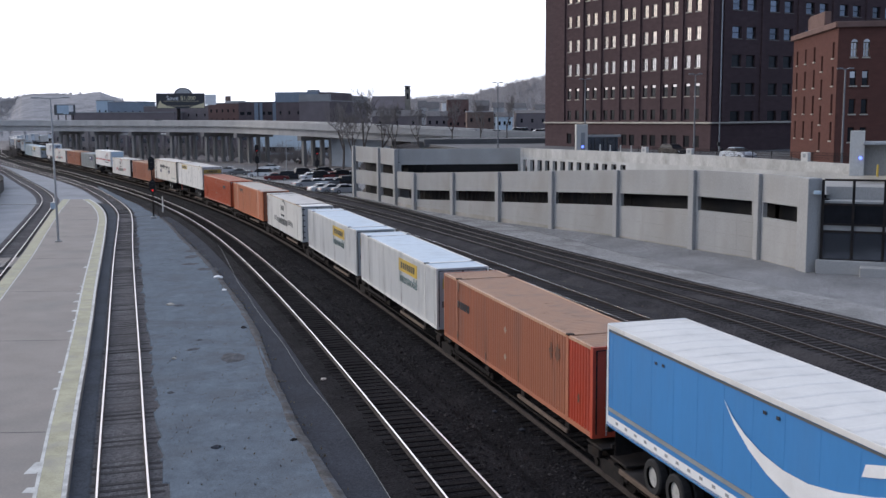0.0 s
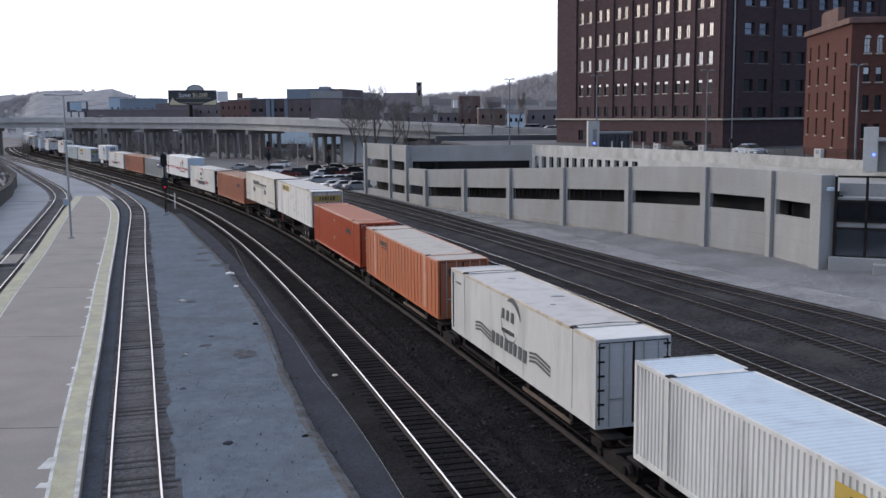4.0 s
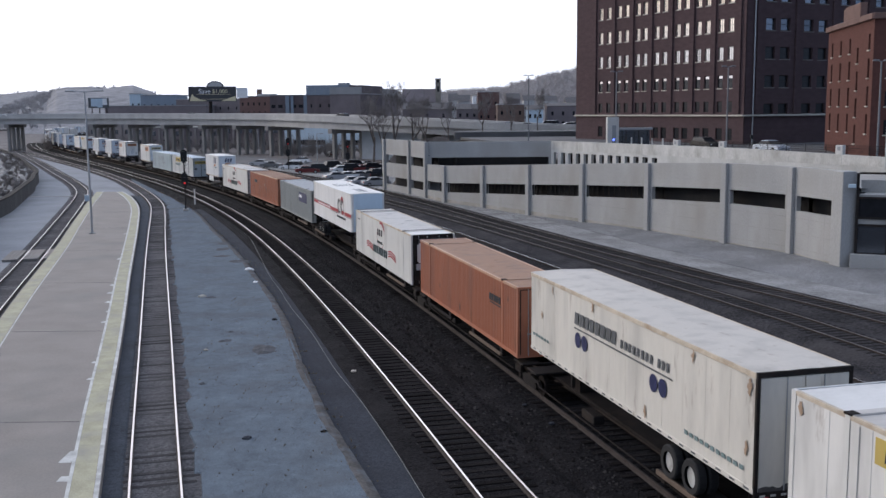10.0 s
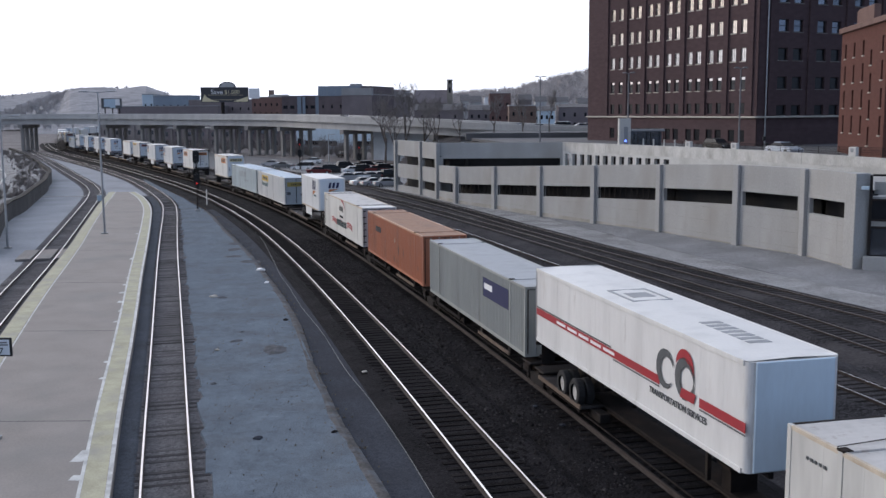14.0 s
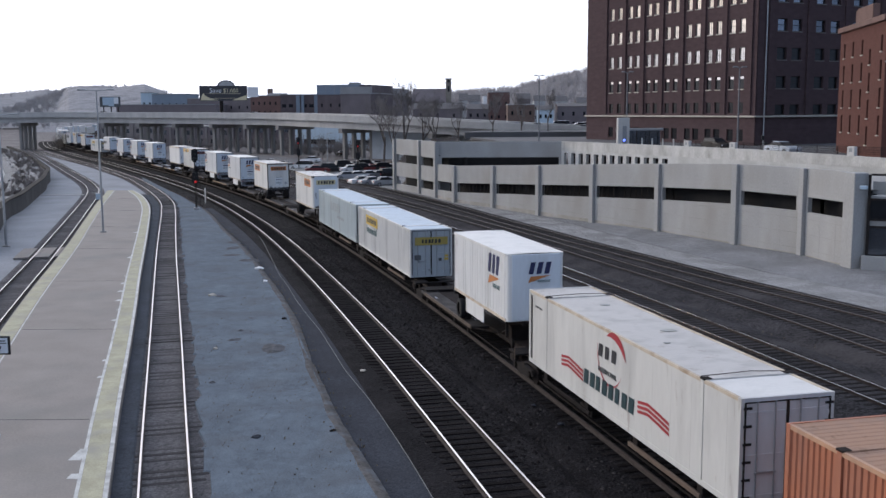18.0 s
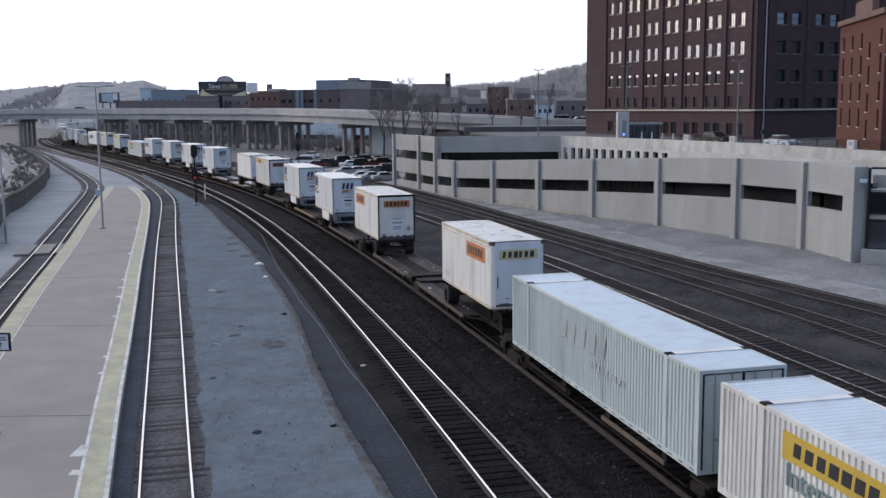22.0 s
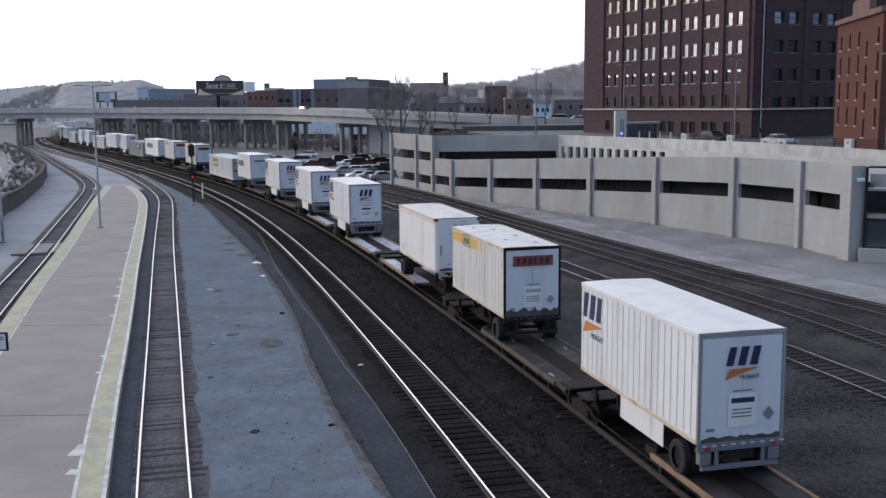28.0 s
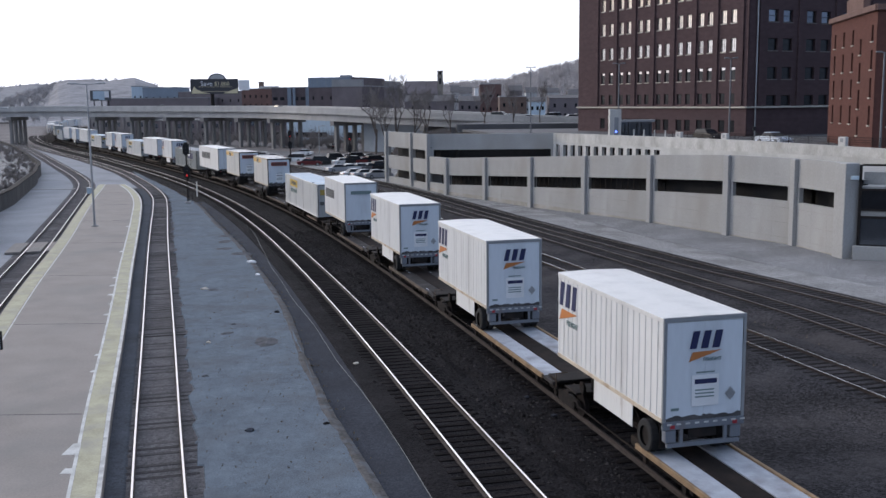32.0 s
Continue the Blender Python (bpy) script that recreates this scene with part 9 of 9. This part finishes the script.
def twig(a, b, r0, r1):
    """One bare branch of the far woods, three-sided."""
    d = (b - a).normalized()
    u = d.orthogonal().normalized()
    v = d.cross(u)
    i = len(wv)
    for p, r in ((a, r0), (b, r1)):
        for k in range(3):
            wv.append(p + (u * math.cos(k * 2.094) + v * math.sin(k * 2.094)) * r)
    wf.extend((i + k, i + (k + 1) % 3, i + 3 + (k + 1) % 3, i + 3 + k) for k in range(3))


rnd = random.Random(31)
for n in range(4600):
    if n == 2200:
        me = bpy.data.meshes.new("woods")
        me.from_pydata(wv, [], wf)
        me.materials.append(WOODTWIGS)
        tagged(new("woods", me), "bare brown trees on the town hillside", "trees", kind="stuff")
        wv.clear(), wf.clear()
    right = n < 2200
    if right:
        x = rnd.uniform(-40, 150)
        f = 1 - 0.24 * rnd.random() ** 1.4
        top = float(np.interp(x / f, [-40, 0, 29.8, 52, 77, 112, 200], [19, 19.5, 21, 22.5, 29, 37, 50]))
        y, z = 797 * f, top * float(np.interp(f, [0.72, 0.8, 0.9, 0.97, 1], [0.08, 0.38, 0.76, 0.97, 1])) - 1.5
    elif n < 3700:
        x = rnd.uniform(-322, -222)
        y, z = 843 + (x + 345) * 0.24 - abs(rnd.gauss(0, 110)), float(np.interp(x, [-318, -309, -250, -236, -222], [24, 31, 32, 28, 19]))
        z = max(2.0, z - 3 - (843 + (x + 345) * 0.24 - y) * 0.135)
    else:
        x = rnd.uniform(-600, 10)
        f = 1 - abs(rnd.gauss(0, 0.06))
        y = f * float(np.interp(x, [-600, -471, -363, -288, -60], [1040, 1103, 1144, 1165, 1200]))
        z = float(np.interp(x / f, [-600, -471, -440, -363, -329, -288, -200, -60], [30, 30, 33, 36, 34, 25, 19, 19])) * float(np.interp(f, [0.8, 0.9, 0.97, 1], [0.35, 0.75, 0.97, 1])) - rnd.uniform(1.5, 3.0)
    h = rnd.uniform(5, 10.5) * (1.0 if right else 0.6)
    p = Vector((x, y, z))
    twig(p, p + Vector((0, 0, h * 0.5)), 0.3, 0.18)
    for _ in range(17):
        a, tilt = rnd.uniform(0, math.tau), rnd.uniform(0.1, 1.25)
        s = p + Vector((0, 0, h * rnd.uniform(0.2, 0.55)))
        e = s + Vector((math.cos(a) * math.sin(tilt), math.sin(a) * math.sin(tilt), math.cos(tilt))) * h * rnd.uniform(0.3, 0.55)
        twig(s, e, 0.17, 0.07)
        m = s.lerp(e, 0.6)
        twig(m, m + Vector((rnd.uniform(-1, 1), rnd.uniform(-1, 1), rnd.uniform(0.2, 1))) * h * 0.2, 0.1, 0.05)
me = bpy.data.meshes.new("woods")
me.from_pydata(wv, [], wf)
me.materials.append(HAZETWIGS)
tagged(new("woods", me), "pale hazy bare trees along the far hills", "trees", kind="stuff")
wv, wf = [], []
for n in range(1560):                 # brush under and beside the viaduct and on the bank
    if n >= 1300:
        i = rnd.randrange(12, len(WALL) - 6)
        q = WALL[i] - NW[i] * rnd.uniform(0.5, 4.5)
        x, y, z = q[0], q[1], 1.1
    elif n < 1080:
        i = rnd.randrange(10, len(VIADUCT) - 12)
        q = VIADUCT[i] + np.array([rnd.uniform(-6, 6), rnd.uniform(4, 75)])
        x, y, z = q[0], q[1], -0.4
        if x < -128 or x > 0:
            continue
    else:
        x, y = rnd.uniform(-9, 3), rnd.uniform(190, 221)
        z = float(np.interp(x + (y - 208) * 0.15, [-11, -7, 1, 6], [-0.4, 0.4, 4.2, 5.0]))
    h = rnd.uniform(2.0, 6.0) if n < 1080 else rnd.uniform(0.6, 2.0) if n < 1300 else rnd.uniform(0.3, 1.2)
    p = Vector((x, y, z))
    for _ in range(16):
        a, tilt = rnd.uniform(0, math.tau), rnd.uniform(0.05, 0.9)
        e = p + Vector((math.cos(a) * math.sin(tilt), math.sin(a) * math.sin(tilt), math.cos(tilt))) * h * rnd.uniform(0.5, 1.0)
        twig(p, e, 0.045, 0.02)
        m = p.lerp(e, 0.6)
        twig(m, m + Vector((rnd.uniform(-1, 1), rnd.uniform(-1, 1), rnd.uniform(0.2, 1))) * h * 0.25, 0.03, 0.015)
me = bpy.data.meshes.new("brush")
me.from_pydata(wv, [], wf)
me.materials.append(TWIGS)
tagged(new("brush", me), "bare brown brush by the viaduct and bank", "brush", kind="stuff")


# ---- movement ----
def gone(t):
    """Metres that the train has run since 0 s."""
    return 13.33 * t - 0.0042 * t * t


def on_line(s, half, lift=0.0):
    """The pose of a car or load whose middle is s along the line, carried at both ends."""
    x0, y0, _ = line(s - half)
    x1, y1, _ = line(s + half)
    return pose((x0 + x1) / 2, (y0 + y1) / 2, lift, 0, 0, math.degrees(math.atan2(-(x1 - x0), y1 - y0)))


LOADS, CARS = build_loads(), build_cars()


VIA_RUN = np.concatenate([[0], np.cumsum(np.linalg.norm(np.diff(VIADUCT[::-1], axis=0), axis=1))])


def on_viaduct(d):
    """A car on the near lane of the viaduct, d metres from its far left end."""
    d = min(max(d, 2.0), VIA_RUN[-1] - 4.0)
    x, y = (float(np.interp(d, VIA_RUN, VIADUCT[::-1, k])) for k in (0, 1))
    x2, y2 = (float(np.interp(d + 2, VIA_RUN, VIADUCT[::-1, k])) for k in (0, 1))
    a = math.atan2(y2 - y, x2 - x)
    z = float(np.interp(x, [-120, -44, -22, 6, 30, 70], [10.6, 10.1, 9.6, 8.4, 7.2, 6.6])) - 0.6
    return pose(x + 2.6 * math.sin(a), y - 2.6 * math.cos(a), z, 0, 0, math.degrees(a) - 90)


def motions():
    for d, ob in TRAFFIC:
        walk(ob, [(t, on_viaduct(d + 290 + 16.0 * t)) for t in [1.0 * k for k in range(33)]])
    for s, ob, lift in LOADS + [(s, ob, 0.0) for s, ob in CARS]:
        walk(ob, [(t, on_line(s - gone(t), 6.0, lift)) for t in [0.0] + [1.0 * k for k in range(1, 33)]])


motions()
